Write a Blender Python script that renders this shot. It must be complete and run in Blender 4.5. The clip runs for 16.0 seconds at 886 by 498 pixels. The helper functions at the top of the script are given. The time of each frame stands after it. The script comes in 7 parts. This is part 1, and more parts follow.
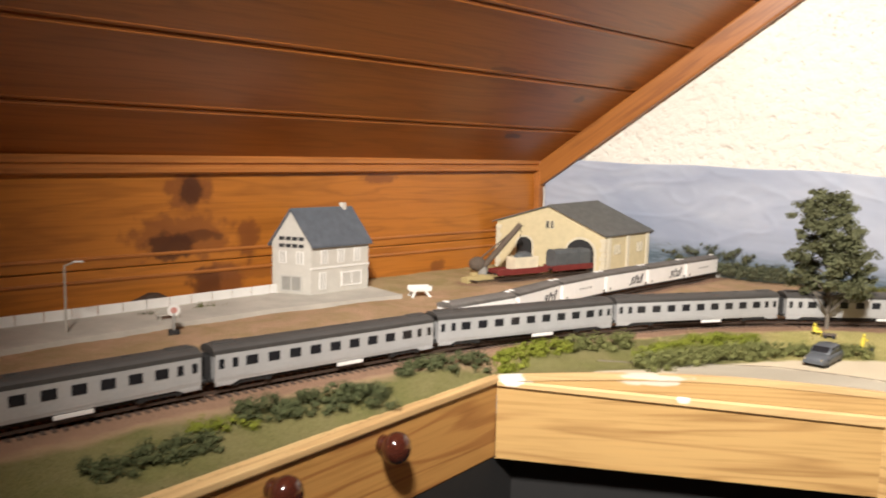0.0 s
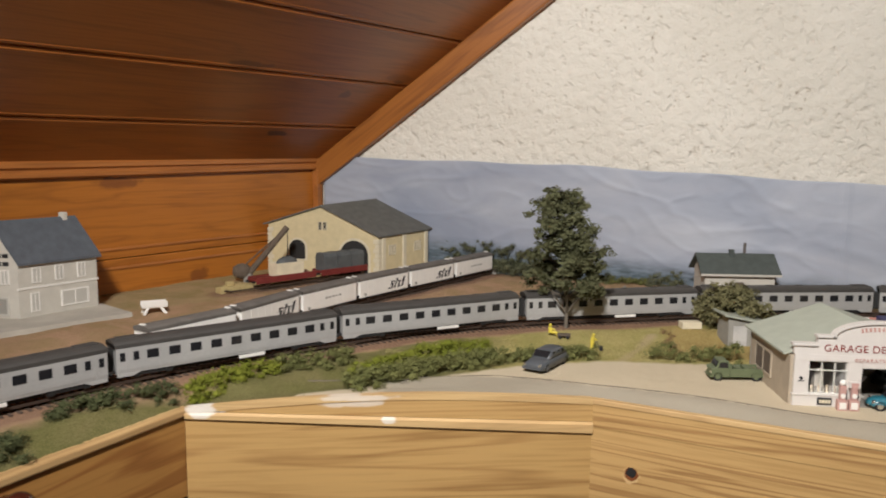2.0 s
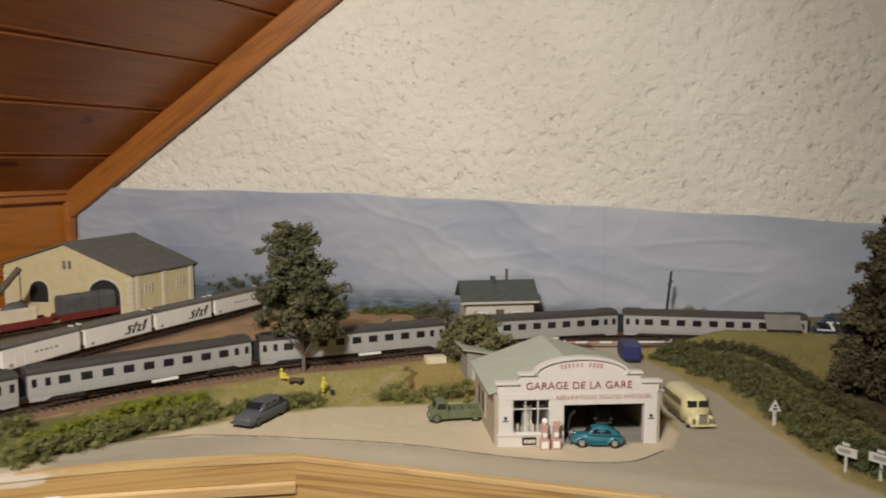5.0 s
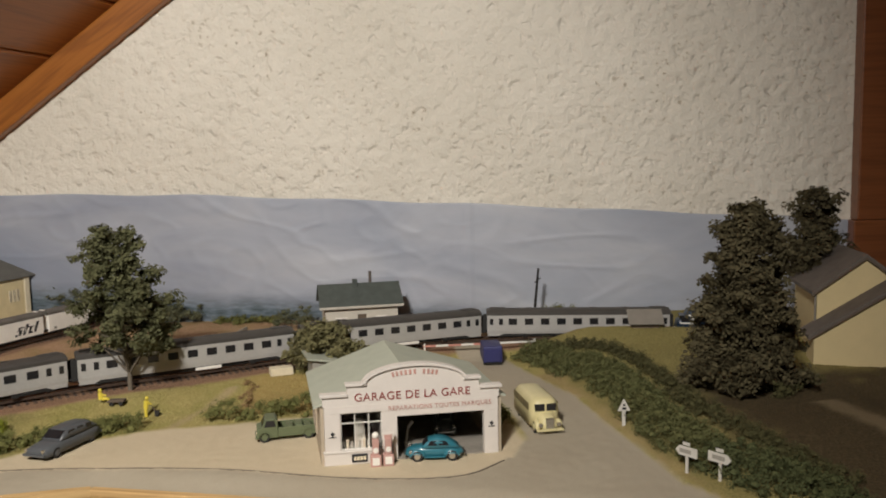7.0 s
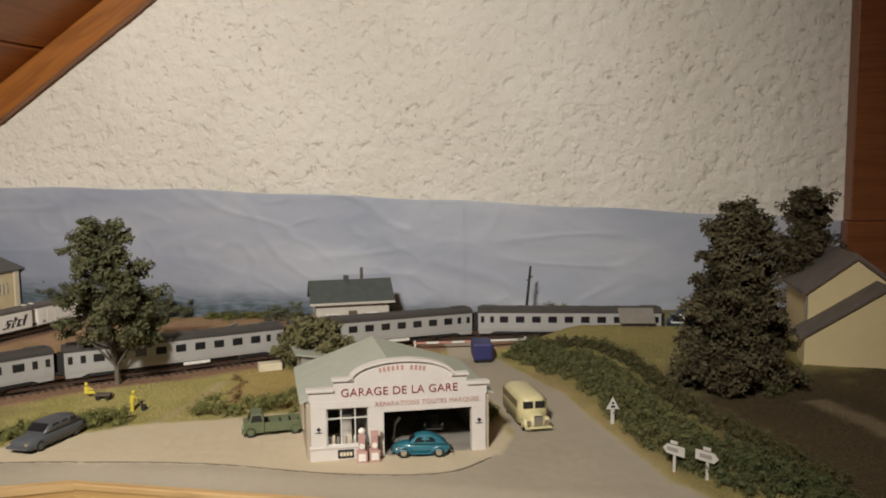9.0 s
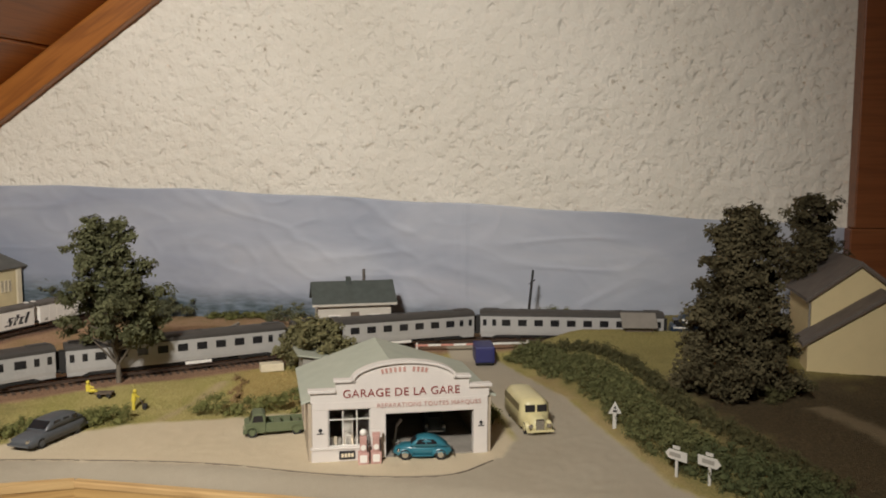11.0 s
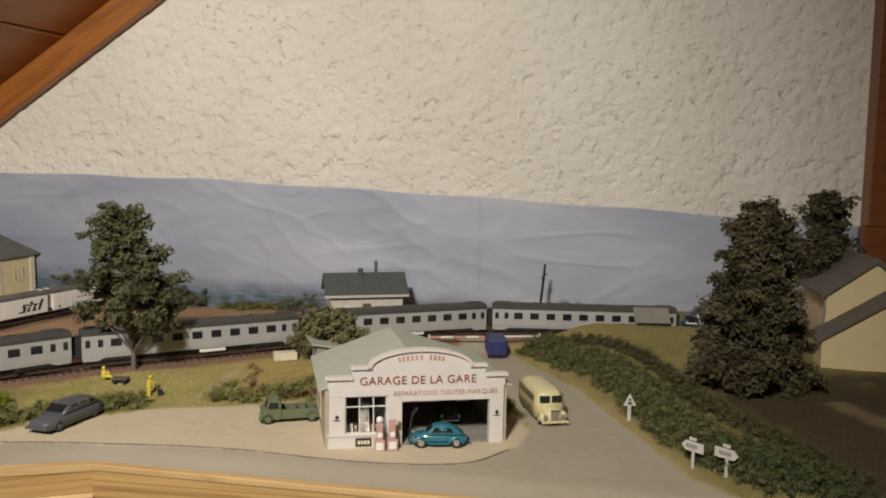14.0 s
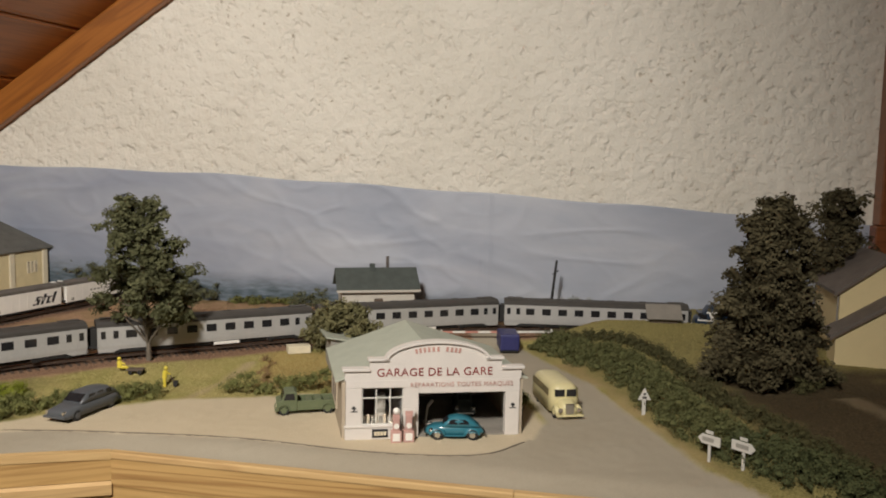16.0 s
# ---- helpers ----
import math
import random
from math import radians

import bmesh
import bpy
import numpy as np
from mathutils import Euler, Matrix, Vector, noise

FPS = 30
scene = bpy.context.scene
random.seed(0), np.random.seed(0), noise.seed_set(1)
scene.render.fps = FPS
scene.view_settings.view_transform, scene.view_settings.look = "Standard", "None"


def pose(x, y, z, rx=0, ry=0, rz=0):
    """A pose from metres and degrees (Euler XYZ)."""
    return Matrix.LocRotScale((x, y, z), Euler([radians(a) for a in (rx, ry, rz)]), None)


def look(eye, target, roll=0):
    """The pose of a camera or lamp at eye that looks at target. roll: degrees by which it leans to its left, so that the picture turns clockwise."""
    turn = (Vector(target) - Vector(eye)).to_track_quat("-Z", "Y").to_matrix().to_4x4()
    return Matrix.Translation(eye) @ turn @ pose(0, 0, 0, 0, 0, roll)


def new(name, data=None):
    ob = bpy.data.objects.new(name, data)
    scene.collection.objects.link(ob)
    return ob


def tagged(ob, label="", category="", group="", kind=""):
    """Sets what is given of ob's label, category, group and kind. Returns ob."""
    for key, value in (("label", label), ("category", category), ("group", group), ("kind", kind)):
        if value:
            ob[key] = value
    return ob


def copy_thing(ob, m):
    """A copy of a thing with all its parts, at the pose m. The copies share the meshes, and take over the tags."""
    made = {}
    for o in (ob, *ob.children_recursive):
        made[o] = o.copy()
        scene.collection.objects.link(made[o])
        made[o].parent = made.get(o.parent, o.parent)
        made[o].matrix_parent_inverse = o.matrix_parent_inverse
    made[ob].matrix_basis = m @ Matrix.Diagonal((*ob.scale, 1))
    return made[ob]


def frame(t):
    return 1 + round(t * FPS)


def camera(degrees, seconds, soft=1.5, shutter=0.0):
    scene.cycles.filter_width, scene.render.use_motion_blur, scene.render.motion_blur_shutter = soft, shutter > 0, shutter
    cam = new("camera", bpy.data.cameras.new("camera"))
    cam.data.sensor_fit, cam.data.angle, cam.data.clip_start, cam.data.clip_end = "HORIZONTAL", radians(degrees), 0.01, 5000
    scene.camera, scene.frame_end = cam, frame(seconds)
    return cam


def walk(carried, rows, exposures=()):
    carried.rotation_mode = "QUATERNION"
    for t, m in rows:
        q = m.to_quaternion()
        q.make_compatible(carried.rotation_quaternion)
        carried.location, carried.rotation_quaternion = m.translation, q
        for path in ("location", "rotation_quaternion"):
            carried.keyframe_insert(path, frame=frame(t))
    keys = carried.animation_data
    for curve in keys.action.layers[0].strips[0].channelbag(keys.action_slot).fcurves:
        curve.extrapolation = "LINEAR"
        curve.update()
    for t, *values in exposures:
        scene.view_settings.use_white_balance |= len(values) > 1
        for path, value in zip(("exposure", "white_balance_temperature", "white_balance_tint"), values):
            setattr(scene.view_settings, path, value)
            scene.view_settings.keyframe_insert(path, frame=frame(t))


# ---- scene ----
cam = camera(59.4, 16.0, soft=1.9, shutter=0.4)
PATH = [
    (0, (-0.381, -0.811, 0.209), (-0.948, 1.093, -0.023), 1.4),
    (0.5, (-0.34, -0.781, 0.218), (-0.812, 1.15, -0.009), 1.2),
    (1, (-0.307, -0.756, 0.217), (-0.702, 1.191, -0.019), 1.2),
    (1.5, (-0.269, -0.729, 0.219), (-0.571, 1.233, -0.031), 0.9),
    (2, (-0.236, -0.712, 0.225), (-0.465, 1.259, -0.026), 0.5),
    (2.5, (-0.217, -0.703, 0.224), (-0.403, 1.273, -0.028), 0.6),
    (3, (-0.187, -0.691, 0.231), (-0.309, 1.289, -0.017), 0.4),
    (3.5, (-0.166, -0.686, 0.236), (-0.238, 1.299, -0.004), 0.4),
    (4, (-0.147, -0.679, 0.238), (-0.167, 1.308, 0.013), 0.4),
    (4.5, (-0.119, -0.665, 0.242), (-0.061, 1.323, 0.031), -0.1),
    (5, (-0.091, -0.652, 0.242), (0.042, 1.333, 0.035), -0.3),
    (7.5, (-0.007, -0.597, 0.226), (0.364, 1.358, 0.028), -1.2),
    (8, (-0.01, -0.596, 0.224), (0.357, 1.36, 0.021), -0.9),
    (8.5, (-0.006, -0.599, 0.228), (0.365, 1.356, 0.028), -0.7),
    (9, (-0.005, -0.6, 0.226), (0.36, 1.357, 0.026), -0.6),
    (11.5, (-0.007, -0.599, 0.225), (0.355, 1.359, 0.039), 0.1),
    (12, (-0.004, -0.6, 0.228), (0.357, 1.359, 0.05), -0.1),
    (12.5, (-0.005, -0.601, 0.227), (0.353, 1.359, 0.047), 0.2),
    (13, (-0.008, -0.6, 0.221), (0.349, 1.358, 0.031), 0.5),
    (13.5, (-0.016, -0.6, 0.217), (0.334, 1.359, 0.021), 0.8),
    (14, (-0.018, -0.599, 0.218), (0.332, 1.36, 0.021), 0.8),
    (14.5, (-0.019, -0.602, 0.218), (0.325, 1.359, 0.025), 0.9),
    (15, (-0.019, -0.602, 0.217), (0.323, 1.359, 0.021), 0.9),
    (15.5, (-0.02, -0.599, 0.213), (0.326, 1.361, 0.011), 1.0),
    (16, (-0.029, -0.6, 0.212), (0.311, 1.361, 0.015), 1.2),
]
walk(cam, [(t, look(eye, target, roll)) for t, eye, target, roll in PATH],
     [(0, 0.84, 6350, 13), (0.5, 0.44, 6200, 12.5), (1, 0.34, 6150, 12.5), (2, 0.02, 6150, 12), (3.5, -0.16, 6350, 11), (5, -0.20, 6500, 10.5), (7.5, -0.22, 6500, 11), (12, -0.22, 6500, 11), (16, -0.19, 6500, 11)])

# ---- light and world ----
world = bpy.data.worlds.new("room_air")
scene.world = world
world.use_nodes = True
world.node_tree.nodes["Background"].inputs[0].default_value = (1.0, 0.93, 0.82, 1)
world.node_tree.nodes["Background"].inputs[1].default_value = 0.25


def lamp(name, power, radius, eye, target, colour, cone, blend):
    data = bpy.data.lights.new(name, "SPOT")
    data.energy, data.color, data.shadow_soft_size = power, colour, radius
    data.spot_size, data.spot_blend = radians(cone), blend
    ob = new(name, data)
    ob.matrix_world = look(eye, target)
    return ob


lamp("room_lamp", 131.0, 0.075, (-0.398, -1.018, 0.925), (-0.240, 0.292, 0.185), (1.0, 0.955, 0.875), 83, 1.0)


# ---- materials ----
def nodes_of(name):
    m = bpy.data.materials.new(name)
    m.use_nodes = True
    t = m.node_tree
    return m, t, t.nodes["Principled BSDF"]


def shade(c, f):
    return (min(1, c[0] * f), min(1, c[1] * f), min(1, c[2] * f), 1)


def ramp(t, fac, stops):
    n = t.nodes.new("ShaderNodeValToRGB")
    while len(n.color_ramp.elements) < len(stops):
        n.color_ramp.elements.new(0.5)
    for e, (p, c) in zip(n.color_ramp.elements, stops):
        e.position, e.color = p, (*c[:3], 1)
    t.links.new(fac, n.inputs[0])
    return n.outputs[0]


def noise_at(t, scale, detail=4, stretch=None, coord="Position", warp=0.0):
    if coord == "Position":
        src = t.nodes.new("ShaderNodeNewGeometry").outputs["Position"]
    else:
        src = t.nodes.new("ShaderNodeTexCoord").outputs[coord]
    if stretch:
        mp = t.nodes.new("ShaderNodeMapping")
        mp.inputs["Scale"].default_value = stretch
        t.links.new(src, mp.inputs[0])
        src = mp.outputs[0]
    n = t.nodes.new("ShaderNodeTexNoise")
    n.inputs["Scale"].default_value, n.inputs["Detail"].default_value, n.inputs["Distortion"].default_value = scale, detail, warp
    t.links.new(src, n.inputs["Vector"])
    return n.outputs["Fac"]


def bump(t, p, height, strength, distance):
    b = t.nodes.new("ShaderNodeBump")
    b.inputs["Strength"].default_value, b.inputs["Distance"].default_value = strength, distance
    t.links.new(height, b.inputs["Height"])
    t.links.new(b.outputs[0], p.inputs["Normal"])


def mix(t, fac, a, b, how="MIX"):
    n = t.nodes.new("ShaderNodeMix")
    n.data_type, n.blend_type = "RGBA", how
    if isinstance(fac, float):
        n.inputs[0].default_value = fac
    else:
        t.links.new(fac, n.inputs[0])
    for v, s in ((a, n.inputs[6]), (b, n.inputs[7])):
        if isinstance(v, tuple):
            s.default_value = (*v[:3], 1)
        else:
            t.links.new(v, s)
    return n.outputs[2]


def mat(name, col, rough=0.6, metal=0.0, var=0.2, scale=220.0, rise=0.15, depth=0.0004, coat=0.0):
    """Painted or moulded surface with two scales of variation."""
    m, t, p = nodes_of(name)
    fine = noise_at(t, scale * 4, 3)
    broad = noise_at(t, scale * 0.35, 5)
    c = ramp(t, broad, [(0.25, shade(col, 1 - var)), (0.75, shade(col, 1 + var))])
    c = mix(t, 0.35, c, ramp(t, fine, [(0.3, shade(col, 1 - var)), (0.7, shade(col, 1 + var))]))
    t.links.new(c, p.inputs["Base Color"])
    p.inputs["Roughness"].default_value, p.inputs["Metallic"].default_value = rough, metal
    p.inputs["Coat Weight"].default_value = coat
    bump(t, p, fine, rise, depth)
    return m


def blots(t, c, marks, lying=False):
    """Soft irregular marks laid over a colour: (x, z, width, height, colour, strength) in the object's own metres; lying: y in place of z."""
    tc = t.nodes.new("ShaderNodeTexCoord").outputs["Object"]
    w = t.nodes.new("ShaderNodeTexNoise")
    w.inputs["Scale"].default_value, w.inputs["Detail"].default_value = 55.0, 4
    t.links.new(tc, w.inputs["Vector"])
    for x, z, wd, ht, col, much in marks:
        a = t.nodes.new("ShaderNodeVectorMath")
        a.operation = "MULTIPLY_ADD"
        a.inputs[1].default_value, a.inputs[2].default_value = (2 / wd, 2 / ht, 2 / ht), (-2 * x / wd, -2 * z / ht, -2 * z / ht)
        t.links.new(tc, a.inputs[0])
        b = t.nodes.new("ShaderNodeVectorMath")
        b.operation = "MULTIPLY_ADD"
        b.inputs[1].default_value = (1.5, 1.5, 1.5)
        off = t.nodes.new("ShaderNodeVectorMath")
        off.operation = "SUBTRACT"
        off.inputs[1].default_value = (0.5, 0.5, 0.5)
        t.links.new(w.outputs["Color"], off.inputs[0])
        t.links.new(off.outputs[0], b.inputs[0])
        t.links.new(a.outputs[0], b.inputs[2])
        flat = t.nodes.new("ShaderNodeVectorMath")
        flat.operation = "MULTIPLY"
        flat.inputs[1].default_value = (1, 1, 0) if lying else (1, 0, 1)
        t.links.new(b.outputs[0], flat.inputs[0])
        ln = t.nodes.new("ShaderNodeVectorMath")
        ln.operation = "LENGTH"
        t.links.new(flat.outputs[0], ln.inputs[0])
        k = ramp(t, ln.outputs["Value"], [(0.0, (much,) * 3), (0.7, (much * 0.92,) * 3), (1.0, (0, 0, 0))])
        c = mix(t, k, c, col)
    return c


def wood(name, light, dark, rough=0.4, knots=True, coat=0.2, grain=1.0, rings=0.35, marks=(), fine=1.0, blotch=0.35, bands=9.0, thin=0.5, lying=False):
    """Varnished softwood with grain along the object's own x axis."""
    m, t, p = nodes_of(name)
    r = t.nodes.new("ShaderNodeObjectInfo").outputs["Random"]
    tc = t.nodes.new("ShaderNodeTexCoord").outputs["Object"]
    shift = t.nodes.new("ShaderNodeVectorMath")
    shift.operation = "MULTIPLY_ADD"
    cx = t.nodes.new("ShaderNodeCombineXYZ")
    t.links.new(r, cx.inputs[0]), t.links.new(r, cx.inputs[1])
    t.links.new(cx.outputs[0], shift.inputs[0])
    shift.inputs[1].default_value = (7.0, 3.0, 1.0)
    t.links.new(tc, shift.inputs[2])
    mp = t.nodes.new("ShaderNodeMapping")
    mp.inputs["Scale"].default_value = (1.3 * grain, 13.0 * grain * fine, 13.0 * grain * fine)
    t.links.new(shift.outputs[0], mp.inputs[0])
    n = t.nodes.new("ShaderNodeTexNoise")
    n.inputs["Scale"].default_value, n.inputs["Detail"].default_value, n.inputs["Distortion"].default_value = 2.2, 3, 0.6
    t.links.new(mp.outputs[0], n.inputs["Vector"])
    mul = t.nodes.new("ShaderNodeMath")
    mul.operation = "MULTIPLY"
    mul.inputs[1].default_value = bands
    t.links.new(n.outputs["Fac"], mul.inputs[0])
    fr = t.nodes.new("ShaderNodeMath")
    fr.operation = "PINGPONG"
    fr.inputs[1].default_value = 1.0
    t.links.new(mul.outputs[0], fr.inputs[0])
    mid = tuple((a + b) / 2 for a, b in zip(light, dark))
    line = tuple(p0 + (p1 - p0) * rings for p0, p1 in zip(light, dark))
    c = ramp(t, fr.outputs[0], [(0.0, light), (thin, light), (0.5 + 0.35 * (0.5 + thin), line), (1.0, shade(line, 0.9))])
    c = mix(t, blotch, c, ramp(t, noise_at(t, 3.0, 3, (1, 4, 4), "Object"), [(0.3, mid), (0.7, light)]))
    if knots:
        mk = t.nodes.new("ShaderNodeMapping")
        mk.inputs["Scale"].default_value = (4.2, 8.5, 8.5)
        t.links.new(shift.outputs[0], mk.inputs[0])
        wob = t.nodes.new("ShaderNodeTexNoise")
        wob.inputs["Scale"].default_value = 3.0
        t.links.new(mk.outputs[0], wob.inputs["Vector"])
        mv = mix(t, 0.12, mk.outputs[0], wob.outputs["Color"])
        v = t.nodes.new("ShaderNodeTexVoronoi")
        v.inputs["Scale"].default_value, v.inputs["Randomness"].default_value = 1.0, 1.0
        t.links.new(mv, v.inputs["Vector"])
        k = ramp(t, v.outputs["Distance"], [(0.0, (1, 1, 1)), (0.07, (0.9, 0.9, 0.9)), (0.12, (0.25, 0.25, 0.25)), (0.22, (0, 0, 0))])
        c = mix(t, k, c, dark)
    pores = ramp(t, noise_at(t, 9.0, 6, (1.2, 34, 34), "Object", 0.2), [(0.32, (0.72, 0.66, 0.58)), (0.52, (1, 1, 1)), (0.75, (1.08, 1.06, 1.02))])
    c = mix(t, 0.55, c, mix(t, 1.0, c, pores, "MULTIPLY"))
    c = blots(t, c, marks, lying)
    t.links.new(c, p.inputs["Base Color"])
    p.inputs["Roughness"].default_value, p.inputs["Coat Weight"].default_value = rough, coat
    p.inputs["Coat Roughness"].default_value = 0.3
    bump(t, p, fr.outputs[0], 0.08, 0.0006)
    return m


def speckle(name, cols, scale, rough=0.95, rise=0.6, depth=0.0015, broad=30.0):
    """Scattered ground cover: stones, sand or turf of several tones."""
    m, t, p = nodes_of(name)
    fine = noise_at(t, scale, 6)
    n = len(cols)
    c = ramp(t, fine, [(0.28 + 0.44 * i / max(1, n - 1), k) for i, k in enumerate(cols)])
    b = noise_at(t, broad, 4)
    mean = tuple(sum(k[i] for k in cols) / n for i in range(3))
    c = mix(t, ramp(t, b, [(0.35, (0, 0, 0)), (0.65, (0.6, 0.6, 0.6))]), c, shade(mean, 0.75))
    t.links.new(c, p.inputs["Base Color"])
    p.inputs["Roughness"].default_value = rough
    p.inputs["Specular IOR Level"].default_value = 0.2
    bump(t, p, fine, rise, depth)
    return m


def leaf(name, cols, scale=260.0):
    m, t, p = nodes_of(name)
    isl = t.nodes.new("ShaderNodeNewGeometry").outputs["Random Per Island"]
    c = ramp(t, isl, [(i / max(1, len(cols) - 1), k) for i, k in enumerate(cols)])
    c = mix(t, 0.6, c, ramp(t, noise_at(t, scale, 4), [(0.3, cols[0]), (0.7, cols[-1])]))
    c = mix(t, ramp(t, noise_at(t, scale * 0.16, 3), [(0.36, (0, 0, 0)), (0.64, (0.75, 0.75, 0.75))]), shade(cols[0], 1.3), c) if scale > 100 else c
    t.links.new(c, p.inputs["Base Color"])
    p.inputs["Roughness"].default_value = 0.85
    p.inputs["Specular IOR Level"].default_value = 0.2
    return m


KNOT, HALO = (0.055, 0.016, 0.007), (0.19, 0.06, 0.016)
PINE_CEIL = wood("varnished_pine_ceiling", (0.395, 0.128, 0.020), (0.155, 0.044, 0.009), 0.42, coat=0.4, knots=False, rings=0.3, lying=True,
                 marks=((0.166, 0.087, 0.050, 0.017, KNOT, 0.85), (0.095, 0.197, 0.030, 0.026, KNOT, 0.6), (0.006, 0.248, 0.075, 0.026, HALO, 0.7), (0.000, 0.240, 0.030, 0.012, KNOT, 0.6), (0.326, 0.240, 0.090, 0.014, KNOT, 0.55)))
PINE_KNEE = wood("varnished_pine_wall", (0.48, 0.168, 0.022), (0.16, 0.043, 0.009), 0.4, coat=0.2, knots=False, rings=0.32,
                 marks=((0.755, 0.096, 0.169, 0.068, HALO, 0.75), (0.770, 0.084, 0.084, 0.041, KNOT, 0.9), (0.735, 0.096, 0.095, 0.019, KNOT, 0.6),
                        (0.745, 0.158, 0.074, 0.062, HALO, 0.8), (0.742, 0.158, 0.041, 0.043, KNOT, 0.9), (0.655, 0.088, 0.041, 0.068, HALO, 0.9),
                        (0.702, 0.034, 0.101, 0.059, HALO, 0.9), (0.720, 0.034, 0.061, 0.046, KNOT, 0.6), (0.62, 0.040, 0.135, 0.022, HALO, 0.5),
                        (0.42, 0.174, 0.081, 0.022, HALO, 0.8), (0.28, 0.02, 0.047, 0.024, HALO, 0.8)))
PINE_TRIM = wood("varnished_pine_trim", (0.44, 0.160, 0.036), (0.20, 0.065, 0.018), 0.4, knots=False, coat=0.2)
# trim pine again, darkened to hold the batten's shade
PINE_BATTEN = wood("shaded_batten_pine", (0.345, 0.122, 0.021), (0.19, 0.060, 0.012), 0.4, knots=False, coat=0.15, rings=0.6)
PINE_PALE = wood("pale_pine_board", (0.51, 0.315, 0.115), (0.26, 0.12, 0.036), 0.5, knots=False, coat=0.1, grain=0.5, rings=0.5, fine=1.3, blotch=0.25, bands=17.0, thin=0.66)
PINE_LINE = wood("close_grained_pine_board", (0.53, 0.335, 0.13), (0.24, 0.11, 0.034), 0.5, knots=False, coat=0.1, grain=0.5, rings=0.72, fine=2.6, blotch=0.3, bands=17.0, thin=0.55)
PINE_WARM = wood("orange_pine_board", (0.48, 0.245, 0.068), (0.24, 0.08, 0.02), 0.45, knots=False, coat=0.15, grain=0.6, rings=0.75, fine=1.1, blotch=0.3, bands=12.0, thin=0.62)
FILLER = (0.82, 0.79, 0.72)
PINE_FILL = wood("pale_pine_with_filler", (0.53, 0.33, 0.125), (0.28, 0.13, 0.04), 0.5, knots=False, coat=0.1, grain=0.5, rings=0.4, fine=2.0, blotch=0.2, bands=14.0, thin=0.65,
                 marks=((0.020, -0.008, 0.030, 0.022, FILLER, 0.95), (0.014, -0.018, 0.016, 0.016, FILLER, 0.7), (0.150, -0.003, 0.070, 0.009, FILLER, 0.5)))
PINE_SPOT = wood("pale_edge_with_filler", (0.62, 0.42, 0.19), (0.36, 0.18, 0.065), 0.6, knots=False, coat=0.0, marks=((0.182, -0.019, 0.016, 0.008, FILLER, 0.75), (0.15, 0.002, 0.08, 0.007, FILLER, 0.55), (0.015, -0.006, 0.030, 0.016, FILLER, 0.85)))
PINE_EDGE = wood("pale_cut_edge", (0.61, 0.41, 0.185), (0.36, 0.18, 0.065), 0.6, knots=False, coat=0.0)
POST_WOOD = wood("red_brown_post", (0.23, 0.082, 0.03), (0.10, 0.03, 0.012), 0.35, knots=False, coat=0.3)
KNOB_WOOD = mat("dark_lacquered_wood", (0.055, 0.014, 0.008), 0.12, var=0.3, coat=0.8, rise=0.0)
# near-black stand-in for unlit depths: table recess, doorways, bore
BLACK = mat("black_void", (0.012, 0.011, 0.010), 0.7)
CONCRETE = speckle("pale_concrete", [(0.42, 0.385, 0.32), (0.50, 0.46, 0.39), (0.56, 0.52, 0.445)], 1300, rise=0.15)
HEDGE_L = leaf("hedge_leaves", [(0.100, 0.104, 0.034), (0.155, 0.158, 0.052), (0.225, 0.22, 0.076)])
HEDGE_M = leaf("bank_leaves", [(0.078, 0.082, 0.032), (0.115, 0.118, 0.045), (0.170, 0.165, 0.065)])
# bank leaves with the slope's shade put into their colour
HEDGE_S = leaf("shaded_bank_leaves", [(0.056, 0.053, 0.022), (0.076, 0.071, 0.030), (0.103, 0.094, 0.041)])
HEDGE_W = leaf("distant_wood_leaves", [(0.085, 0.09, 0.05), (0.12, 0.122, 0.07), (0.16, 0.155, 0.09)])
HEDGE_Y = leaf("bright_bush_leaves", [(0.13, 0.145, 0.016), (0.19, 0.20, 0.026), (0.26, 0.265, 0.042)])
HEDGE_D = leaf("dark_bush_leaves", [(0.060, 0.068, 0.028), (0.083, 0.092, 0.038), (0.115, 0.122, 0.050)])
DRY = leaf("dry_scrub", [(0.20, 0.13, 0.06), (0.28, 0.19, 0.09), (0.36, 0.26, 0.13)])
CROWN = leaf("tree_leaves", [(0.078, 0.080, 0.038), (0.115, 0.114, 0.055), (0.165, 0.160, 0.080)])
BUSH = leaf("olive_bush_leaves", [(0.130, 0.120, 0.056), (0.19, 0.174, 0.082), (0.27, 0.245, 0.118)])
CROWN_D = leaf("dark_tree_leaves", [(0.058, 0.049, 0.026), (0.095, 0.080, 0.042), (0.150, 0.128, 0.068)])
BARK = mat("grey_bark", (0.15, 0.125, 0.095), 0.9, var=0.35, scale=500, rise=0.6)
STEEL = mat("silver_coach_side", (0.45, 0.44, 0.42), 0.38, 0.2, var=0.12, scale=90)
ROOF_D = mat("dark_grey_coach_roof", (0.055, 0.05, 0.045), 0.6, var=0.2)
GLASS_D = mat("dark_window", (0.018, 0.018, 0.02), 0.12, var=0.2, rise=0.0)
UNDER = mat("black_underframe", (0.014, 0.013, 0.012), 0.7)
NAVY = mat("dark_blue_lacquer", (0.010, 0.026, 0.050), 0.35, var=0.15)
NAVY_L = mat("slate_blue_panel", (0.045, 0.075, 0.10), 0.4)
WHITE = mat("white_paint", (0.78, 0.75, 0.69), 0.5, var=0.06)
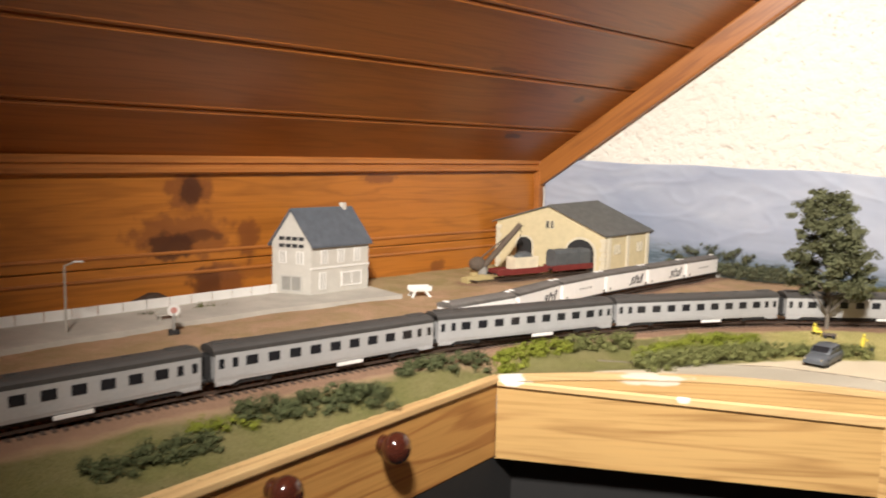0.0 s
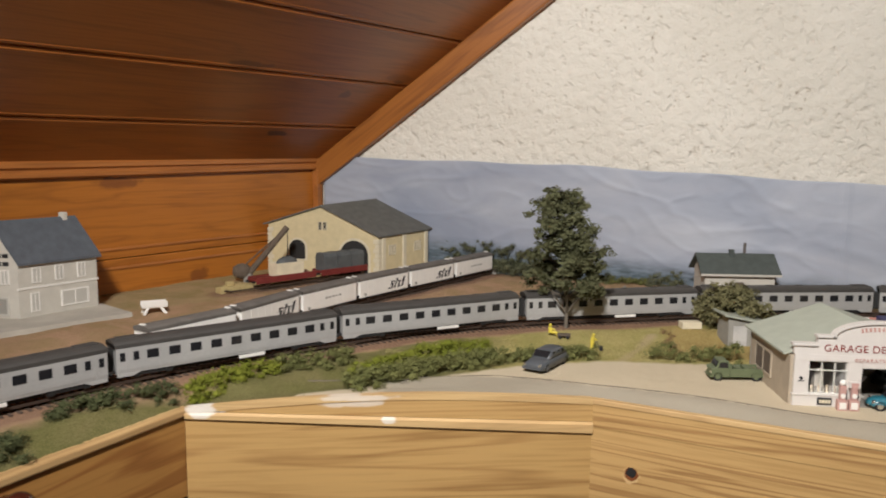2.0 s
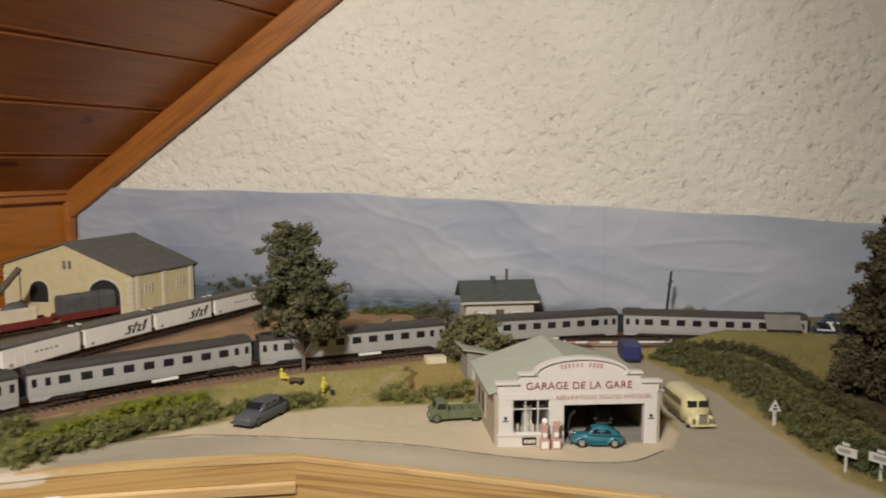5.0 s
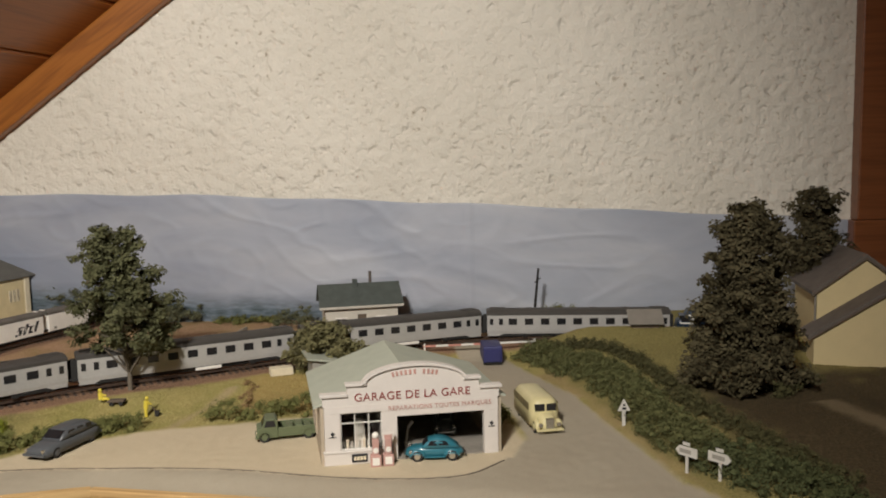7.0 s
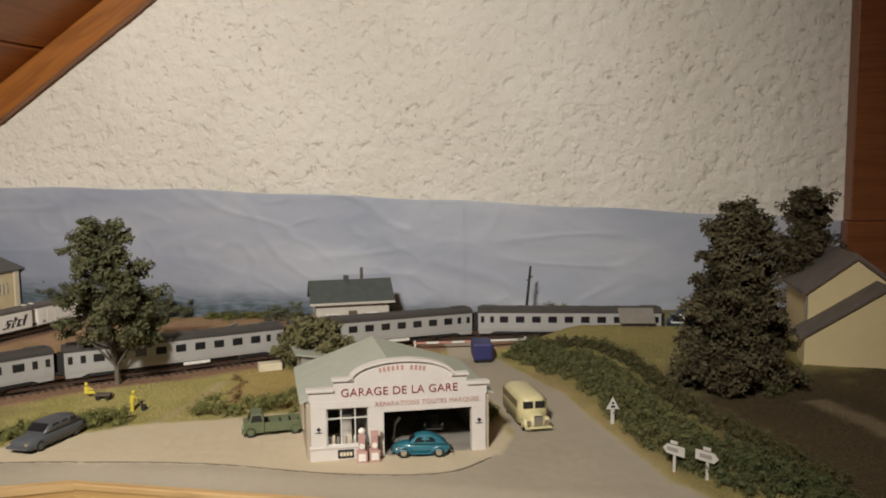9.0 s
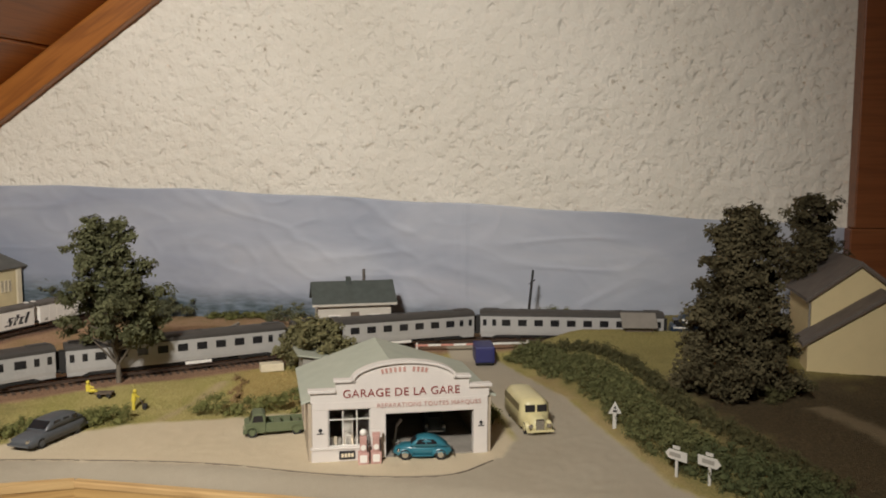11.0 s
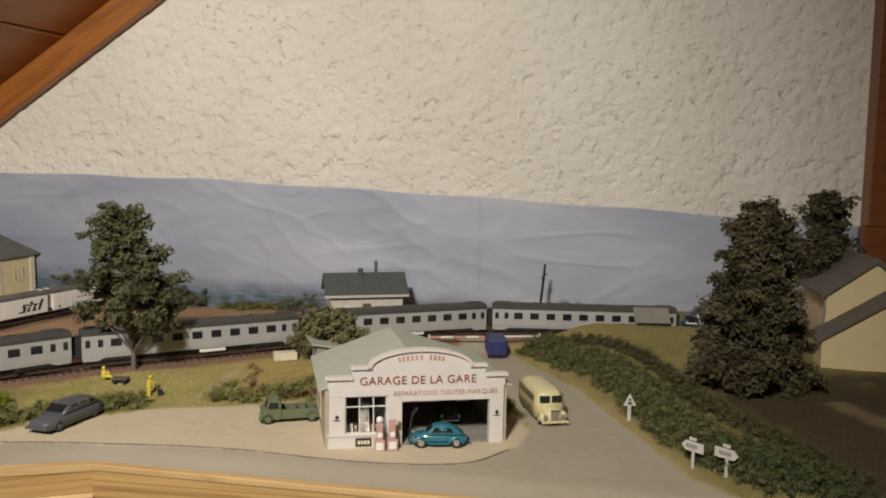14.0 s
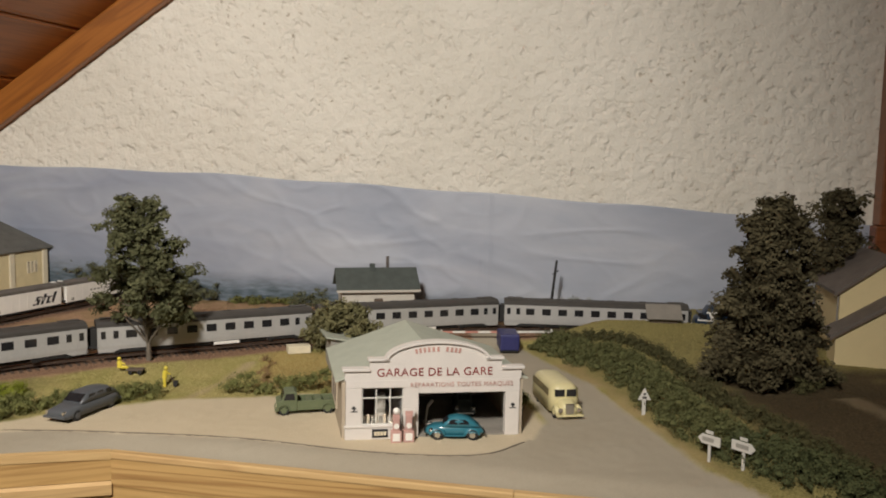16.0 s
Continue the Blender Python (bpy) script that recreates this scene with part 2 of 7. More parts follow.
CREAM_W = mat("white_wagon_side", (0.82, 0.79, 0.73), 0.5, var=0.07)
WAG_ROOF = mat("brown_grey_wagon_roof", (0.13, 0.115, 0.10), 0.8, var=0.3)
RED_OX = mat("oxide_red", (0.16, 0.022, 0.018), 0.6, var=0.25)
TARP = mat("grey_tarpaulin", (0.09, 0.095, 0.095), 0.7, var=0.3)
STONE_Y = mat("yellow_stone_wall", (0.58, 0.485, 0.285), 0.9, var=0.12, scale=300, rise=0.4)
STONE_W = mat("pale_quoin_stone", (0.60, 0.535, 0.39), 0.9, var=0.1, scale=300)
STUCCO = mat("off_white_stucco", (0.55, 0.515, 0.445), 0.9, var=0.1, scale=260, rise=0.3)
YELLOW_W = mat("cream_yellow_render", (0.60, 0.49, 0.27), 0.85, var=0.05)
SLATE = mat("blue_grey_slate", (0.095, 0.105, 0.12), 0.75, var=0.25, scale=260)
SLATE_G = mat("grey_green_slate", (0.115, 0.112, 0.098), 0.8, var=0.25, scale=260)
SLATE_C = mat("dark_green_grey_slate", (0.072, 0.084, 0.076), 0.8, var=0.25, scale=260)
SLATE_B = mat("brown_grey_slate", (0.12, 0.10, 0.085), 0.8, var=0.3, scale=200)
ROOF_P = mat("pale_green_sheet_roof", (0.40, 0.42, 0.34), 0.75, var=0.1)
FACADE = mat("white_facade", (0.635, 0.59, 0.54), 0.8, var=0.06)
SIDE_B = mat("beige_board_side", (0.42, 0.35, 0.26), 0.85, var=0.15)
INTERIOR = mat("dim_interior", (0.48, 0.46, 0.43), 0.9, var=0.25)
SLEEPER = mat("dark_sleeper", (0.085, 0.055, 0.038), 0.9, var=0.3)
SHUTTER = mat("pale_shutters", (0.50, 0.475, 0.42), 0.8, var=0.08)
KNOT_R = mat("red_brown_knot_halo", (0.20, 0.065, 0.020), 0.35, var=0.4, scale=60, coat=0.3)
LETTER = mat("brown_red_lettering", (0.24, 0.035, 0.028), 0.7, var=0.15)
LETTER_K = mat("black_lettering", (0.02, 0.02, 0.022), 0.7)
BEETLE = mat("teal_car_paint", (0.030, 0.160, 0.210), 0.32, var=0.1, coat=0.6, rise=0.0)
GREYCAR = mat("blue_grey_car_paint", (0.082, 0.088, 0.095), 0.4, var=0.15, rise=0.0)
OLIVE = mat("olive_green_paint", (0.115, 0.138, 0.070), 0.55, var=0.15)
BUSY = mat("pale_yellow_paint", (0.62, 0.55, 0.30), 0.4, var=0.08, rise=0.0)
DUSTY = mat("dusty_cast_window", (0.17, 0.14, 0.075), 0.4, var=0.25)
BLUEV = mat("deep_blue_paint", (0.028, 0.030, 0.12), 0.5, var=0.2)
DARKCAR = mat("dark_car_paint", (0.11, 0.13, 0.14), 0.35)
CHROME = mat("chrome", (0.72, 0.72, 0.70), 0.2, 1.0, var=0.05, rise=0.0)
TYRE = mat("black_tyre", (0.018, 0.017, 0.016), 0.85)
PUMP_R = mat("faded_red_pump", (0.49, 0.29, 0.25), 0.55)
YELLOWP = mat("bright_yellow_plastic", (0.66, 0.53, 0.06), 0.5)
FADED = mat("faded_red_lettering", (0.46, 0.25, 0.21), 0.7, var=0.2)
RED_W = mat("signal_red", (0.56, 0.25, 0.20), 0.55)
SHED_R = mat("weathered_shed_roof", (0.22, 0.20, 0.17), 0.9, var=0.15)
# white lowered to carry the dim light on the roadside signs
SIGN_W = mat("dimmed_white", (0.56, 0.54, 0.49), 0.7, var=0.1)
PIT = mat("grey_brown_garage_floor", (0.26, 0.235, 0.20), 0.8, var=0.3)
TIMBER = mat("grey_timber", (0.12, 0.09, 0.065), 0.9, var=0.3)
CREAM_C = mat("cream_crate", (0.68, 0.60, 0.43), 0.8)
RUST = mat("rail_rust", (0.075, 0.05, 0.036), 0.55, 0.4)
KERB_DARK = mat("dark_kerb_edge", (0.17, 0.14, 0.105), 0.9, var=0.3)
STRAW = mat("straw_yellow", (0.46, 0.36, 0.16), 0.9, var=0.25, scale=500, rise=0.5)
BLUE_T = mat("bright_blue_tarpaulin", (0.05, 0.17, 0.45), 0.6)
GREYWALL = mat("grey_stone_fence", (0.30, 0.285, 0.25), 0.9, var=0.2)


def plaster():
    """Thrown roughcast: rounded lumps, with the shade of narrow crevices put into the colour."""
    m, t, p = nodes_of("roughcast_plaster")
    c = ramp(t, noise_at(t, 5, 5), [(0.3, (0.69, 0.645, 0.555)), (0.7, (0.78, 0.735, 0.645))])
    # shade of the pits, multiplied into the plaster colour
    crevice_shade = ramp(t, noise_at(t, 105, 2, None, "Position", 0.15), [(0.27, (0.42, 0.37, 0.30)), (0.33, (0.85, 0.82, 0.78)), (0.39, (1, 1, 1))])
    c = mix(t, ramp(t, noise_at(t, 7, 3), [(0.40, (0.1, 0.1, 0.1)), (0.65, (0.8, 0.8, 0.8))]), c, mix(t, 1.0, c, crevice_shade, "MULTIPLY"))
    t.links.new(c, p.inputs["Base Color"])
    p.inputs["Roughness"].default_value = 0.95
    p.inputs["Specular IOR Level"].default_value = 0.2
    lumps = ramp(t, noise_at(t, 70, 2, None, "Position", 0.1), [(0.26, (0, 0, 0)), (0.45, (0.7, 0.7, 0.7)), (0.8, (1, 1, 1))])
    both = mix(t, 0.35, lumps, noise_at(t, 210, 4, None, "Position", 0.1))
    bump(t, p, both, 0.95, 0.0048)
    return m


def sky_paper():
    """Printed sheet: pale clouds over a low blue-green line of hills."""
    m, t, p = nodes_of("printed_sky_sheet")
    sep = t.nodes.new("ShaderNodeSeparateXYZ")
    t.links.new(t.nodes.new("ShaderNodeNewGeometry").outputs["Position"], sep.inputs[0])
    clouds = ramp(t, noise_at(t, 5.0, 6, (1.0, 1.0, 3.2), "Position", 0.6),
                  [(0.25, (0.31, 0.34, 0.412)), (0.5, (0.395, 0.418, 0.480)), (0.75, (0.485, 0.50, 0.54))])
    # clouds multiplied darker towards the left end of the sheet
    deep = t.nodes.new("ShaderNodeMath")
    deep.operation = "MULTIPLY_ADD"
    t.links.new(noise_at(t, 3.0, 3), deep.inputs[0])
    deep.inputs[1].default_value = 0.5
    t.links.new(sep.outputs[0], deep.inputs[2])
    clouds = mix(t, 1.0, clouds, ramp(t, deep.outputs[0], [(0.0, (0.82, 0.83, 0.85)), (0.28, (1.0, 1.0, 1.0))]), "MULTIPLY")
    hills = ramp(t, noise_at(t, 60, 5, (1, 1, 4)), [(0.3, (0.05, 0.075, 0.085)), (0.7, (0.16, 0.20, 0.25))])
    wav = noise_at(t, 7, 4, (1, 1, 0.2))
    add = t.nodes.new("ShaderNodeMath")
    add.operation = "MULTIPLY_ADD"
    t.links.new(wav, add.inputs[0])
    add.inputs[1].default_value = -0.035
    t.links.new(sep.outputs[2], add.inputs[2])
    slope = t.nodes.new("ShaderNodeMath")
    slope.operation = "MULTIPLY_ADD"
    t.links.new(sep.outputs[0], slope.inputs[0])
    slope.inputs[1].default_value = 0.06
    t.links.new(add.outputs[0], slope.inputs[2])
    low = ramp(t, slope.outputs[0], [(0.005, (1, 1, 1)), (0.035, (0, 0, 0))])
    t.links.new(mix(t, low, clouds, hills), p.inputs["Base Color"])
    p.inputs["Roughness"].default_value = 0.6
    bump(t, p, noise_at(t, 25, 3, (1, 1, 2)), 0.15, 0.003)
    return m


PLASTER, SKY = plaster(), sky_paper()


# ---- building helpers ----
def part(name, bm, material, parent=None, label="", smooth=False):
    me = bpy.data.meshes.new(name)
    bm.normal_update()
    bm.to_mesh(me)
    bm.free()
    me.materials.append(material)
    if smooth:
        for f in me.polygons:
            f.use_smooth = True
    ob = new(name, me)
    if parent:
        ob.parent = parent
    if label:
        ob["label"] = label
    return ob


def raw(name, verts, faces, material, parent=None, smooth=False):
    me = bpy.data.meshes.new(name)
    me.from_pydata(verts, [], faces)
    me.update()
    me.materials.append(material)
    if smooth:
        for f in me.polygons:
            f.use_smooth = True
    ob = new(name, me)
    if parent:
        ob.parent = parent
    return ob


def thing(name, x, y, z, turn, label, category, group="", kind=""):
    ob = new(name)
    ob.empty_display_size = 0.01
    ob.matrix_world = pose(x, y, z, 0, 0, turn)
    return tagged(ob, label, category, group, kind)


def add_box(bm, x0, x1, y0, y1, z0, z1, r=0.0, m=None):
    """A box with bevelled edges added to bm."""
    got = bmesh.ops.create_cube(bm, size=1.0, matrix=Matrix.LocRotScale(((x0 + x1) / 2, (y0 + y1) / 2, (z0 + z1) / 2), None, (x1 - x0, y1 - y0, z1 - z0)))
    vs = got["verts"]
    if r:
        es = list({e for v in vs for e in v.link_edges})
        res = bmesh.ops.bevel(bm, geom=es, offset=r, segments=2, profile=0.6, affect="EDGES")
        vs = list({v for f in res["faces"] for v in f.verts} | {v for v in vs if v.is_valid})
    if m is not None:
        bmesh.ops.transform(bm, matrix=m, verts=vs)
    return vs


def box(x0, x1, y0, y1, z0, z1, r=0.0):
    bm = bmesh.new()
    add_box(bm, x0, x1, y0, y1, z0, z1, r)
    return bm


def add_rod(bm, a, b, r0, r1=None, seg=10, caps=True):
    a, b = Vector(a), Vector(b)
    d = b - a
    q = d.to_track_quat("Z", "Y").to_matrix().to_4x4()
    bmesh.ops.create_cone(bm, cap_ends=caps, segments=seg, radius1=r0, radius2=r0 if r1 is None else r1, depth=d.length,
                          matrix=Matrix.Translation((a + b) / 2) @ q)


def rod(a, b, r0, r1=None, seg=10):
    bm = bmesh.new()
    add_rod(bm, a, b, r0, r1, seg)
    return bm


def prism(outline, y0, y1, r=0.0):
    """An outline in x, z drawn out along y."""
    bm = bmesh.new()
    a = [bm.verts.new((x, y0, z)) for x, z in outline]
    f = bm.faces.new(a)
    got = bmesh.ops.extrude_face_region(bm, geom=[f])
    bmesh.ops.translate(bm, vec=(0, y1 - y0, 0), verts=[v for v in got["geom"] if isinstance(v, bmesh.types.BMVert)])
    bmesh.ops.recalc_face_normals(bm, faces=bm.faces)
    if r:
        bmesh.ops.bevel(bm, geom=list(bm.edges), offset=r, segments=2, profile=0.6, affect="EDGES")
    return bm


def slab(outline, z0, z1):
    """A flat outline in x, y with thickness."""
    bm = bmesh.new()
    f = bm.faces.new([bm.verts.new((x, y, z0)) for x, y in outline])
    got = bmesh.ops.extrude_face_region(bm, geom=[f])
    bmesh.ops.translate(bm, vec=(0, 0, z1 - z0), verts=[v for v in got["geom"] if isinstance(v, bmesh.types.BMVert)])
    bmesh.ops.recalc_face_normals(bm, faces=bm.faces)
    return bm


def loft(rings):
    """A closed body through rings of equal vertex count."""
    bm = bmesh.new()
    vr = [[bm.verts.new(p) for p in ring] for ring in rings]
    n = len(vr[0])
    for a, b in zip(vr, vr[1:]):
        for i in range(n):
            bm.faces.new((a[i], a[(i + 1) % n], b[(i + 1) % n], b[i]))
    bm.faces.new(vr[0][::-1])
    bm.faces.new(vr[-1])
    bmesh.ops.recalc_face_normals(bm, faces=bm.faces)
    return bm


def wording(text, size, material, parent, m, name="lettering", thick=0.0002, spacing=1.0):
    cu = bpy.data.curves.new(name, "FONT")
    cu.body, cu.size, cu.align_x, cu.align_y, cu.extrude, cu.space_character = text, size, "CENTER", "CENTER", thick, spacing
    cu.materials.append(material)
    ob = new(name, cu)
    ob.parent = parent
    ob.matrix_local = m
    return ob


def foliage(name, clumps, material, parent, size, per, seed, up=0.6, flat=0.75):
    """Many small leaf flakes set about clump centres: (x, y, z, radius)."""
    rng = np.random.default_rng(seed)
    vs, fs = [], []
    for x, y, z, r in clumps:
        n = int(per * (r / 0.01) ** 2)
        d = rng.normal(size=(n, 3))
        d /= np.linalg.norm(d, axis=1)[:, None]
        rad = r * (0.35 + 0.75 * rng.random(n) ** 0.7)
        turn, wide = rng.random() * 6.283, 0.75 + 0.7 * rng.random()
        e = d * rad[:, None] * np.array((wide, 1 / wide, flat * (0.75 + 0.5 * rng.random())))
        e[:, 2] += 0.35 * flat * r * np.sin(e[:, 0] / r * 3 + turn)
        c = np.array((x, y, z)) + np.stack([e[:, 0] * math.cos(turn) - e[:, 1] * math.sin(turn), e[:, 0] * math.sin(turn) + e[:, 1] * math.cos(turn), e[:, 2]], 1)
        nor = d * 1.25 + rng.normal(scale=0.42, size=(n, 3)) + np.array((0, 0, up))
        nor /= np.linalg.norm(nor, axis=1)[:, None]
        t1 = np.cross(nor, rng.normal(size=(n, 3)))
        t1 /= np.linalg.norm(t1, axis=1)[:, None] + 1e-9
        t2 = np.cross(nor, t1)
        s = size * (0.5 + 0.9 * rng.random(n))[:, None]
        k = len(vs)
        quad = np.stack([c - t1 * s, c - t2 * s * 0.7 + nor * s * 0.25, c + t1 * s, c + t2 * s * 0.7 + nor * s * 0.25], 1)
        vs.extend(map(tuple, quad.reshape(-1, 3)))
        fs.extend((k + 4 * i, k + 4 * i + 1, k + 4 * i + 2, k + 4 * i + 3) for i in range(n))
        # a lumpy core that keeps the clump from being hollow
        k = len(vs)
        for th in range(5):
            for ph in range(7):
                a, b = math.pi * th / 4, 2 * math.pi * ph / 7
                q = r * (0.38 + 0.2 * rng.random())
                vs.append((x + q * math.sin(a) * math.cos(b), y + q * math.sin(a) * math.sin(b), z + flat * q * math.cos(a)))
        for th in range(4):
            for ph in range(7):
                fs.append((k + th * 7 + ph, k + (th + 1) * 7 + ph, k + (th + 1) * 7 + (ph + 1) % 7, k + th * 7 + (ph + 1) % 7))
    return raw(name, vs, fs, material, parent)


def smooth_line(pts, n=12):
    """Points of a Catmull-Rom curve through pts."""
    p = [Vector(q) for q in pts]
    p = [p[0] * 2 - p[1]] + p + [p[-1] * 2 - p[-2]]
    out = []
    for a, b, c, d in zip(p, p[1:], p[2:], p[3:]):
        for i in range(n):
            s = i / n
            out.append(0.5 * ((2 * b) + (c - a) * s + (2 * a - 5 * b + 4 * c - d) * s ** 2 + (3 * b - a - 3 * c + d) * s ** 3))
    out.append(p[-2])
    return out


def resample(line, step):
    out, left = [line[0].copy()], step
    for a, b in zip(line, line[1:]):
        d, pos = (b - a).length, 0.0
        while d - pos >= left:
            pos += left
            out.append(a + (b - a) * (pos / d))
            left = step
        left -= d - pos
    return out


def sweep(line, profile):
    """A strip along a 2D line; profile of (offset to the line's left, height)."""
    bm = bmesh.new()
    rows = []
    for i, p in enumerate(line):
        t = (line[min(i + 1, len(line) - 1)] - line[max(i - 1, 0)]).normalized()
        rows.append([bm.verts.new((p.x - t.y * o, p.y + t.x * o, h)) for o, h in profile])
    for a, b in zip(rows, rows[1:]):
        for j in range(len(profile) - 1):
            bm.faces.new((a[j], b[j], b[j + 1], a[j + 1]))
    bmesh.ops.recalc_face_normals(bm, faces=bm.faces)
    return bm

# ---- the plan ----
def gable_y(x):
    return 0.579 - 0.25 * x


CORNER = Vector((-0.645, 0.740))
KNEE_DIR = Vector((-0.482, -0.876)).normalized()
GABLE_DIR = Vector((1, -0.25)).normalized()
SLOPE = math.tan(radians(36.5))
TRACK_NEAR = [(-1.05, -0.88), (-0.95, -0.68), (-0.850, -0.49), (-0.750, -0.309), (-0.627, -0.118), (-0.546, -0.008), (-0.455, 0.076), (-0.363, 0.158),
              (-0.25, 0.222), (-0.13, 0.264), (-0.03, 0.298), (0.077, 0.328), (0.17, 0.341), (0.255, 0.337), (0.33, 0.318), (0.40, 0.298),
              (0.475, 0.273), (0.60, 0.225)]
WAGON_NEAR = [(-0.302, 0.628), (-0.36, 0.522), (-0.417, 0.420), (-0.472, 0.315), (-0.525, 0.195), (-0.572, 0.060), (-0.645, -0.06), (-0.75, -0.24), (-0.9, -0.5)]
RED_NEAR = [(-0.505, 0.595), (-0.585, 0.492), (-0.663, 0.392), (-0.674, 0.376)]


def offset(line, d):
    """The line moved to its left by d."""
    out = []
    for i, p in enumerate(line):
        t = (line[min(i + 1, len(line) - 1)] - line[max(i - 1, 0)]).normalized()
        out.append(Vector((p.x - t.y * d, p.y + t.x * d)))
    return out


MAIN = resample(offset(smooth_line(TRACK_NEAR), 0.0135), 0.006)
YARD = resample(offset(smooth_line(WAGON_NEAR), -0.0125), 0.006)
SIDING = resample(offset(smooth_line(RED_NEAR), -0.0125), 0.006)
RAIL = 0.016
FRONT = [(-0.86, -0.90), (-0.676, -0.416), (-0.541, -0.072), (-0.177, 0.007), (0.110, -0.104), (0.62, -0.30)]


def smoothstep(a, b, v):
    s = np.clip((v - a) / (b - a), 0, 1)
    return s * s * (3 - 2 * s)


MAIN_A = np.array([(p.x, p.y) for p in MAIN])


def track_gap(x, y, line=MAIN_A):
    """Distance from the main line's centre; positive on the viewer's side."""
    x, y = np.asarray(x, float), np.asarray(y, float)
    best, side = np.full(x.shape, 9.0), np.zeros(x.shape)
    for i in range(0, len(line) - 1, 2):
        j = min(i + 2, len(line) - 1)
        t = line[j] - line[i]
        d = np.hypot(x - line[i, 0], y - line[i, 1])
        s = np.sign((x - line[i, 0]) * t[1] - (y - line[i, 1]) * t[0])
        near = d < best
        best, side = np.where(near, d, best), np.where(near, s, side)
    return best * side


def edge_rise(x):
    """Height of the landscape where it meets the front boards."""
    s = (np.asarray(x, float) - FRONT[2][0]) / (FRONT[3][0] - FRONT[2][0])
    return -0.0052 + 0.0085 * np.sin(math.pi * np.clip(s, 0, 1))


def height(x, y):
    """Height of the layout's ground."""
    x, y = np.asarray(x, float), np.asarray(y, float)
    g = track_gap(x, y)
    h = 0.010 * (1 - smoothstep(0.035, 0.10, g))
    cross = smoothstep(0.13, 0.16, x) * (1 - smoothstep(0.25, 0.28, x))
    h = h * (1 - cross) + cross * 0.0115 * (1 - smoothstep(0.02, 0.06, g))
    hill = (0.021 + 0.0055 * smoothstep(0.0, 0.20, y)) * smoothstep(0.245, 0.335, x) * (1 - 0.5 * smoothstep(0.46, 0.52, x) * (1 - smoothstep(0.0, 0.06, y)))
    hill = hill * smoothstep(-0.30, -0.02, y) * smoothstep(0.016, 0.04, g)
    back = 0.012 * smoothstep(0.06, 0.12, -g) * smoothstep(0.25, 0.33, x)
    left = -0.006 * smoothstep(0.06, 0.11, g) * (1 - smoothstep(-0.5, -0.4, x))
    fx, fy = FRONT[2][0] - FRONT[0][0], FRONT[2][1] - FRONT[0][1]
    dl = np.abs((x - FRONT[0][0]) * fy - (y - FRONT[0][1]) * fx) / math.hypot(fx, fy)
    dip = (1 - smoothstep(0.004, 0.030, dl)) * (1 - smoothstep(-0.06, -0.02, y))
    lump = 0.0012 * np.sin(37 * x + 11 * y) * np.sin(29 * y - 9 * x) * smoothstep(0.01, 0.05, np.abs(g)) * (1 - smoothstep(0.0, 0.004, -np.abs(h) + 0.004))
    h = h + hill + back + left + lump
    front = y - np.interp(x, [q[0] for q in FRONT], [q[1] for q in FRONT])
    h = h + (edge_rise(x) - h) * (1 - smoothstep(0.001, 0.035, front)) * (x >= FRONT[2][0])
    return h + dip * (-0.0058 - h)


def ground_z(x, y):
    return float(height(np.array([x]), np.array([y]))[0])


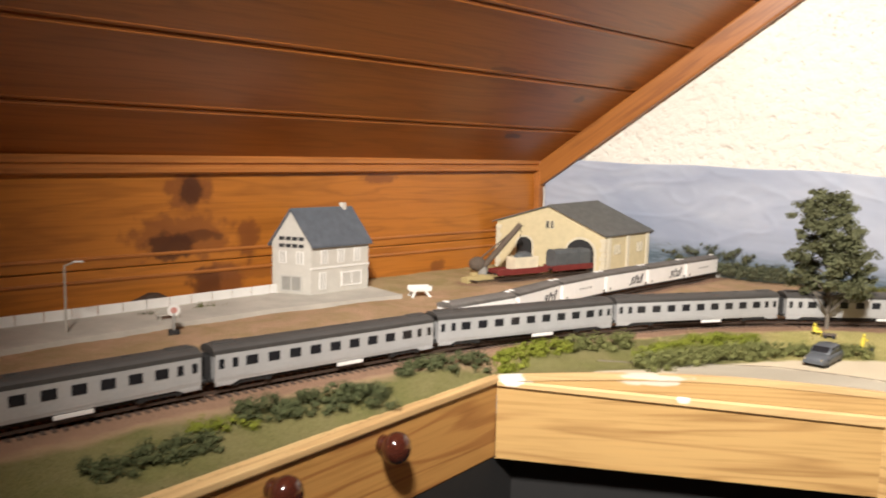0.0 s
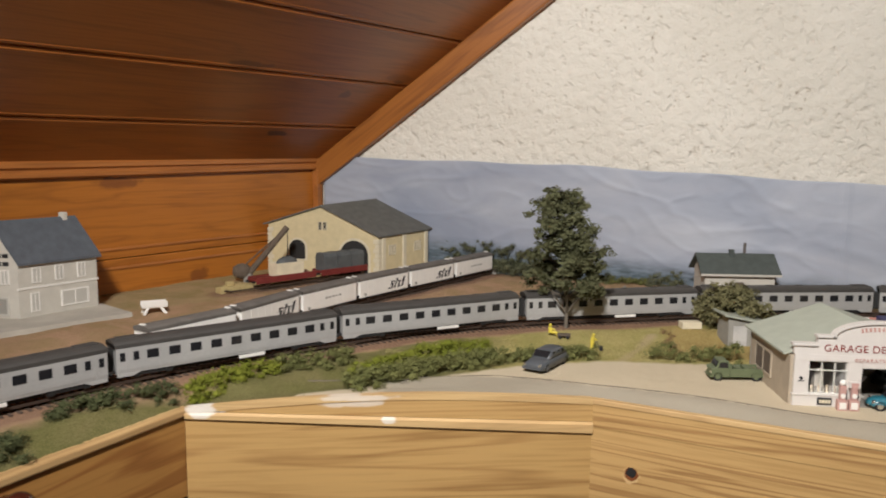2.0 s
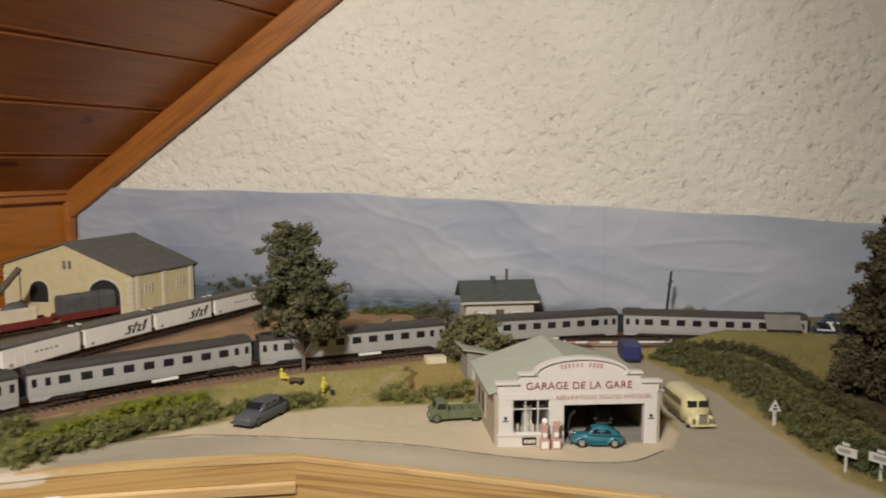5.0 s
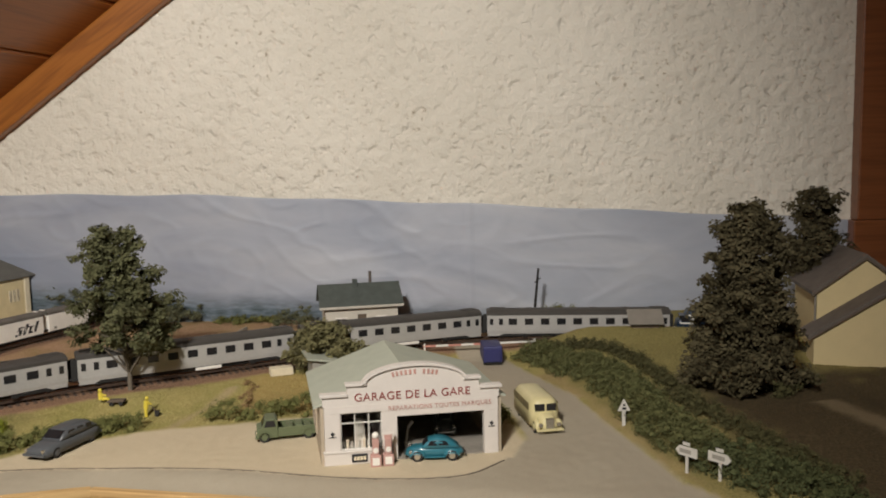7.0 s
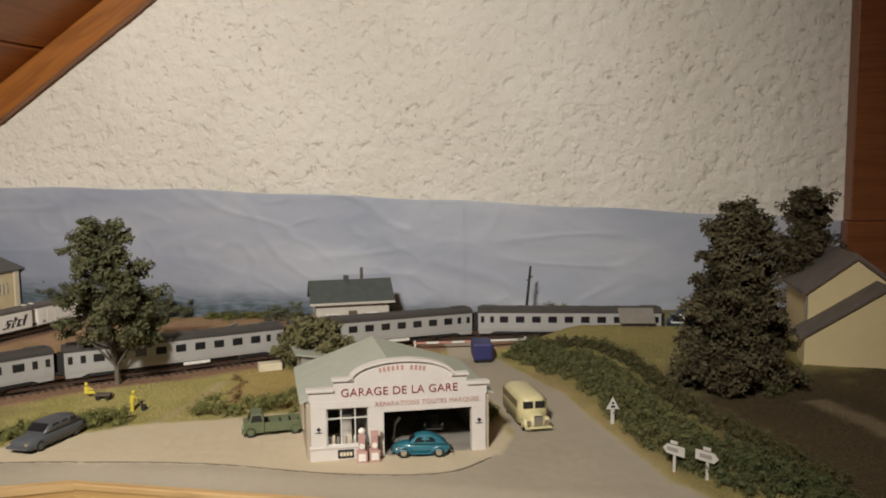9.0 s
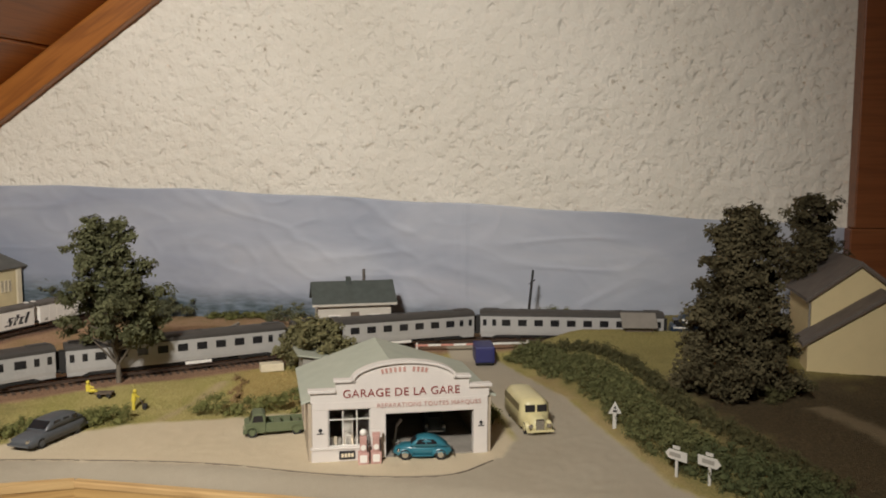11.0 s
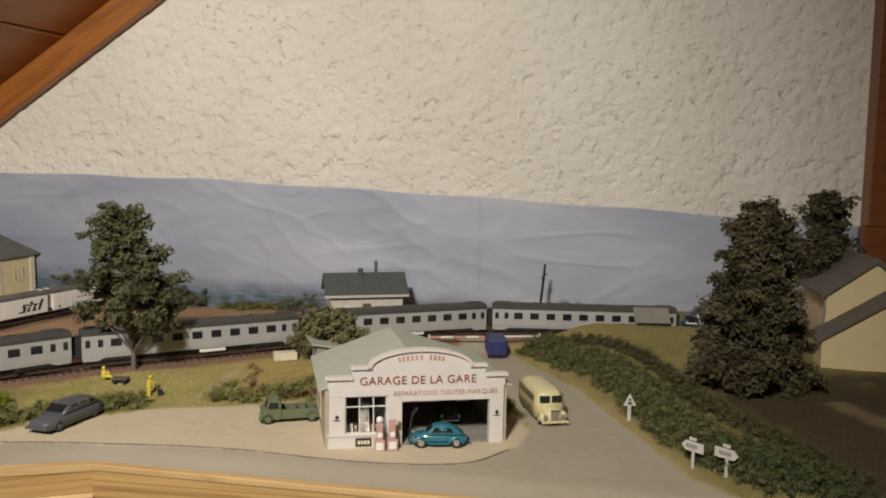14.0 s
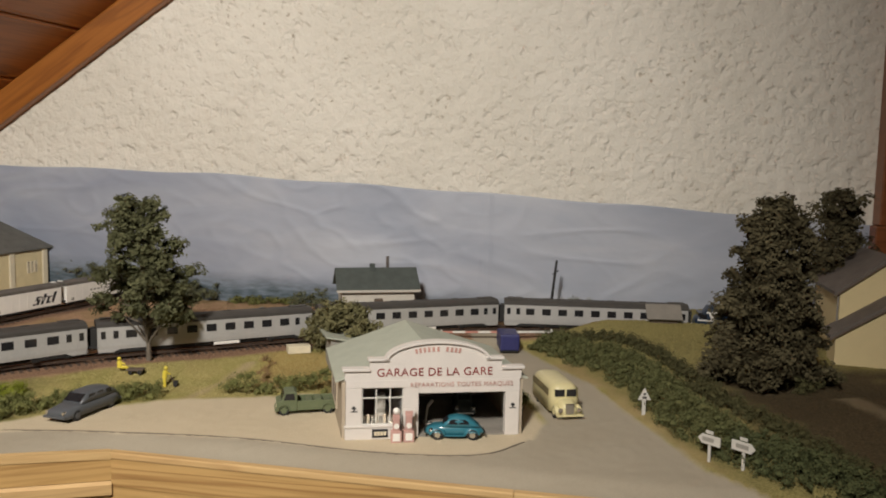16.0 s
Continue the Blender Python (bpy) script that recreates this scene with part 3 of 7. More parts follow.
# ---- room shell ----
def shell():
    c3 = Vector((*CORNER, 0))
    k3, g3 = Vector((*KNEE_DIR, 0)), Vector((*GABLE_DIR, 0))
    # gable wall of roughcast plaster, a relief sheet with thickness behind it
    nx, nz = 560, 360
    u = np.linspace(-0.12, 1.95, nx)
    z = np.linspace(-0.2, 1.15, nz)
    U, Z = np.meshgrid(u, z)
    vs = []
    for a, b in zip(U.ravel(), Z.ravel()):
        n = noise.fractal(Vector((a * 75, 3.1, b * 75)), 1.0, 2.0, 3) * 0.0018
        vs.append((a, -n, b))
    k = len(vs)
    fs = [(r * nx + i, r * nx + i + 1, (r + 1) * nx + i + 1, (r + 1) * nx + i) for r in range(nz - 1) for i in range(nx - 1)]
    vs += [(-0.12, 0.1, -0.2), (1.95, 0.1, -0.2), (1.95, 0.1, 1.15), (-0.12, 0.1, 1.15)]
    fs.append((k + 3, k + 2, k + 1, k))
    fs.append([i for i in range(nx)][::-1] + [k, k + 1])
    fs.append([(nz - 1) * nx + i for i in range(nx)] + [k + 2, k + 3])
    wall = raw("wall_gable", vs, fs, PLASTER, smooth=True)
    wall.matrix_world = pose(CORNER.x, CORNER.y, 0, 0, 0, math.degrees(math.atan2(GABLE_DIR.y, GABLE_DIR.x)))
    tagged(wall, "cream roughcast plaster gable wall with rough pitted relief", "wall", kind="structure")

    turn_k = math.degrees(math.atan2(KNEE_DIR.y, KNEE_DIR.x))
    # knee wall: boards one over another, x along the wall towards the viewer
    knee = thing("wall_knee", c3.x, c3.y, 0, turn_k, "low varnished orange pine board wall under the roof slope", "wall", kind="structure")
    zs = [(-0.14, -0.058), (-0.0545, 0.0608), (0.0620, 0.187)]
    for a, b in zs:
        part("plank", box(-0.1, 1.9, -0.02, 0.0, a, b, 0.0018), PINE_KNEE, knee)
    for zz in (0.0755, 0.047):
        part("bead", loft([[(xx, yy, zz + hh) for yy, hh in ((-0.004, -0.003), (0.0012, -0.0022), (0.0022, 0.0), (0.0012, 0.0022), (-0.004, 0.003))] for xx in (-0.02, 0.9, 1.9)]), PINE_TRIM, knee)
    part("backing", box(-0.1, 1.9, -0.06, -0.021, -0.2, 0.24), PINE_KNEE, knee)
    # trim under the slope
    tr = thing("trim_knee", c3.x, c3.y, 0, turn_k, "rounded orange pine trim along the foot of the sloping ceiling", "trim", kind="structure")
    part("strip", trim_bar(), PINE_TRIM, tr)
    # corner strip between knee wall and gable
    cs = thing("trim_corner", c3.x, c3.y, 0, turn_k, "narrow pine strip in the corner of wall and gable", "trim", kind="structure")
    part("strip", box(0.003, 0.018, 0.001, 0.014, 0.0, 0.187, 0.002), PINE_TRIM, cs)

    # sloping ceiling: local x along the boards, local y up the slope
    up = Vector((-KNEE_DIR.y, KNEE_DIR.x, 0))
    if up.x < 0:
        up = -up
    up3 = Vector((up.x, up.y, SLOPE)).normalized()
    nrm = k3.cross(up3)
    frame_m = Matrix((k3, up3, nrm)).transposed().to_4x4()
    frame_m.translation = c3 + Vector((0, 0, 0.200))
    down = -1 if nrm.z > 0 else 1
    bm = bmesh.new()
    for i in range(12):
        y0 = -0.013 + i * 0.1225
        add_box(bm, -0.3, 1.9, y0 + 0.0010, y0 + 0.1215, 0.0 if down < 0 else -0.02, 0.02 if down < 0 else 0.0, 0.0028)
        add_box(bm, -0.3, 1.9, y0 + 0.1145, y0 + 0.1190, (-0.0012 if down < 0 else -0.004), (0.004 if down < 0 else 0.0012), 0.0011)
        add_box(bm, -0.3, 1.9, y0 + 0.0050, y0 + 0.0075, (-0.0007 if down < 0 else -0.004), (0.004 if down < 0 else 0.0007), 0.0006)
    add_box(bm, -0.3, 1.9, -0.02, 1.46, 0.021 if down < 0 else -0.05, 0.05 if down < 0 else -0.021)
    for v in bm.verts:
        v.co.y -= 0.011 * v.co.x
    ceil = part("ceiling", bm, PINE_CEIL)
    ceil.matrix_world = frame_m
    tagged(ceil, "sloping ceiling of dark varnished pine boards with grooves", "ceiling", kind="structure")

    # batten along the gable under the slope
    a = Vector((*CORNER, 0.209)) + g3 * 0.0
    along = (g3 + Vector((0, 0, SLOPE * g3.dot(up)))).normalized()
    side = Vector((-GABLE_DIR.y, GABLE_DIR.x, 0)) * -1
    perp = along.cross(side)
    if perp.z > 0:
        perp = -perp
    mm = Matrix((along, side, perp)).transposed().to_4x4()
    mm.translation = a + Vector((0, 0, -0.004))
    bat = part("trim_gable", box(-0.03, 1.3, -0.004, 0.018, 0.0015, 0.043, 0.004), PINE_BATTEN)
    bat.matrix_world = mm
    tagged(bat, "orange varnished pine batten between ceiling and plaster gable", "trim", kind="structure")

    # upright post at the far side
    post = thing("post", 0.762, gable_y(0.762) - 0.02, 0, math.degrees(math.atan2(GABLE_DIR.y, GABLE_DIR.x)), "red-brown varnished wooden post in front of the gable", "post", kind="structure")
    part("upper_board", box(-0.004, 0.14, -0.005, 0.019, 0.150, 1.1, 0.002), POST_WOOD, post)
    # board added to mark the shadow edge across the post
    part("lower_board", box(-0.010, 0.14, -0.008, 0.019, -0.1, 0.1495, 0.002), POST_WOOD, post)

    # plain closing surfaces, all unseen; dark pine keeps bounced light low
    far = [("wall_right", (1.25, -0.6, 0.4), (0.04, 3.2, 2.4)), ("wall_back", (-0.2, -2.2, 0.4), (3.2, 0.04, 2.4)), ("wall_left", (-1.75, -1.4, 0.4), (0.04, 1.8, 2.4))]
    for name, c, s in far:
        w = part(name, box(c[0] - s[0] / 2, c[0] + s[0] / 2, c[1] - s[1] / 2, c[1] + s[1] / 2, c[2] - s[2] / 2, c[2] + s[2] / 2), PINE_CEIL)
        tagged(w, "plain dark pine board wall added to close an unseen side of the attic room", "wall", kind="structure")
    fl = part("floor", box(-1.9, 1.4, -2.3, 1.0, -0.95, -0.9), TIMBER)
    tagged(fl, "plain dark wooden attic floor", "floor", kind="structure")
    rf = part("ceiling_flat", box(-0.2, 1.4, -2.3, 0.8, 1.28, 1.32), PINE_CEIL)
    tagged(rf, "flat pine board ceiling of the attic room", "ceiling", kind="structure")


def trim_bar():
    """Moulded bar along x, its face towards +y."""
    prof = [(-0.02, 0.1885), (0.006, 0.1885), (0.010, 0.191), (0.010, 0.196), (0.0075, 0.198), (0.0075, 0.201), (0.012, 0.204), (0.012, 0.210), (0.009, 0.213), (-0.02, 0.213)]
    return loft([[(x, y, z - 0.0010 - 0.010 * x) for y, z in prof] for x in (-0.02, 0.6, 1.2, 1.9)])


def backdrop():
    """The printed sheet with creases, hung in front of the gable."""
    nx, nz = 420, 90
    vs = []
    for i in range(nx):
        x = -0.63 + 1.40 * i / (nx - 1)
        top = float(np.interp(x, (-0.63, -0.56, -0.18, 0.226, 0.60, 0.77), (0.2115, 0.2105, 0.203, 0.1825, 0.160, 0.150)))
        top = min(top, 0.186 + (x + 0.63) * 0.42) + 0.0012 * math.sin(x * 31)
        for j in range(nz):
            z = -0.03 + (top + 0.03) * j / (nz - 1)
            f = noise.fractal(Vector((x * 7 + 2, z * 13, 0.3)), 1.0, 2.0, 4)
            r = 1 - abs(noise.noise(Vector((x * 5 + z * 9, z * 16 - x * 3, 5.0))))
            fine = 1 - abs(noise.noise(Vector((x * 13 - z * 8, z * 24 + x * 9, 2.0))))
            out = 0.0055 + 0.0011 * f + 0.0010 * max(0, r - 0.88) / 0.12 + (0.0008 if x < 0.2 else 0.0004) * max(0, fine - 0.80) / 0.20
            if abs(x - 0.224) < 0.012:
                out += 0.0011 * (1 if x > 0.224 else 0)
            vs.append((x - 0.2425 * out, gable_y(x) - 0.97 * (out + 0.002), z))
    fs = [(i * nz + j, (i + 1) * nz + j, (i + 1) * nz + j + 1, i * nz + j + 1) for i in range(nx - 1) for j in range(nz - 1)]
    ob = raw("backdrop", vs, fs, SKY, smooth=True)
    sm = ob.modifiers.new("sheet", "SOLIDIFY")
    sm.thickness, sm.offset = 0.0006, 0
    tagged(ob, "creased printed paper sheet of blue-grey cloudy sky and low hills", "backdrop", kind="structure")




def wedge(stations, y0, y1, r=0.0):
    """A board along x whose lower and upper edges run freely: (x, low, high) at each station."""
    bm = bmesh.new()
    rows = []
    for x, lo, hi in stations:
        c = min(r, (hi - lo) * 0.4)
        ring = ((y1, lo), (y1, hi), (y0 + c, hi), (y0, hi - c), (y0, lo + c), (y0 + c, lo)) if c else ((y1, lo), (y1, hi), (y0, hi), (y0, lo))
        rows.append([bm.verts.new((x, y, z)) for y, z in ring])
    n = len(rows[0])
    for p, q in zip(rows, rows[1:]):
        for j in range(n):
            bm.faces.new((p[j], q[j], q[(j + 1) % n], p[(j + 1) % n]))
    bm.faces.new(rows[0])
    bm.faces.new(rows[-1][::-1])
    bmesh.ops.recalc_face_normals(bm, faces=bm.faces)
    return bm


def fascia():
    """Pine boards along the front edge of the layout, with knobs."""
    for i, (a, b) in enumerate(zip(FRONT[1:], FRONT[2:])):
        if i == 0:
            a = FRONT[0]
        a, b = Vector(a), Vector(b)
        L = (b - a).length
        f = thing("fascia", a.x, a.y, 0, math.degrees(math.atan2(b.y - a.y, b.x - a.x)), "pale pine front board along the edge of the layout table", "board", kind="structure")
        if i == 0:
            part("face_board", box(-0.05, L + 0.0, 0.0, 0.018, -0.088, -0.011, 0.0015), PINE_WARM, f)
            part("edge_strip", box(-0.05, L + 0.004, -0.003, 0.014, -0.0115, -0.0052, 0.0014), PINE_EDGE, f)
        elif i == 1:
            top = [(L * k / 24, edge_rise(a.x + (b.x - a.x) * k / 24)) for k in range(25)]
            part("top_lip", wedge([(x, z - 0.0045, z + 0.0012) for x, z in top], -0.0042, 0.0035), PINE_SPOT, f)
            part("upper_board", wedge([(x, min(z - 0.0040, -0.0072 - 0.0513 * x), z - 0.0038) for x, z in top], -0.0034, 0.014), PINE_FILL, f)
            part("edge_strip", wedge([(x, -0.0154 - 0.0640 * x, -0.0077 - 0.0513 * x) for x, z in top], -0.0056, 0.012, 0.0022), PINE_SPOT, f)
            part("face_board", wedge([(x, -0.0890 - 0.0515 * x, -0.0150 - 0.0640 * x) for x, z in top], -0.0022, 0.018), PINE_PALE, f)
        else:
            part("top_lip", box(0.0, L, -0.0036, 0.0035, -0.0095, -0.0040, 0.0012), PINE_EDGE, f)
            part("upper_board", box(0.0, L, -0.0028, 0.014, -0.0314, -0.0091, 0.0005), PINE_LINE, f)
            part("face_board", box(0.0005, L, -0.0022, 0.018, -0.110, -0.0312, 0.0005), PINE_LINE, f)
    tb = part("table_top", slab([FRONT[0], FRONT[1], FRONT[2], FRONT[3], FRONT[4], FRONT[5], (1.1, 0.28), (-0.62, 0.70), (-1.45, -0.85)], -0.024, -0.0135), PINE_EDGE)
    tagged(tb, "plywood top of the layout table", "table top", kind="structure")
    # black sheets added where there is only darkness under the table
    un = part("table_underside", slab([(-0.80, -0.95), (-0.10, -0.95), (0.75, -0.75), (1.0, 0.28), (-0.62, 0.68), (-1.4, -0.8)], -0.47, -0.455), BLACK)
    tagged(un, "black sheet added in place of the dark space beneath the layout table", "shelf", kind="structure")
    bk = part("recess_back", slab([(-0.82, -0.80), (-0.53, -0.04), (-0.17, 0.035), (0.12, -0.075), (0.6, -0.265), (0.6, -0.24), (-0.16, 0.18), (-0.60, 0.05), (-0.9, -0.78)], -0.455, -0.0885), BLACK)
    tagged(bk, "black panel added in place of the dark recess under the table", "panel", kind="structure")


def knob(x, y, z, turn, r, label):
    k = thing("drawer_knob", x, y, z, turn, label, "knob", "drawer knobs")
    bm = bmesh.new()
    bmesh.ops.create_uvsphere(bm, u_segments=24, v_segments=14, radius=r, matrix=Matrix.Translation((0, -r * 1.15, 0)) @ Matrix.Diagonal((1, 0.85, 1, 1)))
    part("ball", bm, KNOB_WOOD, k, smooth=True)
    part("neck", rod((0, 0.001, 0), (0, -r * 0.6, 0), r * 0.62, r * 0.45, 16), KNOB_WOOD, k, smooth=True)


def ground():
    """The layout's surface: one sheet with its covers blended at their worn borders."""
    step = 0.004
    xs, ys = np.arange(-1.46, 0.82, step), np.arange(-0.90, 0.80, step)
    X, Y = np.meshgrid(xs, ys)
    fx = np.array([p[0] for p in FRONT]), np.array([p[1] for p in FRONT])
    edge = np.interp(X, *fx) + 0.0005
    left_edge = FRONT[0][0] + (Y - FRONT[0][1]) * (FRONT[2][0] - FRONT[0][0]) / (FRONT[2][1] - FRONT[0][1])
    lower = Y < FRONT[2][1]
    on_left = lower & (X < left_edge + step) & (X < FRONT[2][0])
    on_front = (X >= FRONT[2][0]) & (Y > edge - step)
    inside = on_left | on_front | (~lower & (X < FRONT[2][0]))
    knee_x = CORNER.x + (Y - CORNER.y) * KNEE_DIR.x / KNEE_DIR.y
    keep = inside & (X > knee_x - 0.01) & (Y < 0.579 - 0.25 * X + 0.01)
    # pull the outermost row on to the table's edge
    Yc = np.where((X >= FRONT[2][0]) & (Y < edge), edge, Y)
    X = np.where(on_left & (X > left_edge), left_edge, X)
    Z = height(X, Yc)
    rng = np.random.default_rng(4)
    Z = Z + rng.normal(scale=0.00025, size=Z.shape)
    idx = -np.ones(X.shape, int)
    idx[keep] = np.arange(keep.sum())
    q = keep[:-1, :-1] & keep[1:, :-1] & keep[:-1, 1:] & keep[1:, 1:]
    faces = np.stack([idx[:-1, :-1][q], idx[:-1, 1:][q], idx[1:, 1:][q], idx[1:, :-1][q]], 1)
    co = np.stack([X[keep], Yc[keep], Z[keep]], 1)
    me = bpy.data.meshes.new("ground")
    me.from_pydata(co.tolist(), [], faces.tolist())
    me.update()
    x, y = co[:, 0], co[:, 1]
    g = track_gap(x, y)
    wob = np.array([noise.fractal(Vector((a * 40, b * 40, 0)), 1.0, 2.0, 3) for a, b in zip(x, y)])

    def soft(d, w=0.004, k=0.006):
        return np.clip(0.5 + (d + k * wob) / (2 * w), 0, 1)

    yard = np.array([(p.x, p.y) for p in YARD])
    gy = np.abs(track_gap(x, y, yard))
    gs = np.abs(track_gap(x, y, np.array([(p.x, p.y) for p in SIDING])))
    ballast = np.maximum.reduce([soft(0.034 - np.abs(g)), soft(0.03 - gy), 0.8 * soft(0.03 - gs)])
    # kerb line before the garage, and the road beyond it
    kerb = np.interp(x, *KERB)
    right = np.interp(y, *ROAD_RIGHT)
    roadl = np.interp(y, *ROAD_LEFT)
    front = kerb - y
    roadz = np.maximum(np.where(x < 0.147, front, -1), np.minimum(x - roadl, right - x))
    roadz = np.where((x > right), right - x, roadz)
    road = soft(roadz, 0.002, 0.0015) * (x > -0.60) * (g > 0.0)
    road = road * (1 - soft(-0.375 - x, 0.008))
    far = np.interp(x, *SAND_FAR)
    sand = soft(np.minimum(far - y, 0.17 - x), 0.004, 0.004) * (x > -0.45)
    grass = soft(np.minimum(g - 0.036, 0.3)) * 1.0
    dirt = soft(np.minimum(y - 0.262 - 0.25 * (x + 0.75), -0.605 - x + 0.75 * (y - 0.44)), 0.012, 0.015)
    meadow = soft(np.minimum(x - 0.264, g - 0.014)) + soft(np.minimum(x - 0.24, -g - 0.03), 0.01)
    path = soft(0.0045 - np.abs(x + 0.131 - (y - 0.140) * 0.46), 0.004, 0.003) * (y > 0.125) * (y < 0.236) * 0.8
    path = np.maximum(path, 0.35 * soft(0.012 - np.abs((x - 0.445) + 0.15 * (y + 0.06)), 0.006, 0.006) * (y < 0.0))
    plot = 0.7 * soft(np.minimum.reduce([x + 0.074, 0.03 - x, y - 0.150, 0.262 - y]), 0.006, 0.01)
    earth = 0.8 * soft(np.minimum(0.046 - np.abs(g), -0.50 - x), 0.005, 0.006) * (g > 0)
    earth = np.maximum(earth, 0.45 * soft(np.minimum(x - right, right + 0.034 - x), 0.006, 0.008) * (y < 0.22))
    # cover for the right slope's brown soil, its shade included in the colour
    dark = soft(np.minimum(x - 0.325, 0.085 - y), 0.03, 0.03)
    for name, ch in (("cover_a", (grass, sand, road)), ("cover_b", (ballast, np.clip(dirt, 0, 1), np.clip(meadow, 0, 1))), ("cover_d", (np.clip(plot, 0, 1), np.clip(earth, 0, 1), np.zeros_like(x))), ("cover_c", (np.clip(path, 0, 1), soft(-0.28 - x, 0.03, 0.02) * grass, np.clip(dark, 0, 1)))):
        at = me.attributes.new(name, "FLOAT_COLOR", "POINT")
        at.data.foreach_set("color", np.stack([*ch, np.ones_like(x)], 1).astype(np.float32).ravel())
    me.materials.append(ground_material())
    for f in me.polygons:
        f.use_smooth = True
    tagged(new("ground", me), "model landscape of sand forecourt, grey road, dry grass and brown ballast", "ground", kind="structure")


KERB = ([-0.60, -0.45, -0.300, -0.242, -0.153, -0.074, 0.004, 0.061, 0.104, 0.140, 0.168, 0.176, 0.18], [-0.02, 0.0, 0.046, 0.048, 0.031, 0.009, -0.025, -0.042, -0.044, -0.022, 0.018, 0.077, 0.3])
ROAD_RIGHT = ([-0.3, -0.2, -0.133, -0.095, -0.021, 0.05, 0.13, 0.277, 0.337, 0.40], [0.34, 0.295, 0.268, 0.256, 0.255, 0.253, 0.255, 0.229, 0.222, 0.222])
ROAD_LEFT = ([-0.05, -0.040, -0.019, 0.021, 0.077, 0.20, 0.342, 0.40], [0.10, 0.114, 0.147, 0.171, 0.177, 0.172, 0.170, 0.17])
SAND_FAR = ([-0.45, -0.40, -0.345, -0.305, -0.262, -0.20, -0.16, -0.10, -0.02, 0.15], [-0.03, -0.01, 0.022, 0.055, 0.082, 0.108, 0.124, 0.124, 0.130, 0.13])


def ground_material():
    """All covers of the ground, mixed by the sheet's cover attributes."""
    m, t, p = nodes_of("layout_ground")

    def tones(cols, scale):
        n = len(cols)
        return ramp(t, noise_at(t, scale, 6), [(0.28 + 0.44 * i / (n - 1), k) for i, k in enumerate(cols)])

    def cover(name):
        a = t.nodes.new("ShaderNodeAttribute")
        a.attribute_name = name
        s = t.nodes.new("ShaderNodeSeparateColor")
        t.links.new(a.outputs["Color"], s.inputs[0])
        return s.outputs

    A, B, C, D = cover("cover_a"), cover("cover_b"), cover("cover_c"), cover("cover_d")
    c = tones([(0.36, 0.215, 0.120), (0.50, 0.318, 0.190), (0.58, 0.39, 0.252)], 700)
    c = mix(t, B[1], c, tones([(0.34, 0.24, 0.12), (0.46, 0.335, 0.175), (0.54, 0.41, 0.235)], 900))
    c = mix(t, A[0], c, tones([(0.31, 0.255, 0.092), (0.45, 0.375, 0.145), (0.55, 0.46, 0.205)], 800))
    c = mix(t, C[1], c, tones([(0.125, 0.113, 0.042), (0.20, 0.176, 0.070), (0.265, 0.23, 0.10)], 800))
    broad = ramp(t, noise_at(t, 26, 4, None, "Position", 0.8), [(0.38, (0, 0, 0)), (0.62, (0.75, 0.75, 0.75))])
    c = mix(t, broad, c, mix(t, 1.0, c, (0.74, 0.82, 0.64), "MULTIPLY"))
    c = mix(t, D[0], c, tones([(0.33, 0.215, 0.075), (0.43, 0.295, 0.11), (0.50, 0.365, 0.155)], 500))
    c = mix(t, D[1], c, tones([(0.30, 0.18, 0.10), (0.40, 0.26, 0.155), (0.48, 0.335, 0.215)], 900))
    c = mix(t, B[2], c, tones([(0.20, 0.172, 0.062), (0.29, 0.25, 0.095), (0.37, 0.315, 0.13)], 600))
    # brown slope soil, darkened by shade put into its tones
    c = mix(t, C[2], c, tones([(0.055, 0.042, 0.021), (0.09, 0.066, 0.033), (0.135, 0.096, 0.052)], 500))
    c = mix(t, C[0], c, tones([(0.44, 0.34, 0.20), (0.54, 0.42, 0.26)], 900))
    c = mix(t, A[1], c, tones([(0.51, 0.425, 0.29), (0.58, 0.49, 0.345), (0.635, 0.54, 0.39)], 1200))
    c = mix(t, B[0], c, tones([(0.16, 0.088, 0.053), (0.31, 0.185, 0.117), (0.41, 0.27, 0.18)], 1500))
    c = mix(t, A[2], c, tones([(0.345, 0.302, 0.228), (0.39, 0.343, 0.262), (0.425, 0.374, 0.288)], 1500))
    c = mix(t, ramp(t, noise_at(t, 9, 5), [(0.35, (0.0, 0.0, 0.0)), (0.7, (0.3, 0.3, 0.3))]), c, mix(t, 1.0, c, (0.72, 0.68, 0.62), "MULTIPLY"))
    t.links.new(c, p.inputs["Base Color"])
    p.inputs["Roughness"].default_value, p.inputs["Specular IOR Level"].default_value = 0.95, 0.2
    rough = t.nodes.new("ShaderNodeMath")
    rough.operation = "MULTIPLY_ADD"
    t.links.new(A[2], rough.inputs[0])
    rough.inputs[1].default_value, rough.inputs[2].default_value = -0.8, 0.95
    flat = t.nodes.new("ShaderNodeMath")
    flat.operation = "MULTIPLY_ADD"
    t.links.new(A[1], flat.inputs[0])
    flat.inputs[1].default_value = -0.65
    t.links.new(rough.outputs[0], flat.inputs[2])
    flat.use_clamp = True
    b = t.nodes.new("ShaderNodeBump")
    b.inputs["Distance"].default_value = 0.0022
    t.links.new(flat.outputs[0], b.inputs["Strength"])
    t.links.new(noise_at(t, 900, 6), b.inputs["Height"])
    t.links.new(b.outputs[0], p.inputs["Normal"])
    return m


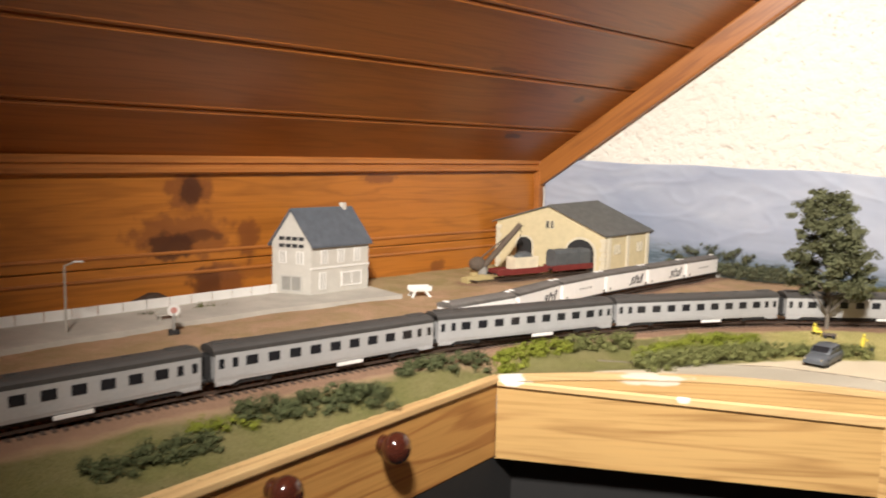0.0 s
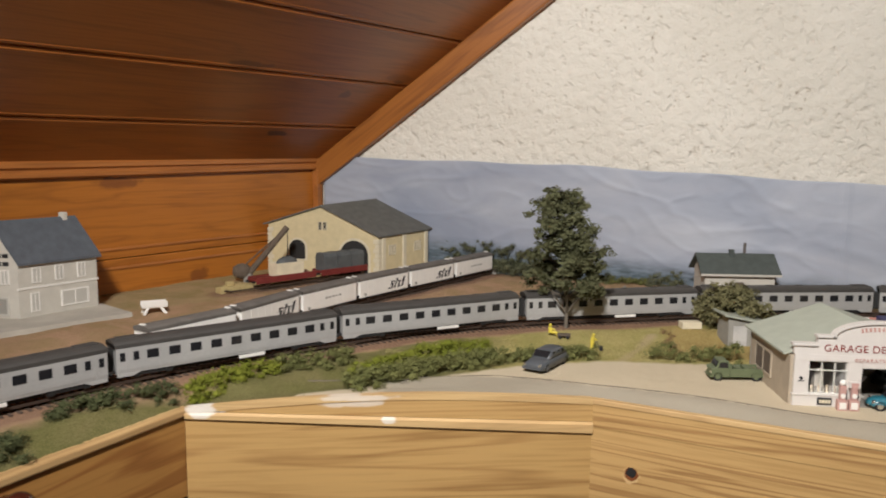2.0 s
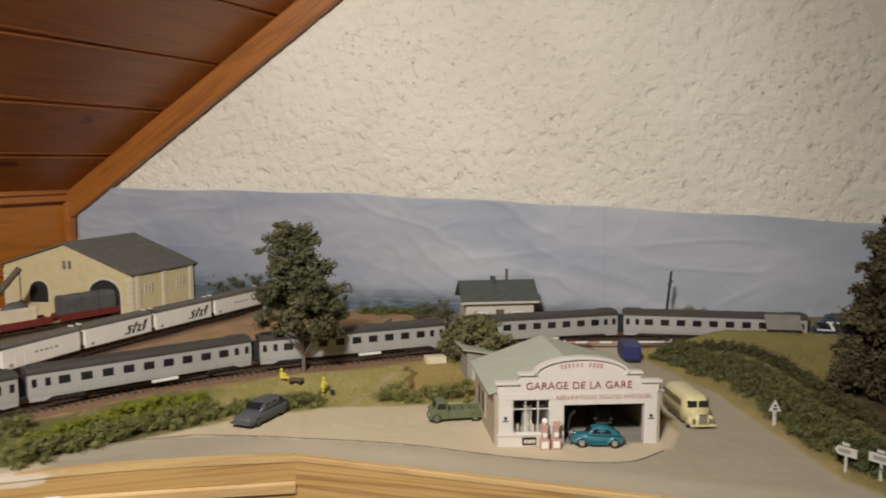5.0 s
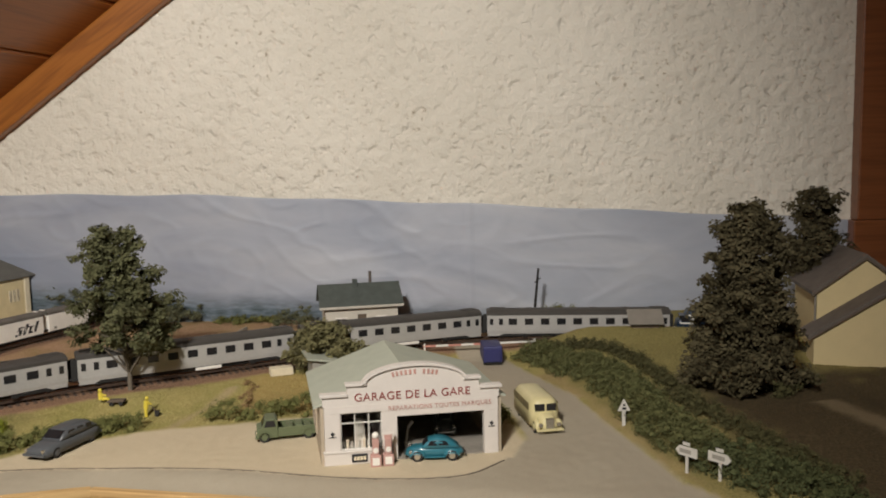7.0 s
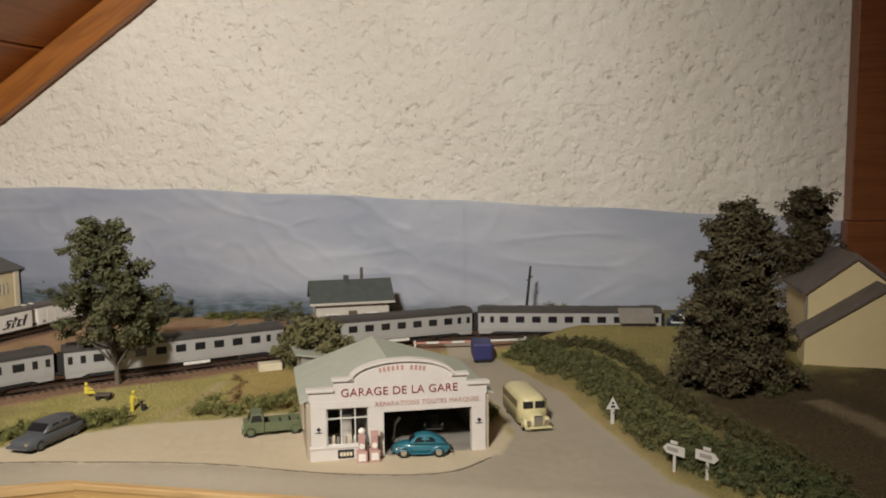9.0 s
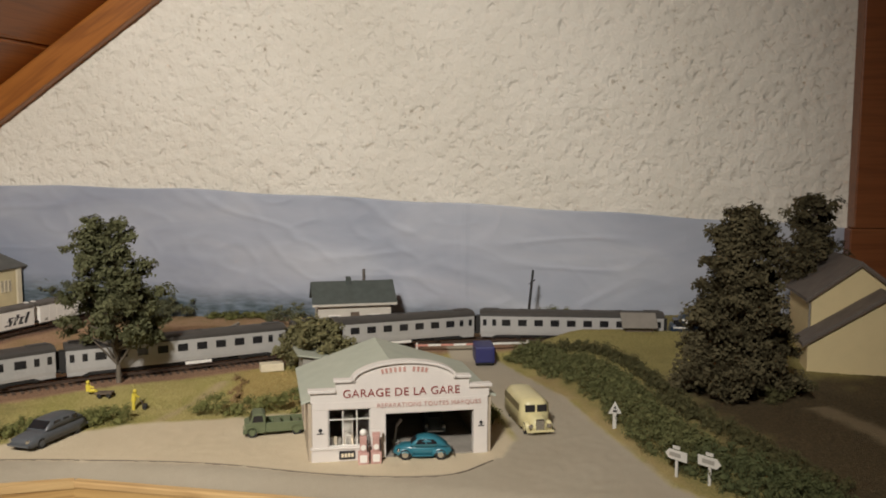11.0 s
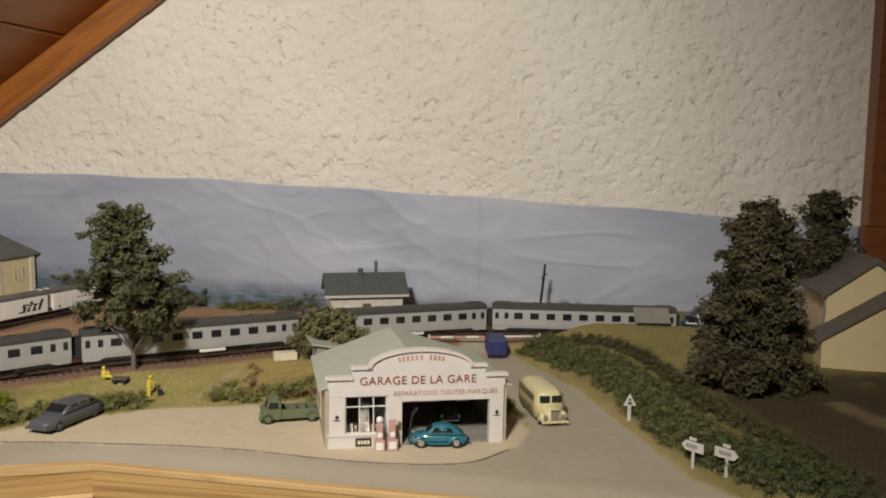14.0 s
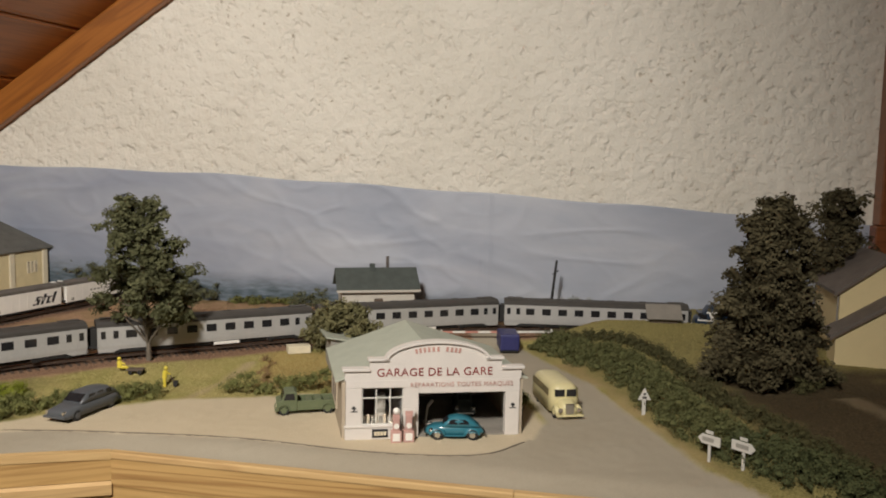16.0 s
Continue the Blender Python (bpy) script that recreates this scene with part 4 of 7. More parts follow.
def track(line, name, sleepers=True):
    """Two rails on sleepers."""
    tr = thing(name, 0, 0, 0, 0, "model railway track with rusty rails on dark sleepers", "railway track", "railway tracks", "structure")
    for o in (-0.0083, 0.0083):
        part("rail", sweep(offset(line, o), [(-0.0006, RAIL - 0.0025), (-0.0006, RAIL), (0.0006, RAIL), (0.0006, RAIL - 0.0025)]), RUST, tr)
    if sleepers:
        bm = bmesh.new()
        pts = resample(line, 0.0075)
        for a, b in zip(pts, pts[1:]):
            t = (b - a).normalized()
            add_box(bm, -0.0014, 0.0014, -0.0145, 0.0145, RAIL - 0.0085, RAIL - 0.0050, 0, pose(a.x, a.y, 0, 0, 0, math.degrees(math.atan2(t.y, t.x))))
        sl = part("sleepers", bm, SLEEPER, tr)
        sl["kind"] = "stuff"


def kerb():
    """Thin dark edge of the forecourt where it meets the road."""
    pts = [(x, y) for x, y in zip(*KERB) if -0.46 < x < 0.150]
    line = [p for p in smooth_line(pts, 10)]
    vs, fs = [], []
    for i, p in enumerate(line):
        t = (line[min(i + 1, len(line) - 1)] - line[max(i - 1, 0)]).normalized()
        wide = 0.00045 * (1 + 0.5 * math.sin(i * 1.7) * math.sin(i * 0.63))
        z = ground_z(p.x, p.y)
        k = len(vs)
        vs += [(p.x - t.y * o, p.y + t.x * o, z + dz) for o, dz in ((-wide, -0.001), (-wide, 0.0006), (wide, 0.0006), (wide, -0.001))]
        if i:
            fs += [(k - 4 + j, k + j, k + j + 1, k - 3 + j) for j in range(3)]
    tagged(raw("kerb", vs, fs, KERB_DARK), "thin dark worn kerb edge between sand forecourt and road", "kerb", kind="structure")


shell()
backdrop()
fascia()
ground()
kerb()
track(MAIN, "railway_track")
track(YARD, "railway_track")
track(SIDING, "railway_track")
knob(-0.602, -0.2306, -0.0265, math.degrees(math.atan2(0.933, 0.359)), 0.0135, "round dark lacquered wooden drawer knob on pale pine")
knob(-0.644, -0.339, -0.0265, math.degrees(math.atan2(0.933, 0.359)), 0.0135, "round dark lacquered wooden drawer knob on pale pine")

# ---- rolling stock ----
def section(w, z0, z1, top, n=9):
    """Half-round roofed cross-section in y, z."""
    pts = [(-w * 0.96, z0), (-w, z0 + 0.004), (-w, z1)]
    for i in range(1, n):
        a = math.pi * (1 - i / n)
        pts.append((w * math.cos(a), z1 + (top - z1) * math.sin(a) ** 0.75))
    return pts + [(w, z1), (w, z0 + 0.004), (w * 0.96, z0)]


def wheelset(parent, x, r=0.0052):
    for s in (-1, 1):
        part("wheel", rod((x, s * 0.0075, r), (x, s * 0.0098, r), r, seg=14), RUST, parent)


def bogie(parent, x, half=0.015):
    bm = bmesh.new()
    for s in (-1, 1):
        add_box(bm, x - half - 0.004, x + half + 0.004, s * 0.0105 - 0.0012, s * 0.0105 + 0.0012, 0.0028, 0.0062, 0.0008)
        for k in (-1, 1):
            add_box(bm, x + k * half - 0.0025, x + k * half + 0.0025, s * 0.0112 - 0.001, s * 0.0112 + 0.001, 0.002, 0.0075, 0.0006)
    add_box(bm, x - 0.003, x + 0.003, -0.010, 0.010, 0.004, 0.008)
    b = part("bogie", bm, UNDER, parent, "black bogie frame")
    wheelset(b, x - half)
    wheelset(b, x + half)


def coach(side, roof, label, stripe=None):
    L, w = 0.234, 0.0135
    c = thing("railway_coach", 0, 0, 0, 0, label, "railway coach", "coaches of the passenger train")
    body = [(x, y, z) for x in (0,) for y, z in section(w, 0.0068, 0.0300, 0.0315)]
    hx = L / 2
    bm = loft([[(x, y, z) for _, y, z in body] for x in (-hx + 0.003, hx - 0.003)])
    # deeper skirts at both ends below the doors
    for s in (-1, 1):
        for k in (-1, 1):
            o = [(s * (hx - 0.0035), 0.0040), (s * (hx - 0.0175), 0.0040), (s * (hx - 0.024), 0.0069), (s * (hx - 0.0035), 0.0069)]
            pr = prism(o, k * w * 0.965 - 0.0004, k * w * 0.965 + 0.0004)
            me = bpy.data.meshes.new("skirt")
            pr.to_mesh(me)
            bm.from_mesh(me)
            pr.free()
            bpy.data.meshes.remove(me)
    part("body", bm, side, c)
    top = [(y * 1.01, z) for y, z in section(w, 0.0298, 0.0305, 0.0375)]
    rr = []
    for x, f in ((-hx + 0.002, 0.93), (-hx + 0.008, 1.0), (hx - 0.008, 1.0), (hx - 0.002, 0.93)):
        rr.append([(x, y * (0.97 + 0.03 * f), 0.030 + (z - 0.030) * (f if z > 0.031 else 1)) for y, z in top])
    rf = part("roof", loft(rr), roof, c, smooth=False)
    for x in (-hx + 0.016, hx - 0.016):
        part("roof_vent", box(x - 0.010, x + 0.010, -0.004, 0.004, 0.0365, 0.0384, 0.0006), roof, rf)
    for i in range(4):
        part("roof_vent", box(-0.06 + i * 0.04 - 0.004, -0.06 + i * 0.04 + 0.004, -0.0015, 0.0015, 0.0372, 0.0382, 0.0004), roof, rf)
    wins = [(-hx + 0.0085, 0.0045), (-hx + 0.0205, 0.0050)] + [(-0.0815 + i * 0.02037, 0.0108) for i in range(9)] + [(hx - 0.0205, 0.0050), (hx - 0.0085, 0.0045)]
    for s in (-1, 1):
        for x, ww in wins:
            part("window", box(x - ww / 2, x + ww / 2, s * w - 0.0003, s * w + 0.0003, 0.0183, 0.0263, 0.0002), GLASS_D, c)
        for x in (-hx + 0.0085, hx - 0.0085):
            bm = bmesh.new()
            add_box(bm, x - 0.0044, x - 0.0038, s * w - 0.0002, s * w + 0.0005, 0.0048, 0.0288)
            add_box(bm, x + 0.0038, x + 0.0044, s * w - 0.0002, s * w + 0.0005, 0.0048, 0.0288)
            add_box(bm, x - 0.003, x + 0.003, s * w - 0.0002, s * w + 0.0010, 0.0044, 0.0050)
            part("door_frame", bm, side, c)
        bm = bmesh.new()
        for z in (0.0095, 0.0125, 0.0155):
            add_box(bm, -hx + 0.03, hx - 0.03, s * w - 0.0001, s * w + 0.00025, z, z + 0.0005)
        part("rib", bm, side, c)
        part("sign_plate", box(0.002, 0.030, s * 0.0135 - 0.0006, s * 0.0135 + 0.0006, 0.0030, 0.0062, 0.0003), WHITE, c, "white plate under the floor")
    part("underframe", box(-0.062, 0.062, -0.009, 0.009, 0.0022, 0.0070, 0.0012), UNDER, c)
    for s in (-1, 1):
        bm = box(s * hx - 0.003, s * hx + 0.003, -0.0058, 0.0058, 0.0085, 0.0290, 0.0008)
        part("gangway", bm, UNDER, c)
        for k in (-1, 1):
            part("buffer", rod((s * (hx - 0.003), k * 0.009, 0.0088), (s * (hx + 0.002), k * 0.009, 0.0088), 0.0012, 0.0021), UNDER, c)
        bogie(c, s * (hx - 0.036))
    return c


def locomotive():
    L, w = 0.188, 0.0140
    c = thing("diesel_locomotive", 0, 0, 0, 0, "dark blue diesel locomotive with white angular stripes on the track", "locomotive")
    hx = L / 2
    rings = []
    for x, z1, top, f in ((-hx, 0.0150, 0.0155, 0.86), (-hx + 0.002, 0.0205, 0.022, 0.95), (-hx + 0.010, 0.0225, 0.0285, 0.98), (-hx + 0.0075, 0.030, 0.0345, 0.95),
                          (-hx + 0.016, 0.0305, 0.0375, 1.0), (hx - 0.016, 0.0305, 0.0375, 1.0), (hx - 0.0075, 0.030, 0.0345, 0.95),
                          (hx - 0.010, 0.0225, 0.0285, 0.98), (hx - 0.002, 0.0205, 0.022, 0.95), (hx, 0.0150, 0.0155, 0.86)):
        rings.append([(x, y * f, z) for y, z in section(w, 0.0068, z1, top)])
    part("body", loft([rings[0], rings[1], rings[2], rings[4], rings[5], rings[7], rings[8], rings[9]]), NAVY, c)
    part("roof", loft([[(x, y, z) for y, z in section(w * 0.9, 0.0325, 0.0335, 0.0392)] for x in (-hx + 0.022, hx - 0.022)]), ROOF_D, c)
    for s in (-1, 1):
        y0, y1 = sorted((s * w - s * 0.0004, s * w + s * 0.0005))
        bm = bmesh.new()
        me = bpy.data.meshes.new("stripe")
        for o in ([(-hx + 0.014, 0.0288), (hx - 0.014, 0.0288), (hx - 0.014, 0.0306), (-hx + 0.014, 0.0306)],
                  [(-hx + 0.004, 0.0098), (hx - 0.004, 0.0098), (hx - 0.004, 0.0122), (-hx + 0.004, 0.0122)],
                  [(-hx + 0.021, 0.0200), (-hx + 0.025, 0.0200), (-hx + 0.020, 0.0290), (-hx + 0.0165, 0.0290)],
                  [(-hx + 0.004, 0.0190), (-hx + 0.024, 0.0190), (-hx + 0.024, 0.0206), (-hx + 0.004, 0.0206)],
                  [(hx - 0.021, 0.0200), (hx - 0.025, 0.0200), (hx - 0.020, 0.0290), (hx - 0.0165, 0.0290)],
                  [(hx - 0.004, 0.0190), (hx - 0.024, 0.0190), (hx - 0.024, 0.0206), (hx - 0.004, 0.0206)],
                  [(-0.03, 0.0186), (hx - 0.026, 0.0186), (hx - 0.026, 0.0194), (-0.03, 0.0194)],
                  [(-0.03, 0.0122), (-0.0288, 0.0122), (-0.0288, 0.0186), (-0.03, 0.0186)]):
            pr = prism(o, y0, y1)
            pr.to_mesh(me)
            bm.from_mesh(me)
            pr.free()
        bpy.data.meshes.remove(me)
        part("stripe", bm, WHITE, c, "white angular stripe")
        part("panel", box(-0.0284, hx - 0.027, y0 + 0.0001, y1 - 0.0002, 0.0124, 0.0184), NAVY_L, c, "slate blue lower panel")
        part("grille", box(-0.055, 0.055, y0 + 0.0001, y1 - 0.0002, 0.0212, 0.0276), GLASS_D, c, "dark side grilles")
        for x in (-hx + 0.0105, hx - 0.0105):
            part("window", box(x - 0.0042, x + 0.0042, y0 * 0.985, y1 * 0.985 if s > 0 else y1, 0.0214, 0.0272, 0.0002), GLASS_D, c)
    for s in (-1, 1):
        part("windscreen", box(s * (hx - 0.0075) - 0.003, s * (hx - 0.0075) + 0.003, -0.0105, 0.0105, 0.0232, 0.0286, 0.0006), GLASS_D, c)
        part("nose_stripe", box(s * hx - 0.0008, s * hx + 0.0008, -0.0118, 0.0118, 0.0095, 0.0122, 0.0004), WHITE, c)
        bogie(c, s * 0.055, 0.020)
        for k in (-1, 1):
            part("buffer", rod((s * (hx - 0.001), k * 0.009, 0.0088), (s * (hx + 0.005), k * 0.009, 0.0088), 0.0012, 0.0022), UNDER, c)
    part("fuel_tank", box(-0.028, 0.028, -0.011, 0.011, 0.0024, 0.0070, 0.0015), UNDER, c)
    return c


def wagon(mark):
    L, w = 0.112, 0.0125
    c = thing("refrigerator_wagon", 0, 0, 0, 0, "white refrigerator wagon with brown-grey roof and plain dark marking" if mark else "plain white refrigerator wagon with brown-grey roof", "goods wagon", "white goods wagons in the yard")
    hx = L / 2
    part("body", loft([[(x, y, z) for y, z in section(w, 0.0062, 0.0292, 0.0304)] for x in (-hx + 0.002, hx - 0.002)]), CREAM_W, c)
    part("roof", loft([[(x, y * 1.02, z) for y, z in section(w, 0.0290, 0.0298, 0.0352)] for x in (-hx + 0.001, hx - 0.001)]), WAG_ROOF, c)
    for s in (-1, 1):
        bm = bmesh.new()
        for i in range(9):
            x = -hx + 0.006 + i * (L - 0.012) / 8
            add_box(bm, x - 0.0005, x + 0.0005, s * w - 0.0002, s * w + 0.00018, 0.0066, 0.0288)
        part("rib", bm, CREAM_W, c)
        part("underframe_bar", box(-hx + 0.002, hx - 0.002, s * w * 0.9 - 0.0008, s * w * 0.9 + 0.0008, 0.0046, 0.0063), UNDER, c)
        part("marking", box(-hx + 0.010, -hx + 0.0145, s * w - 0.0001, s * w + 0.0006, 0.0085, 0.0120), GREYWALL, c)
        if mark:
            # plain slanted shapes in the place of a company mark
            for x0, x1, z0, z1 in ((0.0120, 0.0205, 0.0102, 0.0126), (0.0172, 0.0208, 0.0126, 0.0165), (0.0135, 0.0208, 0.0160, 0.0180), (0.0135, 0.0170, 0.0180, 0.0205), (0.0140, 0.0215, 0.0198, 0.0218), (0.0245, 0.0285, 0.0105, 0.0245), (0.0235, 0.0315, 0.0195, 0.0212), (0.0330, 0.0395, 0.0105, 0.0130), (0.0330, 0.0360, 0.0130, 0.0205), (0.0330, 0.0395, 0.0185, 0.0205), (0.0415, 0.0450, 0.0105, 0.0255)):
                bm = bmesh.new()
                add_box(bm, x0 - 0.0004, x1 + 0.0006, s * w - 0.0001, s * w + 0.0006, z0, z1, 0, Matrix(((1, 0, 0.45, -0.45 * 0.012 - 0.004), (0, 1, 0, 0), (0, 0, 0.95, 0.0008), (0, 0, 0, 1))))
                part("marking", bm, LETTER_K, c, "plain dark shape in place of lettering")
        else:
            for i in range(5):
                part("marking", box(-0.012 + i * 0.007, -0.0075 + i * 0.007, s * w - 0.0001, s * w + 0.0006, 0.0175, 0.0200), GREYWALL, c, "plain grey bar in place of lettering")
    for x in (-hx + 0.022, hx - 0.022):
        wheelset(c, x, 0.0055)
    for s in (-1, 1):
        for k in (-1, 1):
            part("buffer", rod((s * (hx - 0.002), k * 0.009, 0.0085), (s * (hx + 0.003), k * 0.009, 0.0085), 0.0011, 0.002), UNDER, c)
        part("roof_hatch", box(s * (hx - 0.003) - 0.002, s * (hx - 0.003) + 0.002, -0.0035, 0.0035, 0.0346, 0.0362, 0.0005), WHITE, c)
    return c


def on_line(line, s, length, z=RAIL, flip=False):
    """Pose of a vehicle of that length whose middle is s metres along the line."""
    k = 0.35 * length
    pts = line
    step = 0.006

    def at(d):
        i = max(0, min(len(pts) - 2, int(d / step)))
        return pts[i] + (pts[i + 1] - pts[i]) * (d / step - i)

    a, b = at(s - k), at(s + k)
    m = (a + b) / 2
    return pose(m.x, m.y, z, 0, 0, math.degrees(math.atan2(b.y - a.y, b.x - a.x)) + (180 if flip else 0))


TRAIN_SHIFT = 0.105


def place_train():
    def s_of(x):
        return min(range(len(MAIN)), key=lambda i: abs(MAIN[i].x - x) + (MAIN[i].x < -0.7) * 0) * 0.006

    rear = s_of(0.343) + TRAIN_SHIFT
    lo = locomotive()
    lo.matrix_world = on_line(MAIN, rear + 0.004 + 0.094, 0.188)
    first = coach(STEEL, ROOF_D, "silver ribbed passenger coach with dark grey roof on the track")
    s = rear - 0.119
    first.matrix_world = on_line(MAIN, s, 0.234)
    for i in range(6):
        s -= 0.2405
        if s > 0.1:
            copy_thing(first, on_line(MAIN, s, 0.234))


def place_wagons():
    a, b = wagon(True), wagon(False)
    order = [b, a, a, b, a, b]
    s = 0.060
    used = set()
    for w in order:
        m = on_line(YARD, s, 0.112, flip=True)
        if w in used:
            copy_thing(w, m)
        else:
            w.matrix_world = m
            used.add(w)
        s += 0.118


def flat_wagon(load):
    L = 0.112
    c = thing("flat_wagon", 0, 0, 0, 0, "oxide red flat wagon standing in the goods yard", "goods wagon", "flat wagons by the goods shed")
    hx = L / 2
    part("deck", box(-hx, hx, -0.0125, 0.0125, 0.0090, 0.0128, 0.0006), RED_OX, c)
    for s in (-1, 1):
        part("side_sill", box(-hx + 0.001, hx - 0.001, s * 0.0122 - 0.0008, s * 0.0122 + 0.0008, 0.0050, 0.0150, 0.0005), RED_OX, c)
    for x in (-hx + 0.022, hx - 0.022):
        wheelset(c, x, 0.0052)
    for s in (-1, 1):
        for k in (-1, 1):
            part("buffer", rod((s * (hx - 0.001), k * 0.009, 0.0085), (s * (hx + 0.004), k * 0.009, 0.0085), 0.0011, 0.002), UNDER, c)
    return c


def place_flat():
    f = flat_wagon(0)
    m1 = on_line(SIDING, 0.060, 0.112, flip=True)
    f.matrix_world = m1
    m2 = on_line(SIDING, 0.181, 0.112, flip=True)
    copy_thing(f, m2)
    # tarpaulined load
    t = thing("tarpaulin_load", 0, 0, 0, 0, "grey tarpaulin stretched over a load on a flat wagon", "load")
    t.matrix_world = m1 @ pose(-0.004, 0, 0.0128)
    for i in range(3):
        x = -0.045 + i * 0.0285
        rings = []
        for k in range(5):
            xx = x + k * 0.0068
            sag = 0.0006 * math.sin(k * 2.1 + i)
            rings.append([(xx, y, z + (sag if z > 0.01 else 0)) for y, z in ((-0.0122, 0), (-0.0122, 0.022), (-0.0085, 0.0280), (0.0085, 0.0280), (0.0122, 0.022), (0.0122, 0))])
        part("cover", loft(rings), TARP, t)
    # cream crate with a dark load on top
    b = thing("loading_crate", 0, 0, 0, 0, "cream open crate with a dark heap on a flat wagon", "crate")
    b.matrix_world = m2 @ pose(0.008, 0, 0.0128)
    for n, bx in (("side", (-0.026, 0.024, -0.0120, -0.0110)), ("side", (-0.026, 0.024, 0.0110, 0.0120)), ("end", (-0.026, -0.025, -0.0110, 0.0110)), ("end", (0.023, 0.024, -0.0110, 0.0110))):
        part(n, box(*bx, 0.0, 0.0205, 0.0003), CREAM_C, b)
    bm = bmesh.new()
    bmesh.ops.create_icosphere(bm, subdivisions=3, radius=1, matrix=Matrix.Translation((0, 0, 0.0185)) @ Matrix.Diagonal((0.019, 0.0106, 0.0105, 1)))
    for v in bm.verts:
        v.co.z = max(0.001, v.co.z + 0.0012 * noise.noise(v.co * 300))
    part("heap", bm, TARP, b)


place_train()
place_wagons()
place_flat()

# ---- buildings ----
def gable_house(name, x, y, z, turn, w, d, eave, ridge, wall, roof, label, over=0.004, thick=0.0022, left_eave=None, roof_label=""):
    """A block w wide (local x) and d deep (local y) with the gable facing -y; ridge along y."""
    h = thing(name, x, y, z, turn, label, "building")
    le = eave if left_eave is None else left_eave
    part("wall", prism([(-w / 2, -0.004), (w / 2, -0.004), (w / 2, eave), (0, ridge), (-w / 2, le)], -d / 2, d / 2), wall, h)
    for s, e in ((-1, le), (1, eave)):
        sl = (ridge - e) / (w / 2)
        lo_x, lo_z = s * (w / 2 + over), e - over * sl
        o = [(0, ridge + 0.0002), (lo_x, lo_z + 0.0002), (lo_x, lo_z + thick), (0, ridge + thick)]
        part("roof", prism(o, -d / 2 - over, d / 2 + over), roof, h, roof_label)
    return h


def window(parent, x, z, w, hgt, y, frame_mat=WHITE, facing=-1, name="window", glass=GLASS_D):
    """A framed window on a wall in the plane y (facing -y), or on x planes when facing is 'l' or 'r'."""
    m = Matrix.Identity(4)
    if facing == "r":
        m = pose(y, x, 0, 0, 0, 90)
    elif facing == "l":
        m = pose(y, x, 0, 0, 0, -90)
    else:
        m = pose(x, y, 0)
    bm = bmesh.new()
    t = min(w, hgt) * 0.12
    for a in ((-w / 2 - t, w / 2 + t, z - t, z), (-w / 2 - t, w / 2 + t, z + hgt, z + hgt + t), (-w / 2 - t, -w / 2, z, z + hgt), (w / 2, w / 2 + t, z, z + hgt), (-t * 0.3, t * 0.3, z, z + hgt)):
        add_box(bm, a[0], a[1], -0.0009, 0.0003, a[2], a[3])
    fr = part(name, bm, frame_mat, parent)
    fr.matrix_local = m
    part("pane", box(-w / 2, w / 2, -0.0004, 0.0002, z, z + hgt), glass, fr)
    return fr


def arch(parent, x, y, w, spring, name, material, depth=0.0006, rim=0.004, base=0.0):
    """A flat black face for a dark round-arched opening, with a pale stone rim in the plane y."""
    n = 12

    def outline(r, low):
        return [(x - r, low), (x + r, low)] + [(x + r * math.cos(math.pi * i / n), spring + r * math.sin(math.pi * i / n)) for i in range(n + 1)]

    part(name, prism(outline(w / 2 + rim, max(0.0, base - rim)), y - depth, y + 0.0002), STONE_W, parent, "pale stone arch surround")
    # unlit inside of the doorway, put on as a flat black face
    part("opening", prism(outline(w / 2, base), y - depth - 0.0005, y - depth + 0.0001), BLACK, parent, "flat black face in place of a dark arched doorway")


def sheared(h, k, y0=0.0, rise=0.0):
    """Skew all meshes under h: local x grows by k, and z by rise, for each metre of local y."""
    sh = Matrix(((1, k, 0, -k * y0), (0, 1, 0, 0), (0, rise, 1, -rise * y0), (0, 0, 0, 1)))
    bpy.context.view_layer.update()
    inv = h.matrix_world.inverted()
    todo = [(o, inv @ o.matrix_world) for o in h.children_recursive if o.type == "MESH"]
    for o, m in todo:
        o.data.transform(sh @ m)
        o.matrix_basis = Matrix.Identity(4)
        o.matrix_parent_inverse = Matrix.Identity(4)


